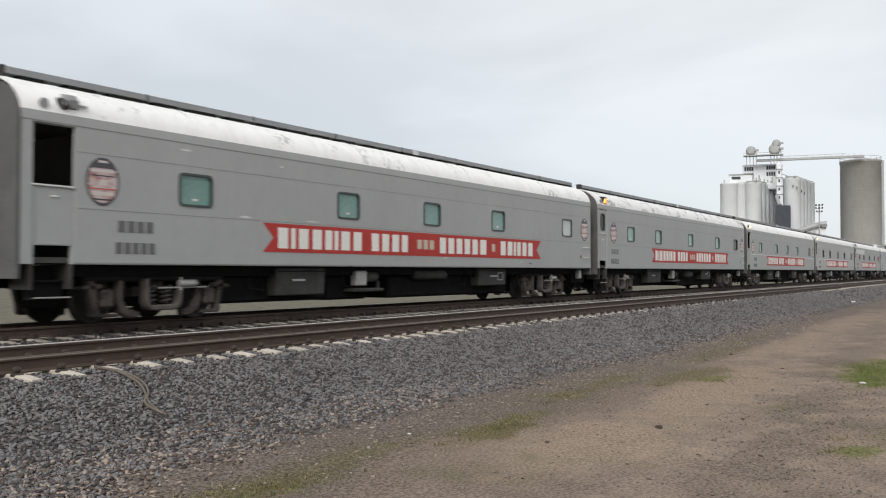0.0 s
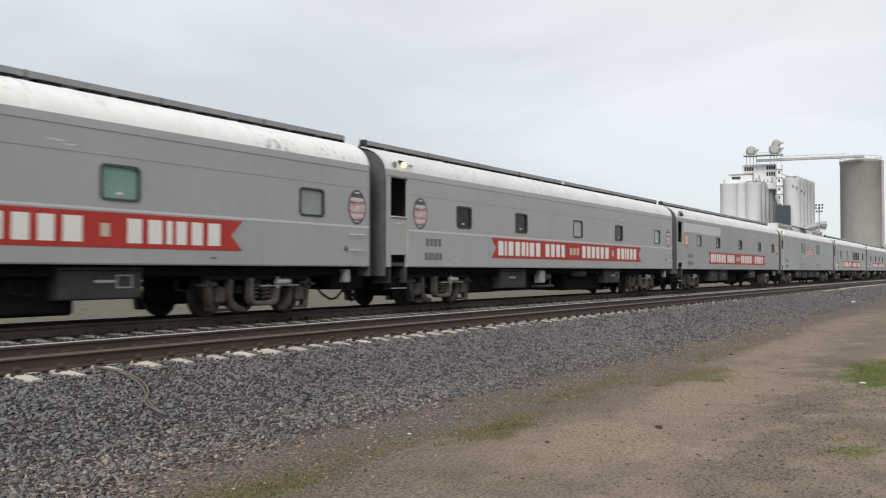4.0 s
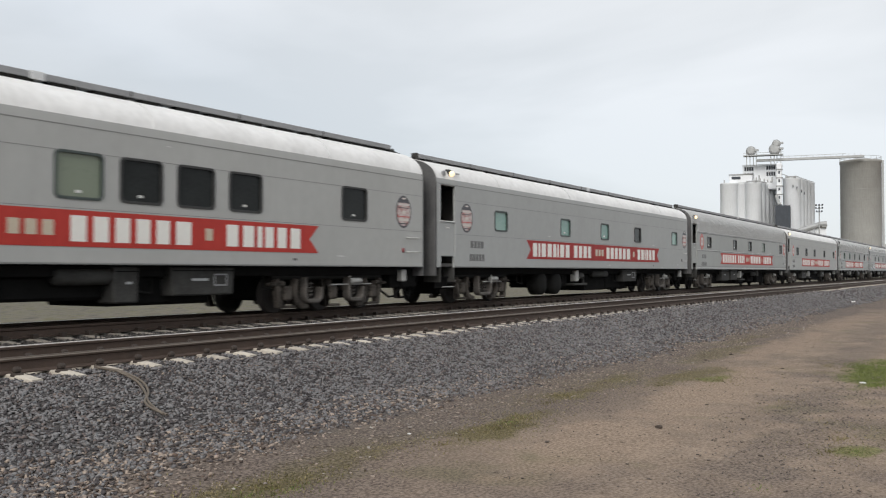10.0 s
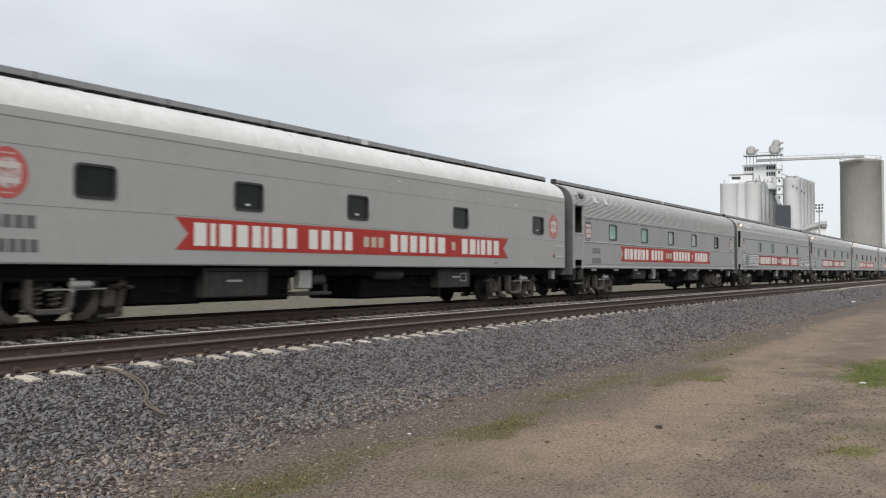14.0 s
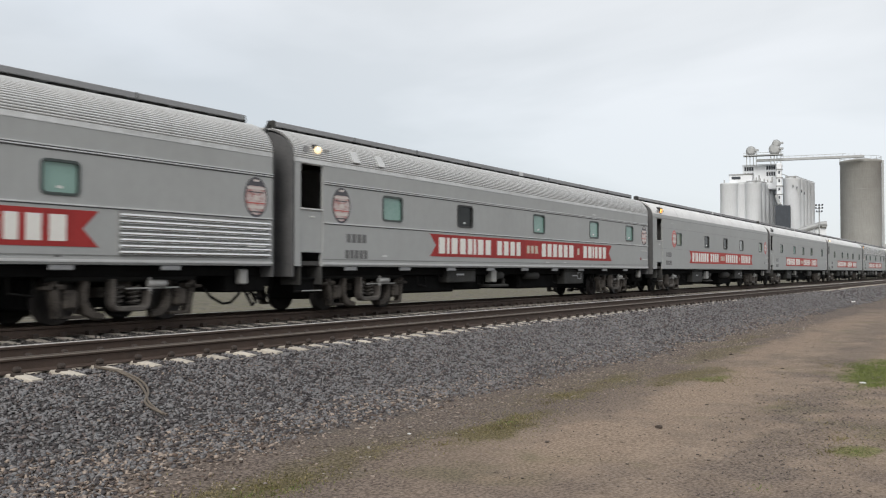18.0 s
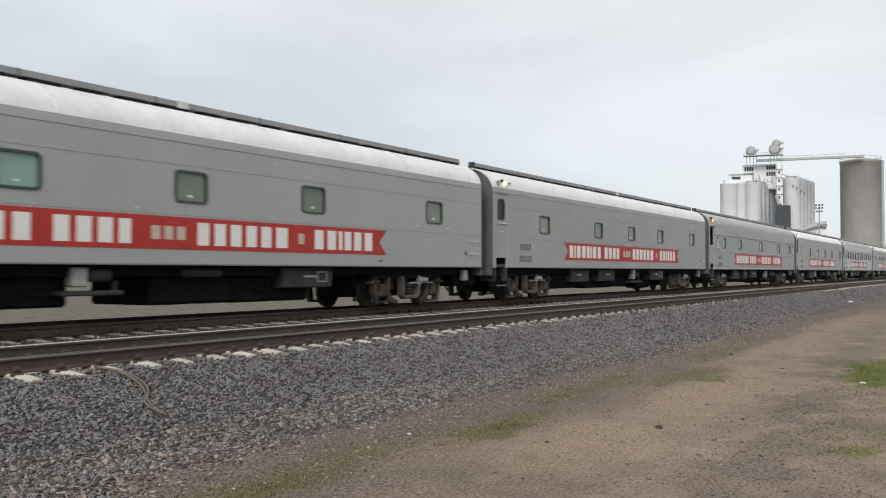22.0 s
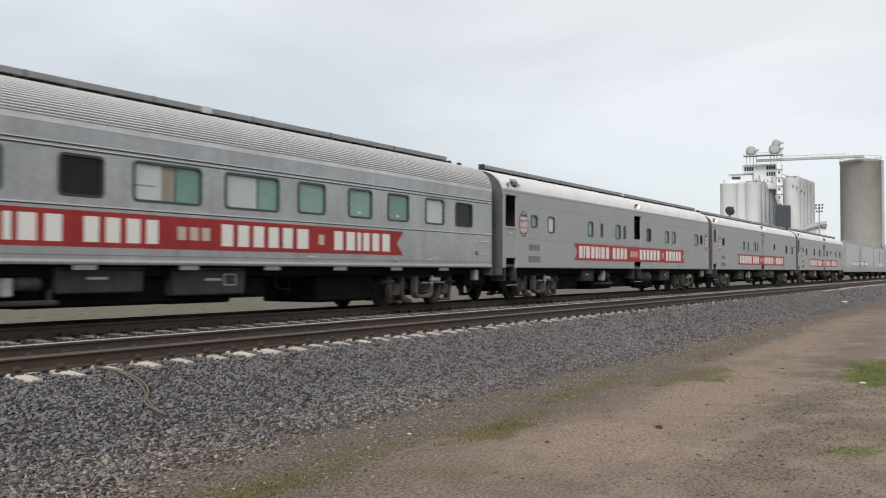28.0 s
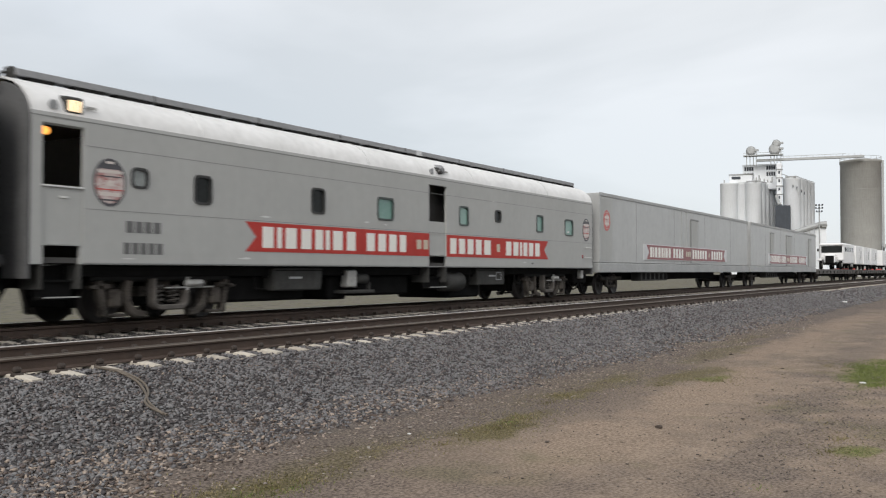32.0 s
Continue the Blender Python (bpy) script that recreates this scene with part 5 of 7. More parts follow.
def end_and_diaphragm(car):
    if "endwall" not in CACHE:
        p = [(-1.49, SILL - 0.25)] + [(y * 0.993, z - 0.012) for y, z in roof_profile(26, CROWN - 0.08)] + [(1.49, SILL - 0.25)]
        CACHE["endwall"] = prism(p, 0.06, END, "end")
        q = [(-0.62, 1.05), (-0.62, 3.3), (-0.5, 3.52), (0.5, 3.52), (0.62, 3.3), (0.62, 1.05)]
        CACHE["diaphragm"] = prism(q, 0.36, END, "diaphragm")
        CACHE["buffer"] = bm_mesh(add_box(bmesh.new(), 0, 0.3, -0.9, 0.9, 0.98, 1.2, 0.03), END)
    part("end_wall", CACHE["endwall"], parent=car, m=pose(-0.06, 0, 0), label="dark grey end wall, gap shade in its colour")
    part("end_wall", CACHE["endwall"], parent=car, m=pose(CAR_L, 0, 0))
    part("diaphragm", CACHE["diaphragm"], parent=car, m=pose(-0.40, 0, 0), label="black gangway diaphragm")
    part("diaphragm", CACHE["diaphragm"], parent=car, m=pose(CAR_L + 0.04, 0, 0))
    # added black blocks fill the shaded space round the couplers
    part("end_gear", box(0.34, 1.6, 0.46, UNDER, 0.04), parent=car, m=pose(-0.2, 0, 0.55), label="dark block standing for gear and shade round the coupler")
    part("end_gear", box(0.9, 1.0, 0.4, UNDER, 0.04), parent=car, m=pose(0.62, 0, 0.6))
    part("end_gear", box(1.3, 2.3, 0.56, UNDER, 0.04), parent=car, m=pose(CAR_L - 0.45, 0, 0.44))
    part("buffer_beam", CACHE["buffer"], parent=car, m=pose(-0.36, 0, 0))
    part("buffer_beam", CACHE["buffer"], parent=car, m=pose(CAR_L + 0.06, 0, 0))


def strip(car, z, h, mat, x0=0.0, x1=CAR_L, y=-1.5, proud=0.008, name="belt_strip"):
    part(name, box(x1 - x0, proud * 2, h, mat, 0.0), parent=car, m=pose((x0 + x1) / 2, y, z - h / 2))


def base_car(index, label, mat, holes, fluted=False, top=EAVE):
    car = new("passenger_car")
    tagged(car, label, "railway car", "cars of the passing train")
    part("side", side_wall(holes, mat, z1=top), parent=car, label="near side of riveted sheet panels")
    part("far_side", add_box(bmesh.new(), 0, CAR_L, 1.44, 1.5, SILL, EAVE), mat, car)
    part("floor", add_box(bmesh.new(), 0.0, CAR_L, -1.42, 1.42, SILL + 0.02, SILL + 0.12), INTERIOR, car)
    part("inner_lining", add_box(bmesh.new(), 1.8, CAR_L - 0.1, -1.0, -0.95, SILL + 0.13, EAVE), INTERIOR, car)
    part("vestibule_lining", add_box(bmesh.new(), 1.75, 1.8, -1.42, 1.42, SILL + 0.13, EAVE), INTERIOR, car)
    roof_part(car, fluted, {0: ROOF_PATCH, 1: ROOF_FLAKE, 2: ROOF_PATCH, 17: ROOF_PATCH}.get(index, ROOF), mat, CROWN - 0.08 if index in LOW_ROOF else CROWN, index in LOW_FLUTES)
    end_and_diaphragm(car)
    MOVING.append((car, index))
    return car


def half_round(length):
    """A bright half-round rib along x, facing -y."""
    key = ("rib", length)
    if key not in CACHE:
        pts = [(-0.055 * math.sin(radians(a)), 0.045 * math.cos(radians(a))) for a in range(0, 181, 20)]
        CACHE[key] = prism(pts, length, CHROME, "rib", smooth=True)
    return CACHE[key]


def coach(index, wins, label, fluted=False, mat=None, emblems=None, door="open", lamp="on", bars=2.42, red=None, six=False,
          ban=(5.95, 20.45), side_door=None, ribs=None, belt="seam", frame_mat=None, patch=None, dx=0.0, top=EAVE):
    """One sleeping or service car. wins: (x, width, z0, z1, pane)."""
    mat = mat or (SILVER_W if index % 3 == 0 and index else SILVER)
    slim = 0.03 if index == 13 else 0.08
    wins = [(x, w - slim, a + slim * 0.4, b - slim * 0.4, p) for x, w, a, b, p in wins]
    holes = [(x - w / 2, x + w / 2, a, b) for x, w, a, b, _ in wins]
    holes += [(0.22 + dx, 1.06 + dx, 1.37, top - 0.01), (0.24 + dx, 1.0 + dx, SILL, 1.36)]
    if side_door:
        holes += [(side_door[0], side_door[1], 1.36, 3.44), (side_door[0], side_door[1], SILL, 1.35)]
    car = base_car(index, label, mat, holes, fluted, top)
    for x, w, a, b, p in wins:
        window(car, x, w, a, b, p, frame_mat or (RUBBER if p in "dg" else GASKET), r=0.11 if w > 0.45 else 0.12)
    dutch_door(car, door, mat, 0.22 + dx, 1.06 + dx)
    steps(car, 0.26 + dx, 0.98 + dx)
    if ban:
        banner(car, ban[0], ban[1], red or RED, gap=side_door if side_door and side_door[2] == "open_low" else None)
    for x, k in emblems or ():
        emblem(car, x, k)
    if bars:
        number_bars(car, bars)
    marker_lamp(car, 0.85 + dx, state=lamp)
    conduit(car, x1={6: CAR_L - 0.55, 18: CAR_L - 1.6}.get(index, CAR_L - 0.12), dz=-0.08 if index in LOW_ROOF else 0.0)
    grab_irons(car, CAR_L - 0.55)
    if not fluted:
        low = 0.08 if index in LOW_ROOF else 0.0
        for x in (3.95, 9.8, 15.4, 20.9):
            part("roof_seam", tube([(x, y, z + 0.003) for y, z in roof_profile(20, CROWN - low)[1:11]], 0.012, SHOULDER, sides=5), parent=car)
    part("roof_hatch", tube([(2.6, -1.30, 3.86), (2.6, -1.35, 3.9), (3.3, -1.35, 3.9), (3.3, -1.30, 3.86)], 0.02, BRIGHT), parent=car)
    if index not in LOW_FLUTES:
        strip(car, top + 0.01, 0.022, TRIM if fluted else SEAM, name="eave_strip", proud=0.008 if fluted else 0.003)
    if index in LOW_FLUTES:
        lb = part("letterboard", box(CAR_L - 1.15, 0.01, 0.375, GROOVE, 0.0), parent=car, m=pose(CAR_L / 2 + 0.575, -1.5, 3.12), label="fluted strip above the windows")
        flutes(lb, [(-1.505, 3.12), (-1.505, 3.50)], CAR_L - 1.15, shift=(0.575 - CAR_L / 2, 1.5, -3.12))
    if index in (10, 11, 12):
        for x in (2.37, 3.48):
            part("vent_cover", plate([(-0.15, -0.16), (0.15, -0.16), (0.15, 0.16), (-0.15, 0.16)], 0.03, PALE, "ventcover"), parent=car, m=pose(x, -1.455, 3.83, -28, 0, 0), label="pale vent cover on the fluted roof")
    if index in (10, 11, 12, 18):
        for k in range(9):
            part("sill_tab", box(0.5, 0.05, 0.10, CONDUIT, 0.01), parent=car, m=pose(2.2 + 2.5 * k, -1.47, 0.925), label="silver tab below the sill")
    if fluted:
        # pairs of proud mouldings over dark strips, recess shade put into their colour
        for z in (3.20, 3.12) if index == 18 else (3.115, 3.07):
            strip(car, z, 0.022, TRIM, x0=1.1, proud=0.02, name="moulding")
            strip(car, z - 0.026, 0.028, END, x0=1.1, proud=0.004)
        strip(car, 2.10, 0.028, TRIM, x0=1.1, proud=0.02, name="moulding")
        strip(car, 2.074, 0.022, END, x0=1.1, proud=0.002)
        strip(car, 1.10, 0.05, TRIM, x0=1.06 + dx, name="sill_strip", proud=0.02)
        strip(car, 1.20, 0.02, SEAM, x0=1.06 + dx, name="sill_strip")
    elif belt == "seam":
        strip(car, 3.06 + (top - EAVE) * 1.3, 0.010, SEAM, x0=1.1, proud=0.003)
        strip(car, 2.04, 0.010, SEAM, x0=1.1, proud=0.003)
    elif belt == "light":
        strip(car, 3.06, 0.010, SEAM, x0=1.1, proud=0.003)
        strip(car, 2.06, 0.05, TRIM, x0=1.1, proud=0.005)
    strip(car, SILL + 0.015, 0.03, SEAM, x0=1.06 + dx, name="sill_strip")
    if ribs:
        for x0, x1 in ribs:
            # backing is dark grey: shade between the ribs is put into its colour
            pan = part("ribbed_panel", box(x1 - x0, 0.02, 0.86, SEAM, 0.0), parent=car, m=pose((x0 + x1) / 2, -1.506, 1.20), label="bright ribbed stainless panel")
            for k in range(7):
                part("rib", half_round(round(x1 - x0, 2)), parent=pan, m=pose(-(x1 - x0) / 2, -0.01, 0.06 + k * 0.118))
            if x0 < 3:
                pl = part("number_plate", box(0.78, 0.02, 0.62, SEAM, 0.01), parent=car, m=pose(2.42, -1.57, 1.30), label="grey plate with dark number bars")
                for z, nn in ((0.36, 4), (0.07, 5)):
                    for q in range(nn):
                        part("number_bar", box(0.09, 0.004, 0.18, NUMBER, 0.0), parent=pl, m=pose(-0.28 + 0.56 * q / (nn - 1), -0.012, z))
    if side_door:
        a, b, kind = side_door
        if kind == "open" or kind == "open_low":
            part("side_door", add_box(bmesh.new(), a, b, -1.46, -1.42, 1.37, 2.37, 0.01), mat, car, "lower half of an open divided side door")
        else:
            d = part("side_door", side_wall([(0.2, b - a - 0.2, 2.56, 3.11)], mat, y=-1.47, z0=1.37, z1=3.44, length=b - a, depth=0.04), parent=car, m=pose(a, 0, 0), label="closed side door with a small window")
            part("door_pane", plate(rounded(0.58, 0.58, 0.06), 0.01, SMOKED, "sidepane"), parent=d, m=pose((b - a) / 2, -1.44, 2.835))
            part("door_gasket", ring(0.60, 0.58, 0.04, 0.1, 0.015, CONDUIT), parent=d, m=pose((b - a) / 2, -1.47, 2.835))
            part("door_rail", box(b - a - 0.06, 0.04, 0.03, TRIM, 0.008), parent=d, m=pose((b - a) / 2, -1.485, 2.33))
            part("door_groove", box(b - a - 0.06, 0.008, 0.03, END, 0.0), parent=d, m=pose((b - a) / 2, -1.472, 2.295))
            part("drip_rail", box(b - a + 0.22, 0.05, 0.035, END, 0.01), parent=car, m=pose((a + b) / 2, -1.515, 3.46), label="dark drip rail over the side door")
            for z in (2.2, 3.1):
                part("door_hinge", box(0.16, 0.03, 0.045, BRIGHT_D, 0.008), parent=d, m=pose(b - a, -1.5, z))
        steps(car, a + 0.03, b - 0.03)
        marker_lamp(car, (a + b) / 2 + 0.1, state="on" if kind != "open_low" else "off", bare=kind == "closed")
    if patch:
        x0, x1, z0, z1, pm = patch
        rng = random.Random(index)
        w, h = x1 - x0, z1 - z0
        pts = [(w * (0.5 + 0.5 * math.cos(a) * rng.uniform(0.7, 1.1)), h * (0.5 + 0.5 * math.sin(a) * rng.uniform(0.7, 1.15))) for a in [2 * math.pi * i / 22 for i in range(22)]] if w < 3 else \
              [(0, 0), (w * 0.3, 0.03), (w * 0.7, -0.02), (w, 0.02), (w, h), (0, h)]
        part("paint_patch", plate(pts, 0.002, pm), parent=car, m=pose(x0, -1.502, z0), label="patch of paler paint")
    if index == 6:
        rd = part("ribbed_door", add_box(bmesh.new(), 10.37, 11.28, -1.5025, -1.49, 1.48, 3.46, 0.0), SILVER_D, car, "narrow ribbed side door")
        for k in range(9):
            part("rib", box(0.05, 0.03, 1.38, SILVER, 0.01), parent=rd, m=pose(10.47 + 0.088 * k, -1.512, 2.06))
        steps(car, 10.42, 11.23)
    rng = random.Random(100 + index)
    for k in range(7):
        w, h = rng.uniform(0.12, 0.5), rng.uniform(0.015, 0.05)
        sx, sz = rng.uniform(1.6, CAR_L - 1.2), rng.choice((rng.uniform(1.08, 1.3), rng.uniform(2.06, 2.2), rng.uniform(3.1, 3.4)))
        scuff = [(w * (0.5 + 0.5 * math.cos(a)) * rng.uniform(0.8, 1.1), h * (0.5 + 0.5 * math.sin(a)) * rng.uniform(0.6, 1.3)) for a in [2 * math.pi * i / 9 for i in range(9)]]
        if not any(h0 - 0.6 < sx < h1 + 0.2 and z0 - 0.1 < sz < z1 + 0.1 for h0, h1, z0, z1 in holes):
            part("scuff", plate(scuff, 0.001, SCUFF), parent=car, m=pose(sx, -1.5012, sz), label="pale scrape in the paint")
    for x in (3.3, CAR_L - 3.75):
        build_truck(car, x, six, index)
    under_gear(car, index)
    return car


def wins(spec, pane_w=0.94, z0=2.23, z1=2.91):
    """'4.0t 9.2d' -> window rows of one size."""
    return [(float(s[:-1]), pane_w, z0, z1, s[-1]) for s in spec.split()]


OV, RD = "oval", "red"
coach(0, wins("3.94t 9.1t 13.1t 17.2t 22.8w"), "silver passenger car with a red banner and open vestibule door", emblems=((1.65, OV), (24.5, OV)), lamp="off")
coach(1, wins("3.97t 7.83t 13.2t 18.6t 22.9d"), "silver passenger car with flaking roof paint and closed door", emblems=((1.8, OV), (24.5, OV)), door="closed", bars=1.98, ban=(6.85, 21.1), lamp="orange")
coach(2, wins("3.97t 9.15t 13.2t 17.2t 22.8g"), "silver passenger car with a pale belt line", emblems=((1.64, OV), (24.6, OV)), belt="light")
coach(3, wins("4.2d 8.15d 13.1g 17.6d 22.77t"), "silver passenger car with mostly dark windows", emblems=((1.7, OV), (24.5, OV)), belt="light")
coach(4, wins("4.05o 8.0d 13.35d 18.75d 23.0d", 0.9, 2.28, 2.9), "dark-windowed silver car with a pale paint patch", emblems=((1.66, RD), (24.5, RD)), lamp="off", patch=(1.15, 8.55, 2.98, 3.49, PALE), mat=SILVER_D)
coach(6, [(4.35, 1.1, 2.2, 3.07, "t"), (9.2, 1.1, 2.2, 3.07, "t"), (13.7, 1.05, 2.2, 3.07, "o"), (15.1, 1.05, 2.2, 3.07, "d"), (16.5, 1.05, 2.2, 3.07, "d"), (17.95, 1.05, 2.2, 3.07, "d"), (21.9, 1.1, 2.2, 3.07, "d")],
      "silver service car with wide windows and a peeling corner", emblems=((2.08, OV), (24.15, OV)), lamp="orange", six=True, bars=2.4, patch=(1.16, 2.25, 1.06, 1.85, WHITE_PATCH))
coach(7, wins("4.05t 9.3t 13.35t 17.4d 22.9t"), "silver passenger car with teal windows", emblems=((1.75, OV), (24.6, OV)), red=RED_D)
coach(8, wins("3.5d 9.4d 13.4d 17.4o 23.2d", 0.92, 2.24, 2.88), "fluted-roof silver car with dark windows", fluted=True, mat=SILVER_D, emblems=((2.0, RD), (24.5, RD)))
coach(9, wins("4.05d 8.05d 12.05d 17.3d 22.8d", 0.93, 2.23, 2.87), "smooth silver car with five dark windows", emblems=((2.3, RD), (24.1, RD)))
coach(10, wins("4.3t 8.35t 12.35g 16.4g 20.9d"), "fluted-roof silver car with dull paint", fluted=True, mat=SILVER_D, emblems=((0.95 + 0.6, OV), (24.3, OV)), lamp="off", ban=(5.2, 19.6))
coach(11, wins("6.3t 10.3t 15.6t 19.65t", 0.82, 2.25, 2.88), "fluted-roof car with bright ribbed lower panels", fluted=True, mat=SILVER, emblems=((1.76, OV), (24.6, OV)), red=RED_D, ribs=((1.15, 5.5), (20.9, 25.0)))
coach(12, wins("4.05t 8.0d 13.3t 18.5t 22.65t", 0.98, 2.26, 2.95), "fluted-roof silver car with battered lower panels", fluted=True, mat=SILVER, emblems=((1.78, OV), (24.6, OV)), red=RED_D, lamp="on")
coach(13, wins("4.1o 9.35d 13.4d 17.4g 22.8o", 0.9, 2.25, 2.88), "smooth silver car with a red emblem and orange lamp", emblems=((3.3, RD), (24.35, RD)), lamp="orange", ban=(5.95, 20.4), dx=0.36)
coach(14, wins("4.05o 9.03t 12.9o 16.8o 22.3o", 0.91, 2.3, 2.96), "plain silver car without emblem", lamp="off", ban=(5.65, 19.87))
coach(15, wins("3.98o 9.2o 13.15o 17.2o 22.52o", 0.91, 2.27, 2.92), "plain silver car with closed door and olive blinds", door="closed", ban=(5.72, 20.17), mat=SILVER_D)
coach(16, wins("3.27t 7.2t 13.2t 19.1t 23.1t", 0.92, 2.29, 2.93), "fluted-roof silver car with teal windows", fluted=True, mat=SILVER_D, emblems=((1.9, OV), (24.5, OV)), lamp="orange", ban=(5.8, 20.2))
coach(17, wins("6.25t 10.25w 14.3t 18.3g 23.4g", 0.95), "smooth silver car with four teal windows", emblems=((2.3, OV), (24.4, OV)))
coach(18, [(2.15, 0.4, 2.24, 3.0, "g"), (3.72, 0.98, 2.25, 3.04, "d"), (5.66, 0.98, 2.25, 3.04, "d"), (7.58, 0.98, 2.25, 3.04, "t"), (9.6, 0.98, 2.25, 3.02, "d"), (11.62, 1.78, 2.25, 3.04, "p"),
           (14.02, 1.74, 2.25, 3.04, "p"), (16.05, 1.05, 2.28, 3.04, "t"), (18.0, 1.05, 2.28, 3.04, "t"), (19.75, 1.05, 2.28, 3.04, "t"), (21.65, 1.05, 2.28, 3.04, "w"), (23.35, 1.05, 2.28, 3.02, "d")],
      "stainless fluted-roof dining car with many wide windows", fluted=True, mat=STEEL, bars=2.3, ban=(5.5, 20.0), red=RED_D)
coach(19, [(2.42, 0.54, 2.47, 2.91, "t"), (3.85, 0.6, 2.32, 2.93, "w"), (7.65, 0.55, 2.31, 2.93, "t"), (8.85, 0.28, 2.31, 2.92, "t"), (10.75, 0.6, 2.31, 2.93, "t"), (11.55, 0.28, 2.32, 2.94, "t"), (14.8, 0.62, 2.31, 2.93, "d"),
           (17.55, 0.58, 2.31, 2.93, "t"), (18.65, 0.58, 2.31, 2.93, "t"), (22.7, 0.65, 2.3, 2.92, "t"), (23.6, 0.5, 2.4, 2.9, "d")],
      "silver sleeping car with narrow windows and open side door", emblems=((1.58, OV), (24.6, OV)), lamp="off", side_door=(12.8, 13.76, "open"), top=3.61)
coach(20, [(2.45, 0.55, 2.45, 2.9, "d"), (7.6, 0.46, 2.27, 2.87, "w"), (8.75, 0.26, 2.25, 2.86, "t"), (10.6, 0.6, 2.25, 2.88, "w"), (11.45, 0.24, 2.27, 2.88, "w"), (16.85, 0.5, 2.48, 2.92, "d"), (21.25, 0.6, 2.29, 2.9, "d"), (23.4, 0.85, 2.25, 2.88, "t")],
      "silver sleeping car with a satellite dish on its roof", emblems=((1.6, OV), (24.6, OV)), door="closed", side_door=(12.65, 13.62, "closed"), top=3.61)
coach(21, [(2.32, 0.44, 2.5, 2.9, "g"), (3.95, 0.52, 2.29, 2.9, "d"), (7.7, 0.54, 2.3, 2.93, "d"), (10.55, 0.78, 2.28, 2.9, "t"), (14.75, 0.6, 2.31, 2.92, "t"), (17.0, 0.46, 2.52, 2.93, "d"), (20.2, 0.58, 2.31, 2.93, "t"), (22.8, 0.8, 2.27, 2.9, "t")],
      "silver sleeping car with an open door splitting its banner", emblems=((1.62, OV), (24.5, OV)), ban=(5.2, 20.9), side_door=(12.75, 13.72, "open_low"), top=3.61, lamp="amber")
part("vestibule_lamp", lathe([(0.01, -0.05), (0.07, -0.03), (0.08, 0.0), (0.05, 0.03)], LAMP_ORANGE, 14, "y"), parent=MOVING[-1][0], m=pose(0.42, -1.28, 3.40), label="small glowing orange lamp inside the doorway")



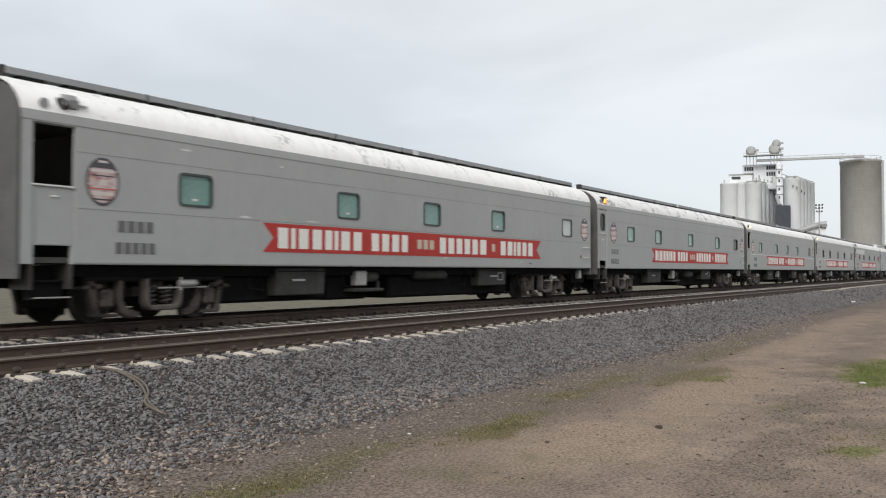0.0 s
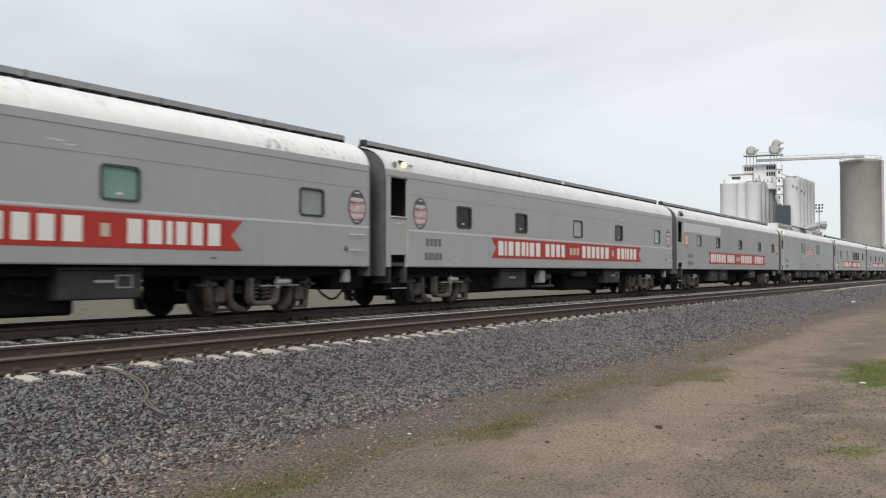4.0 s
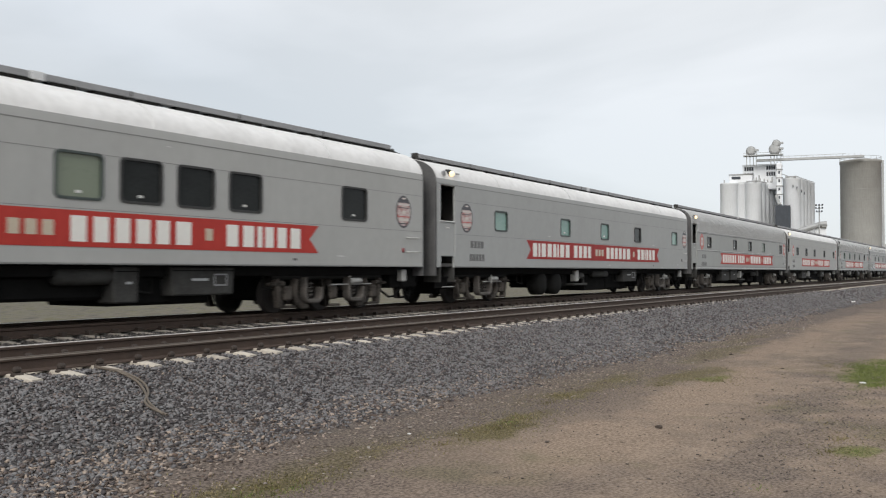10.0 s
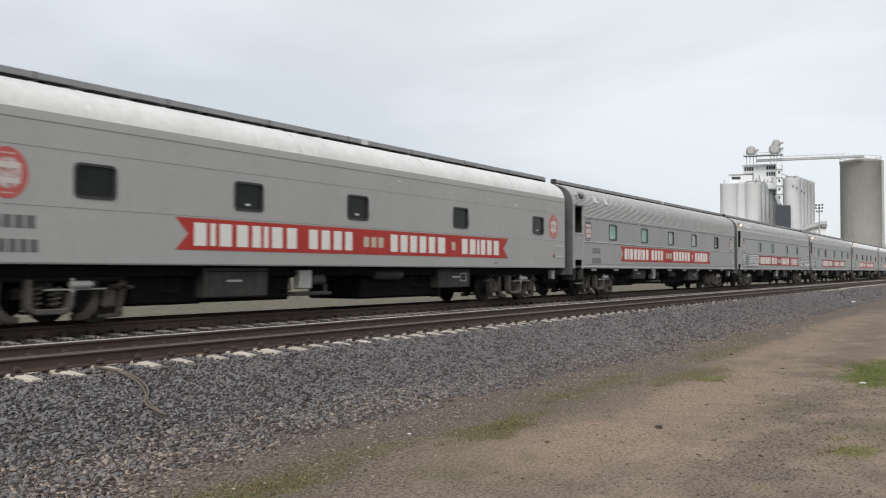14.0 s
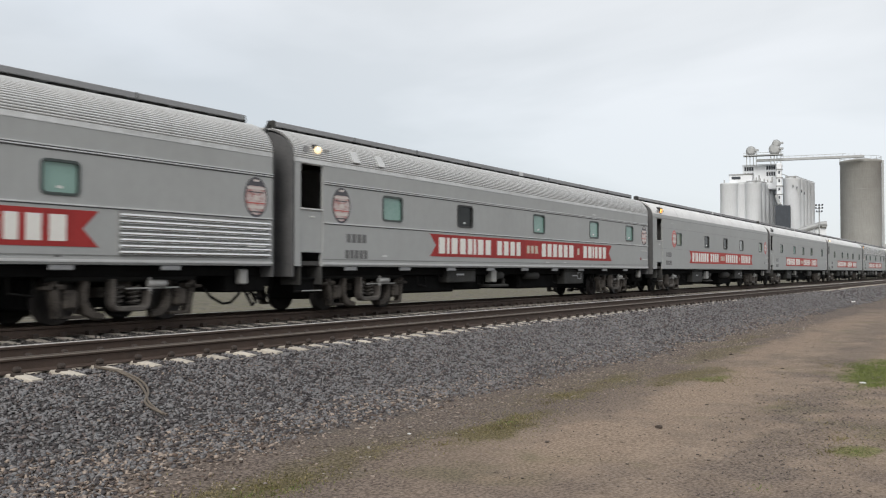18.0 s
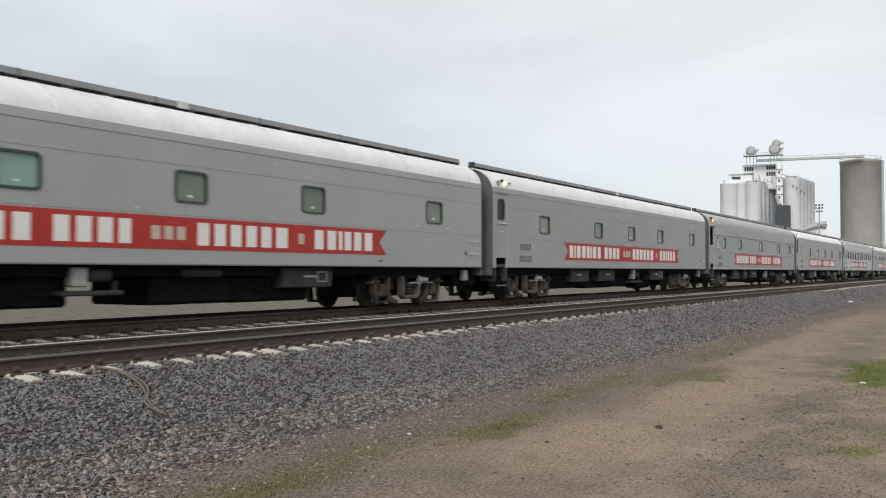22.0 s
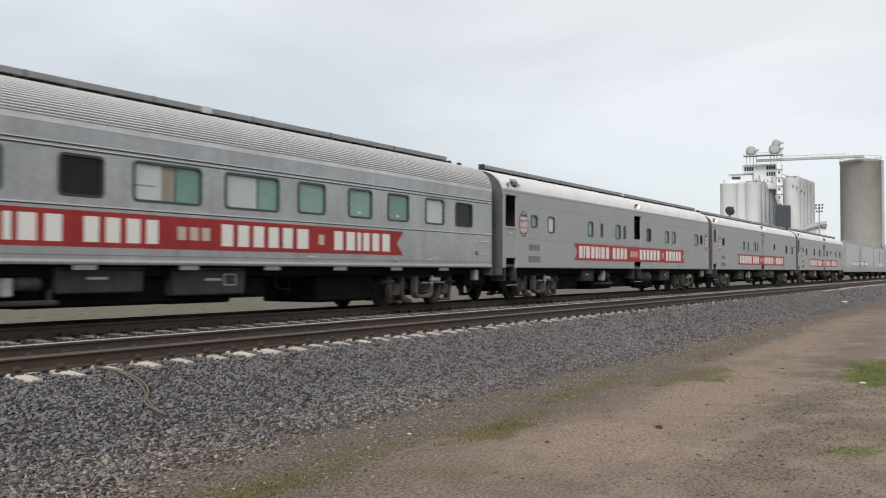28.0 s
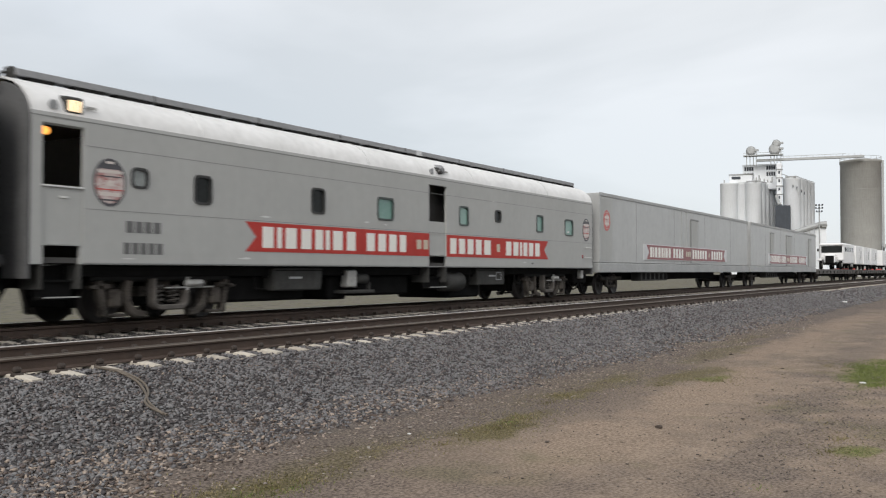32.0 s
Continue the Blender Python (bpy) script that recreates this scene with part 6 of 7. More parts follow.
# ---- the baggage car ----
def baggage_car(index):
    doors = ((7.9, 10.15), (15.1, 17.25))
    holes = [(0.36, 1.02, 1.37, 3.5), (0.40, 0.98, SILL, 1.36)]
    car = base_car(index, "silver baggage car with roof housing and double doors", BAGGAGE, holes)
    dutch_door(car, "closed", BAGGAGE, 0.36, 1.02)
    steps(car, 0.42, 0.96)
    number_bars(car, 2.3)
    marker_lamp(car, 0.95, state="on")
    grab_irons(car, CAR_L - 0.5)
    strip(car, EAVE + 0.01, 0.03, SEAM, name="eave_strip")
    strip(car, 3.06, 0.010, SEAM, x0=1.1, proud=0.003)
    strip(car, 2.04, 0.010, SEAM, x0=1.1, proud=0.003)
    for a, b in doors:
        m = (a + b) / 2
        part("door_frame", add_box(bmesh.new(), a - 0.06, b + 0.06, -1.512, -1.49, 1.26, 3.52, 0.004), SEAM, car)
        for x0, x1, k in ((a, m - 0.01, 0), (m + 0.01, b, 1)):
            d = part("double_door", add_box(bmesh.new(), x0, x1, -1.53, -1.50, 1.30, 3.48, 0.01), BAGGAGE, car, "grey baggage door leaf with a window")
            cx = (x0 + x1) / 2
            f = part("door_window", ring(0.62, 0.86, 0.05, 0.12, 0.015, RUBBER), parent=d, m=pose(cx, -1.53, 2.88))
            part("pane", plate(rounded(0.56, 0.8, 0.08), 0.006, PANES["d"], "bagpane"), parent=f, m=pose(0, 0.001, 0))
            part("number_bar", box(0.42, 0.004, 0.14, NUMBER, 0.0), parent=d, m=pose(cx, -1.532, 1.45))
            for z in (1.6, 2.5, 3.3):
                hx = x0 - 0.02 if k == 0 else x1 + 0.02
                part("hinge", box(0.18, 0.05, 0.05, BRIGHT, 0.01), parent=d, m=pose(hx, -1.53, z))
    # painted show sign: a ball between two slanted strips
    sx, sz = 12.55, 2.55
    for k in (-1, 1):
        pts = [(k * 0.28, -0.25), (k * 1.7, -0.40), (k * 1.74, 0.18), (k * 1.0, 0.46), (k * 0.28, 0.55)]
        s = part("sign_strip", plate(pts if k > 0 else pts[::-1], 0.004, EM_PINK, ("signstrip", k)), parent=car, m=pose(sx, -1.503, sz), label="faded red script sign strip")
        for i in range(7):
            part("bar", box(0.10, 0.004, 0.22 - 0.012 * i, EM_CREAM if i % 2 else EM_PALE, 0.0), parent=s, m=pose(k * (0.44 + 0.19 * i), -0.006, -0.20 - 0.022 * i))
            part("bar", box(0.08, 0.004, 0.24 - 0.02 * i, EM_RED if i % 2 else EM_PALE, 0.0), parent=s, m=pose(k * (0.42 + 0.19 * i), -0.006, 0.22 - 0.055 * i))
        for x, z, w in ((0.75, 0.07, 0.9), (1.3, 0.0, 0.8)):
            part("bar", box(w, 0.004, 0.03, EM_CREAM, 0.0), parent=s, m=pose(k * x, -0.008, z, 0, k * 6, 0))
    ball = [(0.36 * math.cos(a), 0.46 * math.sin(a)) for a in [2 * math.pi * i / 28 for i in range(28)]]
    bl = part("sign_ball", plate(ball, 0.006, EM_MOTTLE, "signball"), parent=car, m=pose(sx, -1.506, sz), label="faded mottled globe of the sign")
    for z, mat in ((-0.32, EM_RED), (-0.14, EM_PINK), (0.06, EM_PALE), (0.22, EM_PINK)):
        part("bar", box(0.46, 0.004, 0.07, mat, 0.0), parent=bl, m=pose(0, -0.008, z))
    # roof housing with louvres and sooty plates
    lid = bmesh.new()
    add_box(lid, 1.9, 7.5, -0.92, 0.92, 4.05, 4.70, 0.03)
    add_box(lid, 16.9, 22.7, -0.92, 0.92, 4.05, 4.70, 0.03)
    add_box(lid, 7.5, 16.9, -0.82, 0.82, 4.1, 4.69, 0.02)
    hs = part("roof_housing", lid, FLUTE, car, "long grey fan housing along the roof")
    soot = soot_material()
    for a, b, mat in ((7.75, 10.2, BOXPAINT), (10.21, 14.35, soot), (14.36, 16.7, BOXPAINT)):
        p = [(-1.06, 4.10), (-0.86, 4.69), (-0.83, 4.69), (-1.0, 4.10)]
        part("cover_plate", prism(p, b - a, mat, "cover_plate"), parent=hs, m=pose(a, 0, 0), label="soot-stained cover plate" if mat is soot else "pale cover plate")
    part("top_lip", add_box(bmesh.new(), 1.9, 22.7, -0.94, -0.80, 4.69, 4.72, 0.006), SEAM, hs)
    for x, w in [(2.58 + 1.44 * i, 1.15) for i in range(4)] + [(17.6 + 1.42 * i, 1.1) for i in range(4)]:
        v = part("louvre", box(w, 0.02, 0.36, INTERIOR, 0.0), parent=hs, m=pose(x, -0.925, 4.24), label="dark louvred vent")
        for i in range(5):
            part("slat", box(w, 0.05, 0.028, FLUTE, 0.0), parent=v, m=pose(0, -0.02, 0.02 + 0.075 * i))
    part("roof_hatch", tube([(14.2, -1.30, 3.86), (14.2, -1.36, 3.92), (15.0, -1.36, 3.92), (15.0, -1.30, 3.86)], 0.02, BRIGHT), parent=car)
    for x in (3.5, CAR_L - 3.5):
        build_truck(car, x, True, index)
    under_gear(car, index)
    return car


baggage_car(5)


def satellite_dish(car, x):
    """Dish on a post on the roof of one sleeping car."""
    d = part("dish", lathe([(0.02, 0.0), (0.17, 0.03), (0.27, 0.09), (0.33, 0.16), (0.32, 0.17), (0.25, 0.11), (0.16, 0.05), (0.02, 0.02)], UNDERBOX, 24, "x"), parent=car, m=pose(x, 0.1, 4.98, 0, -24, -10), label="dark grey satellite dish on a short post")
    part("post", tube([(0.0, 0, -0.02), (-0.05, 0, -0.35), (-0.05, 0, -0.75)], 0.045, UNDERBOX), parent=d)
    part("feed_arm", tube([(0.06, 0, -0.28), (0.50, 0, -0.16), (0.72, 0, 0.04)], 0.02, UNDERBOX), parent=d)
    part("feed_horn", lathe([(0.03, 0), (0.05, 0.03), (0.05, 0.12), (0.03, 0.14)], UNDERBOX, 10, "x"), parent=d, m=pose(0.66, 0, 0.05))


satellite_dish([c for c, i in MOVING if i == 20][0], 10.25)


# ---- box cars, flat cars and what they carry ----
def freight_trucks(car, xs, index):
    for x in xs:
        bm = bmesh.new()
        for s in (-1, 1):
            y0, y1 = sorted((s * 0.93, s * 1.05))
            add_box(bm, -1.2, 1.2, y0, y1, 0.62, 0.78, 0.03)
            add_box(bm, -0.5, 0.5, y0, y1, 0.3, 0.42, 0.03)
            for q in (-0.55, 0.55):
                add_box(bm, q - 0.08, q + 0.08, y0, y1, 0.34, 0.7, 0.02)
        add_box(bm, -0.2, 0.2, -1.0, 1.0, 0.5, 0.8, 0.02)
        tr = part("truck", bm, TRUCK, car, "cast-steel freight truck")
        tr.matrix_basis = pose(x, 0, RAIL_Z)
        for a in (-0.88, 0.88):
            ws = part("wheelset", wheel_mesh(), parent=tr, m=pose(a, 0, 0.457))
            WHEELSETS.append((ws, index, x + a, a))


def box_car(offset, length, doors, label, joint=None, first_panel=False):
    index = 22 + offset / PITCH
    car = new("box_car")
    tagged(car, label, "box car", "cars of the passing train")
    MOVING.append((car, index))
    part("body", add_box(bmesh.new(), 0, length, -1.5, 1.5, 1.27, 4.18, 0.03), BOXPAINT, car, "pale grey sheet-steel body")
    part("side_sill", add_box(bmesh.new(), -0.1, length + 0.1, -1.53, 1.53, 0.86, 1.26, 0.02), STEELGREY, car)
    part("top_rail", add_box(bmesh.new(), 0, length, -1.53, -1.49, 4.06, 4.2, 0.01), STEELGREY, car)
    for x in [0.06, length - 0.06] + ([joint, joint + 0.9] if joint else []):
        part("corner_post", box(0.12, 0.05, 2.75, STEELGREY, 0.01), parent=car, m=pose(x, -1.51, 1.3))
    for x0, x1 in doors:
        d = part("door", add_box(bmesh.new(), x0, x1, -1.53, -1.50, 1.36, 3.66, 0.012), SILVER_W, car, "plain side door with a dark frame")
        part("door_jamb", box(0.09, 0.05, 2.32, SEAM, 0.01), parent=d, m=pose(x0, -1.52, 1.36))
        part("door_head", box(x1 - x0, 0.06, 0.08, SEAM, 0.01), parent=d, m=pose((x0 + x1) / 2, -1.52, 3.64))
    for x in np.linspace(4.5, length - 4.5, 4):
        part("panel_seam", box(0.02, 0.006, 2.7, SEAM, 0.0), parent=car, m=pose(float(x), -1.502, 1.32))
    part("banner_board", add_box(bmesh.new(), 5.4, 20.4, -1.534, -1.50, 1.45, 2.19, 0.002), BOARD, car, "pale board behind the banner")
    banner(car, 5.8, 20.0, RED_M, y=-1.536, z0=1.48, z1=2.16)
    if first_panel:
        part("end_panel", add_box(bmesh.new(), 0.12, 1.45, -1.516, -1.50, 1.36, 4.02, 0.004), SILVER_W, car, "paler panel at the end of the body")
        emblem(car, 0.8, "red", z=3.05, y=-1.518)
    part("underframe", add_box(bmesh.new(), 5.0, length - 5.0, -0.6, 0.6, 0.5, 0.88, 0.03), UNDER, car)
    bx = part("equipment_box", box(3.9, 0.5, 0.42, UNDERBOX, 0.02), parent=car, m=pose(7.5, -1.1, 0.46))
    for i in range(6):
        part("louvre", box(0.4, 0.02, 0.28, UNDER, 0.0), parent=bx, m=pose(-1.6 + 0.64 * i, -0.255, 0.07))
    for x, s in ((0, -1), (length, 1)):
        part("coupler", add_box(bmesh.new(), min(x, x + 0.4 * s), max(x, x + 0.4 * s), -0.16, 0.16, 0.66, 0.95, 0.03), UNDER, car)
    freight_trucks(car, (2.6, length - 2.6), index)
    return car


box_car(0.0, 25.95, ((13.0, 14.4),), "pale grey box car with a red banner", joint=11.4, first_panel=True)
box_car(26.7, 24.9, ((6.1, 7.3), (11.8, 14.0), (21.3, 22.6)), "pale grey box car with three side doors")


def flat_car(offset, length=26.9):
    index = 22 + offset / PITCH
    car = new("flat_car")
    tagged(car, "grey steel flat car of the circus train", "flat car", "cars of the passing train")
    MOVING.append((car, index))
    part("deck", add_box(bmesh.new(), 0, length, -1.45, 1.45, 1.0, 1.12, 0.02), HANGER, car, "grey planked deck")
    part("side_sill", add_box(bmesh.new(), 0.3, length - 0.3, -1.47, -1.35, 0.66, 1.0, 0.02), HANGER, car)
    part("centre_sill", add_box(bmesh.new(), 1.5, length - 1.5, -0.35, 0.35, 0.45, 1.0, 0.02), UNDER, car)
    for x, s in ((0, -1), (length, 1)):
        part("coupler", add_box(bmesh.new(), min(x, x + 0.4 * s), max(x, x + 0.4 * s), -0.16, 0.16, 0.66, 0.95, 0.03), UNDER, car)
    for x in np.linspace(1.2, length - 1.2, 12):
        part("stake_pocket", box(0.14, 0.06, 0.26, UNDER, 0.01), parent=car, m=pose(float(x), -1.49, 0.72))
    if offset > 60:
        part("ramp_plate", add_box(bmesh.new(), 0.1, 0.2, -1.2, 1.2, 1.12, 1.28, 0.01), EM_RED, car, "red bridge plate")
    freight_trucks(car, (2.6, length - 2.6), index)
    return car


for off in (52.3, 80.0, 107.7):
    flat_car(off)


def old_truck(offset):
    """White vehicle with a dark windscreen and separate front wings, chained on a flat car."""
    index = 22 + offset / PITCH
    v = new("show_truck")
    tagged(v, "white old-style show truck with a dark windscreen", "truck")
    MOVING.append((v, index))
    part("cab", add_box(bmesh.new(), 1.6, 10.2, -1.2, 1.2, 1.75, 4.0, 0.12), TRUCKWHITE, v, "white boxy cab and body")
    part("roof_visor", add_box(bmesh.new(), 1.35, 2.0, -1.25, 1.25, 3.75, 3.92, 0.05), TRUCKWHITE, v)
    part("windscreen", add_box(bmesh.new(), 1.55, 1.62, -1.05, 1.05, 2.95, 3.66, 0.02), PANES["d"], v, "dark windscreen")
    part("bonnet", add_box(bmesh.new(), 0.2, 1.7, -0.55, 0.55, 1.85, 2.75, 0.1), TRUCKWHITE, v)
    part("grille", add_box(bmesh.new(), 0.12, 0.22, -0.42, 0.42, 1.8, 2.6, 0.03), UNDER, v, "dark radiator grille")
    part("chassis", add_box(bmesh.new(), 0.3, 10.0, -0.7, 0.7, 1.62, 1.82, 0.03), UNDER, v)
    for y in (-1.0, 1.0):
        part("wing", add_box(bmesh.new(), 0.3, 1.5, y - 0.28, y + 0.28, 2.05, 2.3, 0.1), TRUCKWHITE, v)
        part("headlamp", lathe([(0.05, 0.12), (0.13, 0.02), (0.14, 0.0), (0.12, -0.02)], BRIGHT, 14, "x"), parent=v, m=pose(0.25, y * 0.7, 2.35))
        part("mirror", box(0.06, 0.16, 0.3, UNDER, 0.02), parent=v, m=pose(1.7, y * 1.4, 3.1))
    for x in (0.95, 7.9, 9.0):
        for y in (-1.0, 1.0):
            w = part("wheel", lathe([(0.2, -0.12), (0.44, -0.13), (0.5, -0.08), (0.5, 0.08), (0.44, 0.13), (0.2, 0.12)], UNDER, 20, "y"), parent=v, m=pose(x, y, 1.62), label="black tyre on a pale hub")
            part("hub", lathe([(0.05, -0.15), (0.2, -0.14), (0.22, -0.1)], BRIGHT, 14, "y"), parent=w)
    for i in range(4):
        part("side_window", box(1.2, 0.02, 0.5, PANES["d"], 0.01), parent=v, m=pose(3.2 + 1.75 * i, -1.205, 3.1))
    return v


old_truck(69.4)


def show_wagon(offset, length):
    index = 22 + offset / PITCH
    v = new("show_wagon")
    tagged(v, "white boxy show wagon chained on a flat car", "wagon", "wagons on the flat cars")
    MOVING.append((v, index))
    part("body", add_box(bmesh.new(), 0, length, -1.2, 1.2, 1.75, 3.95, 0.06), TRUCKWHITE, v, "white box body")
    part("door_seam", add_box(bmesh.new(), length * 0.45, length * 0.45 + 0.08, -1.21, -1.195, 1.8, 3.85), SEAM, v)
    part("emblem_mark", plate([(-0.35, -0.5), (0.1, -0.5), (0.35, 0.5), (-0.1, 0.5)], 0.004, SEAM, "wagonmark"), parent=v, m=pose(length * 0.7, -1.205, 2.9), label="grey painted mark")
    part("chassis", add_box(bmesh.new(), 0.2, length - 0.2, -0.7, 0.7, 1.6, 1.8, 0.03), UNDER, v)
    for x in (1.1, length - 1.1):
        for y in (-0.95, 0.95):
            part("wheel", lathe([(0.2, -0.12), (0.44, -0.13), (0.5, -0.08), (0.5, 0.08), (0.44, 0.13), (0.2, 0.12)], UNDER, 20, "y"), parent=v, m=pose(x, y, 1.62))
    return v


for off, ln in ((81.0, 6.0), (87.8, 7.0), (95.6, 7.0), (109.0, 8.0), (118.0, 8.0)):
    show_wagon(off, ln)


# ---- the grain elevator and silo beyond the tracks ----
# assumed distance; places and sizes are fitted to the camera's view
FAR = 250.0
UNIT = FAR / 1610
AIM = math.atan((1420 - 784) / 1610)
REACH = FAR / math.cos(AIM)


def far_x(col, deep=0.0):
    """Sideways place along the elevator's front, from a pixel column, to fit the camera's view."""
    return (REACH + deep) * math.tan(math.atan((col - 784) / 1610) - AIM)


def far_z(row, deep=0.0):
    """Height over the elevator's base, from a pixel row of the camera's view."""
    return (481 - row) * UNIT * (1 + deep / REACH) + 0.9 + 0.72


def far_box(col0, col1, row0, row1, deep, thick, bevel=0.1):
    """A box in the elevator's own space: x to the side, y away, z up."""
    return add_box(bmesh.new(), far_x(col0, deep), far_x(col1, deep), deep, deep + thick, max(0.0, far_z(row1, deep)), far_z(row0, deep), bevel)


ELEV = new("grain_elevator")
tagged(ELEV, "white concrete grain elevator with headhouse and rooftop legs", "grain elevator")
HEAD = radians(TURN) - AIM
ELEV.matrix_basis = pose(REACH * math.cos(HEAD), REACH * math.sin(HEAD), -0.72, 0, 0, math.degrees(HEAD) - 90)


# bins across the front, and two rows that run away from the tracks
HIGH, HIGH_R = far_z(319), far_z(313.5, 3)
for row in (((1291.5, 0.0, 2.45, HIGH), (1313, 1.6, 1.7, HIGH), (1330, 2.6, 1.7, HIGH)),
            [(1335 + 7.2 * k, 0.2 + 2.9 * k, 2.25, HIGH) for k in range(6)],
            [(1403 + 6.2 * k, 3.0 + 4.0 * k, 2.4, HIGH_R) for k in range(5)]):
    for col, deep, r, high in row:
        part("grain_bin", lathe([(r, 0), (r, high - 0.5), (r + 0.06, high - 0.45), (r + 0.06, high)], WHITEWALL, 40), parent=ELEV, m=pose(far_x(col, deep + r), deep + r, 0), label="tall white concrete grain bin")
    if len(row) > 3:
        (c0, d0, r0, h0), (c1, d1, r1, h1) = row[0], row[-1]
        x0, x1 = far_x(c0, d0 + r0), far_x(c1, d1 + r1)
        slab = prism([(-0.3, 0.0), (2.6, 0.0), (2.6, 0.4), (-0.3, 0.4)], math.hypot(x1 - x0, d1 - d0) + 2 * r0, STEELGREY, "roof_slab")
        turn = math.degrees(math.atan2(d1 - d0, x1 - x0))
        part("roof_slab", slab, parent=ELEV, m=pose(x0, d0 + r0, h0 + 0.01, 0, 0, turn) @ pose(-r0, -1.4, 0), label="grey roof slab over the bins")
hh = part("headhouse", far_box(1316, 1385, 289, 333, 7, 7), WHITEWALL, ELEV, "white headhouse above the bins")
part("parapet", far_box(1315, 1386, 287.5, 290, 6.7, 7.6), WHITEWALL, hh)
for c0, c1, r0, r1 in ((1319, 1335, 292, 299), (1358, 1374, 291, 298), (1358, 1374, 302, 309), (1319, 1335, 303, 307)):
    w = part("window", far_box(c0, c1, r0, r1, 6.93, 0.2, 0.02), SLATE, hh, "dark gridded window")
    for k in range(1, 4):
        cc = c0 + (c1 - c0) * k / 4
        part("mullion", far_box(cc - 0.4, cc + 0.4, r0, r1, 6.85, 0.1, 0.0), WHITEWALL, w)
ph = part("penthouse", far_box(1292, 1333, 305, 320, 1.5, 5), WHITEWALL, ELEV, "low white roof house")
part("penthouse_roof", far_box(1291, 1334, 303.5, 305.5, 1.2, 5.6), STEELGREY, ph)
part("window", far_box(1296, 1312, 308.5, 313.5, 1.42, 0.2, 0.02), SLATE, ph, "dark window strip")
tw = part("leg_tower", far_box(1376, 1385, 287, 361, 0.8, 2.2), WHITEWALL, ELEV, "slim white leg tower")
for r in (297, 312, 327, 342):
    part("landing", far_box(1375, 1387, r, r + 1.2, 0.5, 2.8, 0.0), STEELGREY, tw)
    part("window", far_box(1379, 1382, r + 4, r + 9, 0.74, 0.1, 0.0), SLATE, tw)
part("loading_shed", far_box(1373, 1400, 363, 486, -3.5, 8, 0.05), SLATE, ELEV, "dark slate-blue steel loading shed")
part("spout", tube([(far_x(1375), 0, far_z(345)), (far_x(1381), -1, far_z(362))], 0.45, STEELGREY), parent=ELEV)
part("catwalk", far_box(1317, 1388, 270, 271.6, 1.5, 3.0, 0.0), STEELGREY, ELEV, "grey catwalk on the headhouse roof")
for c in (1323, 1329, 1335, 1340, 1366, 1372, 1377, 1384):
    part("stilt", far_box(c - 0.7, c + 0.7, 262, 290, 2.5, 0.25, 0.0), STEELGREY, ELEV)
part("catwalk_rail", far_box(1317, 1388, 266.3, 267, 1.5, 0.1, 0.0), STEELGREY, ELEV)
for c, r, rad in ((1331, 263, 1.35), (1373, 262, 1.6), (1376, 252, 1.15)):
    d = part("leg_head", lathe([(rad * 0.6, -0.8), (rad, -0.55), (rad, 0.55), (rad * 0.6, 0.8)], STEELGREY, 22, "y"), parent=ELEV, m=pose(far_x(c, 3), 3, far_z(r, 3)), label="round grey elevator leg head")
    part("motor", box(1.1, 0.7, 0.6, STEELGREY, 0.1), parent=d, m=pose(rad + 0.2, -0.5, -0.2))
part("conveyor_gallery", far_box(1340, 1532, 278.5, 282.5, 3.2, 1.2, 0.02), STEELGREY, ELEV, "long overhead grain conveyor")
part("gallery_rail", far_box(1385, 1500, 274.6, 275.4, 3.1, 0.08, 0.0), STEELGREY, ELEV)
for k in range(14):
    c = 1388 + 10.6 * k
    part("rail_post", far_box(c - 0.25, c + 0.25, 275, 279, 3.1, 0.08, 0.0), STEELGREY, ELEV)
part("roof_railing", tube([(far_x(1385), 2, far_z(305)), (far_x(1420), 9, far_z(316))], 0.12, STEELGREY), parent=ELEV)
for c, r in ((1283, 314), (1340, 311), (1347, 313), (1354, 314), (1360, 316), (1366, 318), (1345, 307), (1368, 311)):
    part("roof_vent", far_box(c - 1.2, c + 1.2, r, 321, 2.4, 0.6, 0.05), STEELGREY, ELEV)
for c, r in ((1405, 327), (1412, 330), (1420, 336), (1425, 340)):
    part("wall_hatch", far_box(c - 0.8, c + 0.8, r, r + 4, 2.5, 1.2, 0.0), SLATE, ELEV)

PIT = new("truck_dump_conveyor")
tagged(PIT, "inclined grain conveyor with a small white dump house", "conveyor")
PIT.matrix_basis = ELEV.matrix_basis @ pose(0, -3, 0)
part("incline", tube([(far_x(1400), 0, far_z(415)), (far_x(1452), 0, far_z(399)), (far_x(1464), 0, far_z(398))], 0.75, STEELGREY, sides=8), parent=PIT, label="grey inclined conveyor casing")
part("dump_house", far_box(1443, 1463, 402, 486, 0.5, 4, 0.05), WHITEWALL, PIT, "small white dump house")
part("hopper", far_box(1455, 1464, 396, 404, -0.5, 3, 0.1), STEELGREY, PIT)
for c in (1420, 1434):
    part("support_leg", far_box(c - 0.6, c + 0.6, 406, 486, 0, 0.2, 0.0), STEELGREY, PIT)

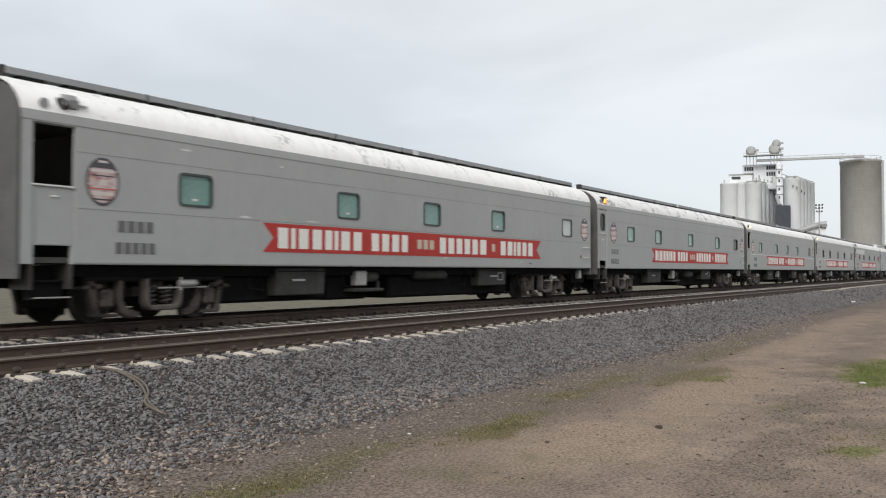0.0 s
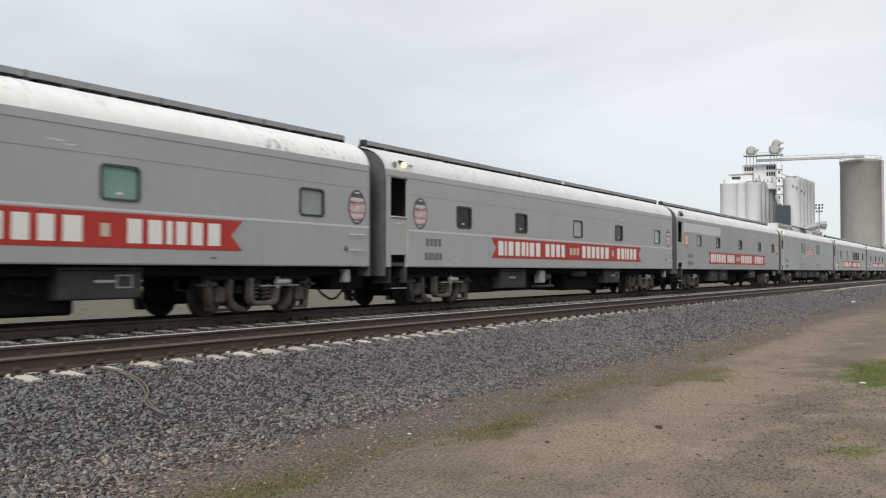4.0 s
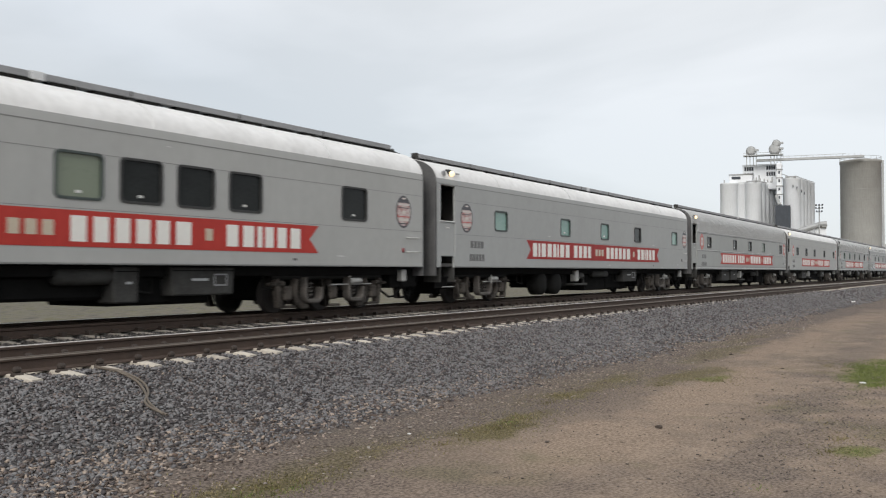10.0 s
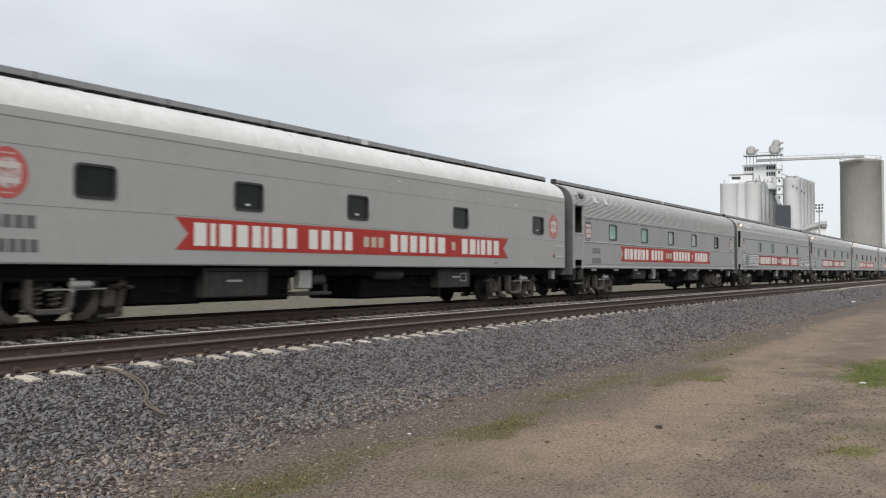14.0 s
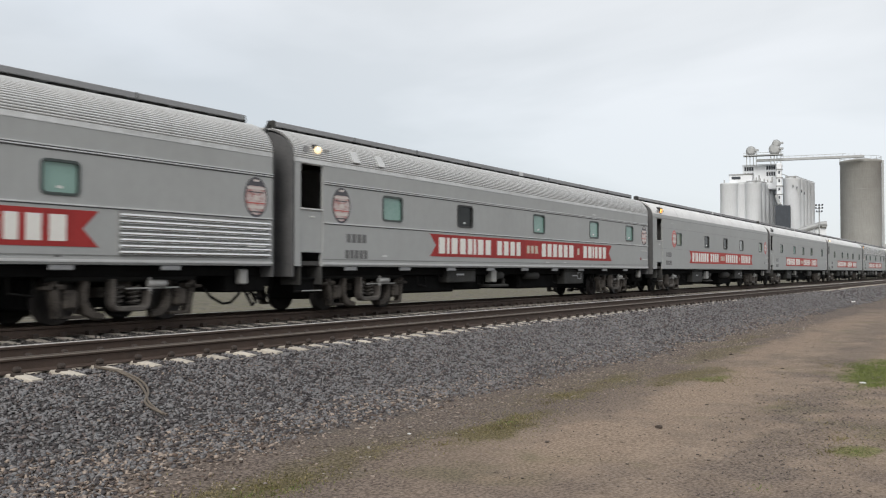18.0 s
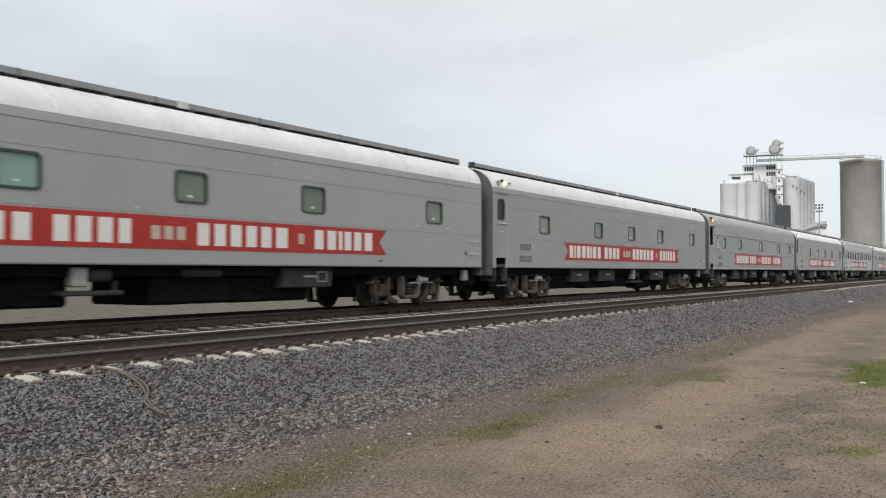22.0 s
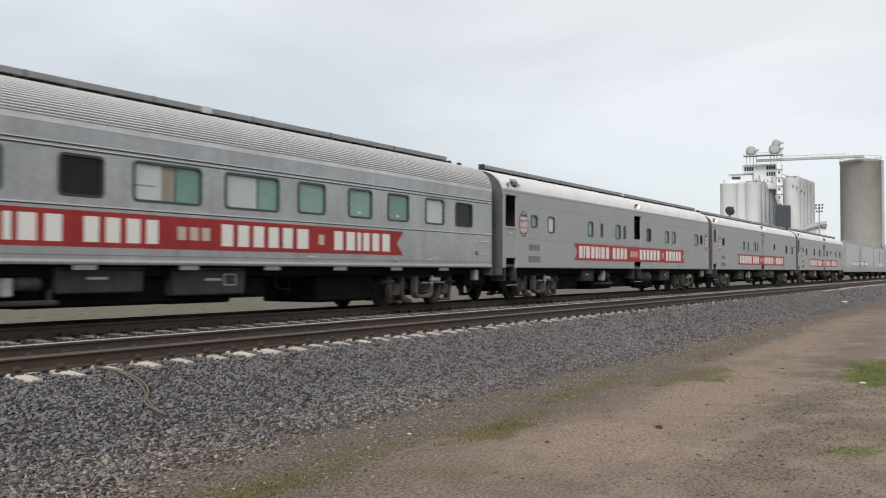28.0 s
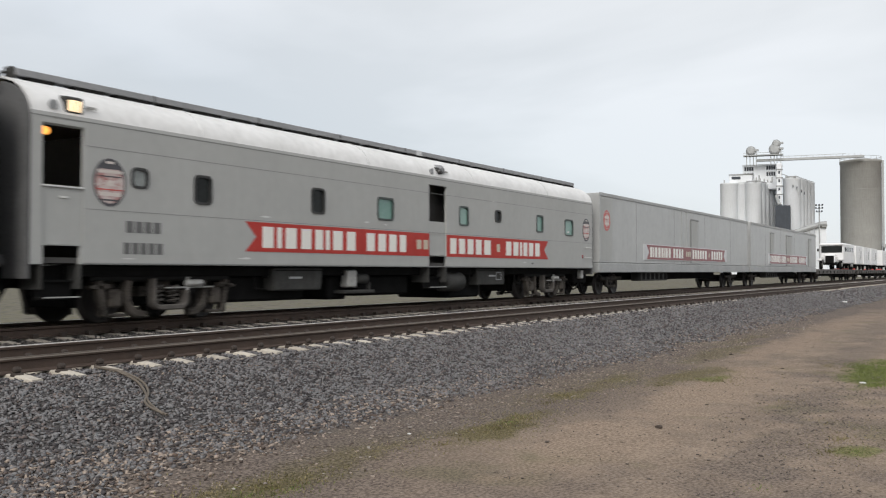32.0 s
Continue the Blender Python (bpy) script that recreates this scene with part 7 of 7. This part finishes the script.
MAST = new("yard_light_mast")
tagged(MAST, "tall yard light mast with clustered floodlights", "light mast")
MAST.matrix_basis = ELEV.matrix_basis @ pose(far_x(1451, -6), -6, 0)
part("mast", lathe([(0.22, 0), (0.14, far_z(366))], STEELGREY, 10), parent=MAST)
for r, w in ((368, 1.9), (373, 1.9), (379, 1.5)):
    part("crossarm", box(w, 0.12, 0.12, STEELGREY, 0.0), parent=MAST, m=pose(0, 0, far_z(r)))
    for s in (-0.42, 0.0, 0.42):
        part("floodlight", box(0.42, 0.3, 0.4, SLATE, 0.05), parent=MAST, m=pose(s * w, -0.15, far_z(r) + 0.08))

SILO = new("concrete_silo")
tagged(SILO, "tall weathered round concrete silo", "silo")
SILO_HEAD = radians(TURN) - math.atan((1525 - 784) / 1610)
sr, sd = 5.33, 250 / math.cos(math.atan((1525 - 784) / 1610)) + 5.33
SILO.matrix_basis = pose(sd * math.cos(SILO_HEAD), sd * math.sin(SILO_HEAD), -0.72, 0, 0, math.degrees(SILO_HEAD) - 90)
sh = far_z(281.5)
part("wall", lathe([(sr, 0), (sr, sh - 0.7), (sr + 0.12, sh - 0.65), (sr + 0.12, sh)], CONCRETE, 56), parent=SILO, label="weathered concrete shell")
for k in range(1, 12):
    part("pour_line", lathe([(sr - 0.02, -0.03), (sr + 0.012, -0.03), (sr + 0.012, 0.03), (sr - 0.02, 0.03)], CONCRETE, 56), parent=SILO, m=pose(0, 0, sh * k / 12))
part("roof_cone", lathe([(sr, 0), (0.6, 1.0), (0.5, 1.1)], STEELGREY, 40), parent=SILO, m=pose(0, 0, sh))
for k in range(18):
    a = 2 * math.pi * k / 18
    part("rail_post", lathe([(0.05, 0), (0.05, 1.0)], STEELGREY, 6), parent=SILO, m=pose(sr * math.cos(a), sr * math.sin(a), sh))
part("top_rail", tube([(sr * math.cos(2 * math.pi * k / 36), sr * math.sin(2 * math.pi * k / 36), sh + 1.0) for k in range(37)], 0.05, STEELGREY), parent=SILO)
part("ladder_cage", add_box(bmesh.new(), sr + 0.05, sr + 0.6, -0.5, 0.2, 0, sh, 0.02), STEELGREY, SILO, "grey ladder cage up the wall")
part("spout_platform", add_box(bmesh.new(), sr + 0.1, sr + 1.6, -2.2, -0.6, 8.2, 9.2, 0.05), STEELGREY, SILO)


# ---- small things on the near ground ----
def loose_cable():
    c = new("loose_cable")
    tagged(c, "brown cable looping out of the ballast beside the rail", "cable")
    a = [(7.62, 9.84, -0.27), (7.44, 9.64, -0.29), (7.34, 9.2, -0.30), (7.31, 8.9, -0.36), (7.26, 8.66, -0.42), (7.16, 8.45, -0.46), (7.03, 8.24, -0.50), (6.90, 8.06, -0.55), (6.80, 7.85, -0.60), (6.73, 7.62, -0.66)]
    b = [(x + d, y - e, z) for (x, y, z), d, e in zip(a, (0, 0.01, 0.03, 0.05, 0.05, 0.04, 0.01, -0.05, -0.05, 0.02), (0, 0.02, 0.04, 0.05, 0.04, 0.03, 0.02, 0.01, 0.03, 0.04))]
    for p in (a, b):
        pts = []
        v = [Vector(q) for q in p]
        for i in range(len(v) - 1):
            q0, q1, q2, q3 = v[max(i - 1, 0)], v[i], v[i + 1], v[min(i + 2, len(v) - 1)]
            for t in (0, 0.25, 0.5, 0.75):
                pts.append(0.5 * (2 * q1 + (q2 - q0) * t + (2 * q0 - 5 * q1 + 4 * q2 - q3) * t * t + (3 * q1 - q0 - 3 * q2 + q3) * t ** 3))
        pts.append(v[-1])
        for q in pts:
            q.z = max(q.z, ground_height(q.x, q.y) + 0.05)
        part("strand", tube(pts, 0.014, CABLE, sides=7), parent=c)
    return c


loose_cable()


GROUND_SCALE = 1.1


def grass_patch(name, mat, clumps, label, seed):
    """Tufts of thin curved blades in one mesh. clumps: x, y, radius, blades, height."""
    rng = np.random.default_rng(seed)
    vs, fs = [], []
    for cx, cy, rad, n, hgt in clumps:
        cx, cy, rad = cx * GROUND_SCALE, cy * GROUND_SCALE, rad * GROUND_SCALE
        for _ in range(n):
            a, r = rng.uniform(0, 6.283), rad * 0.6 * abs(rng.normal())
            x, y = cx + r * math.cos(a) * 1.6, cy + r * math.sin(a) * 0.8
            z = ground_height(x, y) - 0.005
            h = hgt * rng.uniform(0.3, 0.9)
            d = rng.uniform(0, 6.283)
            lx, ly = math.cos(d) * h * 0.5, math.sin(d) * h * 0.5
            wx, wy = -math.sin(d) * 0.006, math.cos(d) * 0.006
            b = len(vs)
            vs += [(x - wx, y - wy, z), (x + wx, y + wy, z), (x + wx * 0.8 + lx * 0.4, y + wy * 0.8 + ly * 0.4, z + h * 0.6), (x - wx * 0.8 + lx * 0.4, y - wy * 0.8 + ly * 0.4, z + h * 0.6), (x + lx, y + ly, z + h)]
            fs += [(b, b + 1, b + 2, b + 3), (b + 3, b + 2, b + 4)]
    return tagged(new(name, mesh_of(vs, fs, mat)), label, "grass", kind="stuff")


grass_patch("green_grass", GRASS, ((13.6, 1.45, 0.3, 1800, 0.022), (14.2, 1.62, 0.3, 2000, 0.026), (14.9, 1.78, 0.35, 2200, 0.026), (15.6, 1.85, 0.35, 2200, 0.026), (16.4, 1.95, 0.4, 2000, 0.028), (14.4, 1.3, 0.3, 1800, 0.026), (15.2, 1.4, 0.35, 2000, 0.028), (16.0, 1.5, 0.4, 2000, 0.03), (17.2, 1.7, 0.5, 1500, 0.03),
                                   (13.6, 3.55, 0.3, 160, 0.02), (8.75, 1.1, 0.2, 220, 0.02), (4.75, 4.5, 0.3, 220, 0.03), (5.1, 4.4, 0.3, 160, 0.025), (6.85, 1.5, 0.2, 60, 0.02), (8.4, 4.35, 0.2, 150, 0.022)),
            "short green grass in patches on the dirt", 11)
grass_patch("olive_grass", GRASS_OLIVE, ((8.5, 4.3, 0.45, 900, 0.022), (8.0, 4.25, 0.4, 500, 0.02), (10.6, 4.68, 0.5, 500, 0.02), (9.8, 4.55, 0.5, 350, 0.02), (13.3, 3.5, 0.6, 500, 0.02), (12.2, 4.0, 0.6, 250, 0.02), (5.0, 4.55, 0.45, 500, 0.03), (5.6, 4.5, 0.5, 300, 0.025), (8.6, 1.3, 0.4, 350, 0.02)),
            "flat olive-brown grass smeared over the dirt", 13)
grass_patch("dry_grass", GRASS_DRY, ((8.5, 4.3, 0.6, 500, 0.035), (7.8, 4.28, 0.6, 380, 0.03), (7.0, 4.3, 0.6, 300, 0.03), (10.6, 4.65, 0.9, 420, 0.03), (12.4, 4.6, 1.0, 420, 0.03), (13.8, 3.6, 1.0, 320, 0.03), (4.6, 4.75, 0.6, 380, 0.035),
                                     (5.3, 4.5, 0.6, 280, 0.03), (9.2, 1.3, 0.8, 320, 0.03), (16.0, 2.4, 1.2, 420, 0.03), (11.5, 2.2, 1.0, 200, 0.025), (6.4, 4.6, 0.5, 160, 0.03)),
            "sparse yellowed grass on the dirt", 12)


def dirt_keep(x, y):
    return 0.25 + 0.75 * max(0.0, min(1.0, 0.5 + 1.6 * noise.noise((x * 0.6, y * 0.9, 5)))) ** 2 if y < 5 else 0.8


scatter("dirt_pebbles", STONE_T, stone_spots(7000, 2.7, 27, -1.0, 6.7, 0.026, 21, 1.2, dirt_keep, 0.002), "small tan and brown pebbles strewn over the dirt", "pebbles", 21, 0.55)
scatter("dirt_gravel", STONE_B, stone_spots(15000, 2.7, 36, 4.0, 7.0, 0.042, 22, 1.3, lambda x, y: max(0.0, (y - 4.0) / 2.9) ** 2, 0.0), "grey gravel spilt from the ballast", "gravel", 22, 0.6)
def strewn_keep(x, y):
    return max(0.0, 0.25 + 1.1 * noise.noise((x * 0.9, y * 1.6, 25)))


scatter("dark_pebbles", STONE_P, stone_spots(6500, 3.5, 26, 0.5, 6.3, 0.022, 24, 1.2, strewn_keep, 0.003), "small dark pebbles strewn over the dirt", "pebbles", 24, 0.6)


def path_keep(x, y):
    """A band of dark gravel that crosses the dirt slantwise."""
    d = abs(y - (1.8 + 0.04 * (x - 10.0)))
    return max(0.0, 1.0 - d / 1.15) * max(0.0, 0.75 + 1.2 * noise.noise((x * 0.8, y * 0.8, 15)))


scatter("path_gravel", STONE_P, stone_spots(5600, 5.0, 19, 0.4, 3.2, 0.026, 23, 1.2, path_keep, 0.004), "dark gravel patch on the dirt", "gravel", 23, 0.6)


scatter("pale_chips", STONE_C, stone_spots(260, 3.0, 30, 4.8, 8.6, 0.04, 26, 1.3, None, 0.015), "pale chips of stone among the gravel", "chips", 26, 0.4)


def crumpled(name, mat, x, y, size, label, category, seed, flat=0.4):
    """A small crumpled lump of litter or clod of earth."""
    x, y = x * GROUND_SCALE, y * GROUND_SCALE
    rng = random.Random(seed)
    bm = bmesh.new()
    bmesh.ops.create_icosphere(bm, subdivisions=2, radius=size / 2)
    for v in bm.verts:
        v.co *= rng.uniform(0.7, 1.2)
        v.co.z *= flat
    ob = new(name, bm_mesh(bm, mat))
    ob.matrix_basis = pose(x, y, ground_height(x, y) + size * flat * 0.35)
    return tagged(ob, label, category)


crumpled("litter", PLASTIC, 13.8, 1.64, 0.10, "scrap of white litter lying in the grass", "litter", 3, 0.3)
crumpled("litter", PLASTIC, 7.29, 4.85, 0.045, "scrap of white litter on the dirt", "litter", 4, 0.4)
crumpled("earth_clod", CLOD, 8.88, 2.92, 0.085, "dark clod of earth on the dirt path", "clod", 5, 0.5)
for k, (x, y, s) in enumerate(((17.5, 4.35, 0.10), (16.1, 4.45, 0.09), (9.9, 2.35, 0.05), (7.6, 3.55, 0.05), (12.1, 4.75, 0.06), (11.4, 4.95, 0.06), (8.0, 1.75, 0.05), (10.6, 1.85, 0.05), (13.9, 3.1, 0.06), (7.1, 2.6, 0.035), (8.2, 3.3, 0.03), (9.3, 3.6, 0.04), (10.9, 3.0, 0.045), (6.2, 3.1, 0.03), (12.6, 2.6, 0.05), (11.7, 3.9, 0.045), (10.2, 4.1, 0.04), (15.3, 3.0, 0.06), (7.7, 2.2, 0.035))):
    crumpled("earth_clod", CLOD, x, y, s, "small dark clod of earth on the dirt path", "clod", 30 + k, 0.3)
BAG = crumpled("plastic_bag", PLASTIC, 48.8, 6.2, 0.27, "white plastic bag blowing along the ballast edge", "plastic bag", 7, 0.35)

def motions():
    """Keys for the train and its wheels."""
    def run(t):
        k = min(int(t / 2), 15)
        a, b = RUN[k], RUN[k + 1]
        return a + (b - a) * (t / 2 - k)
    for thing, index in MOVING:
        walk(thing, [(2 * k, pose(FIRST + PITCH * index - d, SIDE + 1.5, 0)) for k, d in enumerate(RUN)])
    walk(BAG, [(t, pose(x, y, ground_height(x, y) + 0.09, 0, 0, a)) for t, x, y, a in
               ((0, 53.7, 6.82, 0), (18.4, 53.7, 6.82, 0), (19.0, 53.2, 6.9, 30), (22.6, 53.2, 6.9, 30), (23.1, 52.9, 6.95, 60), (23.5, 52.25, 7.05, 85), (32, 52.25, 7.05, 85))])
    for wheel, index, along, local in WHEELSETS:
        rows = []
        for k in range(0, 961):
            t = k / 30
            x = FIRST + PITCH * index + along - run(t)
            if -4 < x < 62:
                rows.append((t, pose(local, 0, 0.457, 0, -math.degrees(run(t) / 0.457) % 360, 0)))
        if not rows:
            rows = [(0, pose(local, 0, 0.457))]
        if rows[0][0] > 0:
            rows.insert(0, (0, rows[0][1]))
        if rows[-1][0] < 32:
            rows.append((32, rows[-1][1]))
        walk(wheel, rows)


motions()
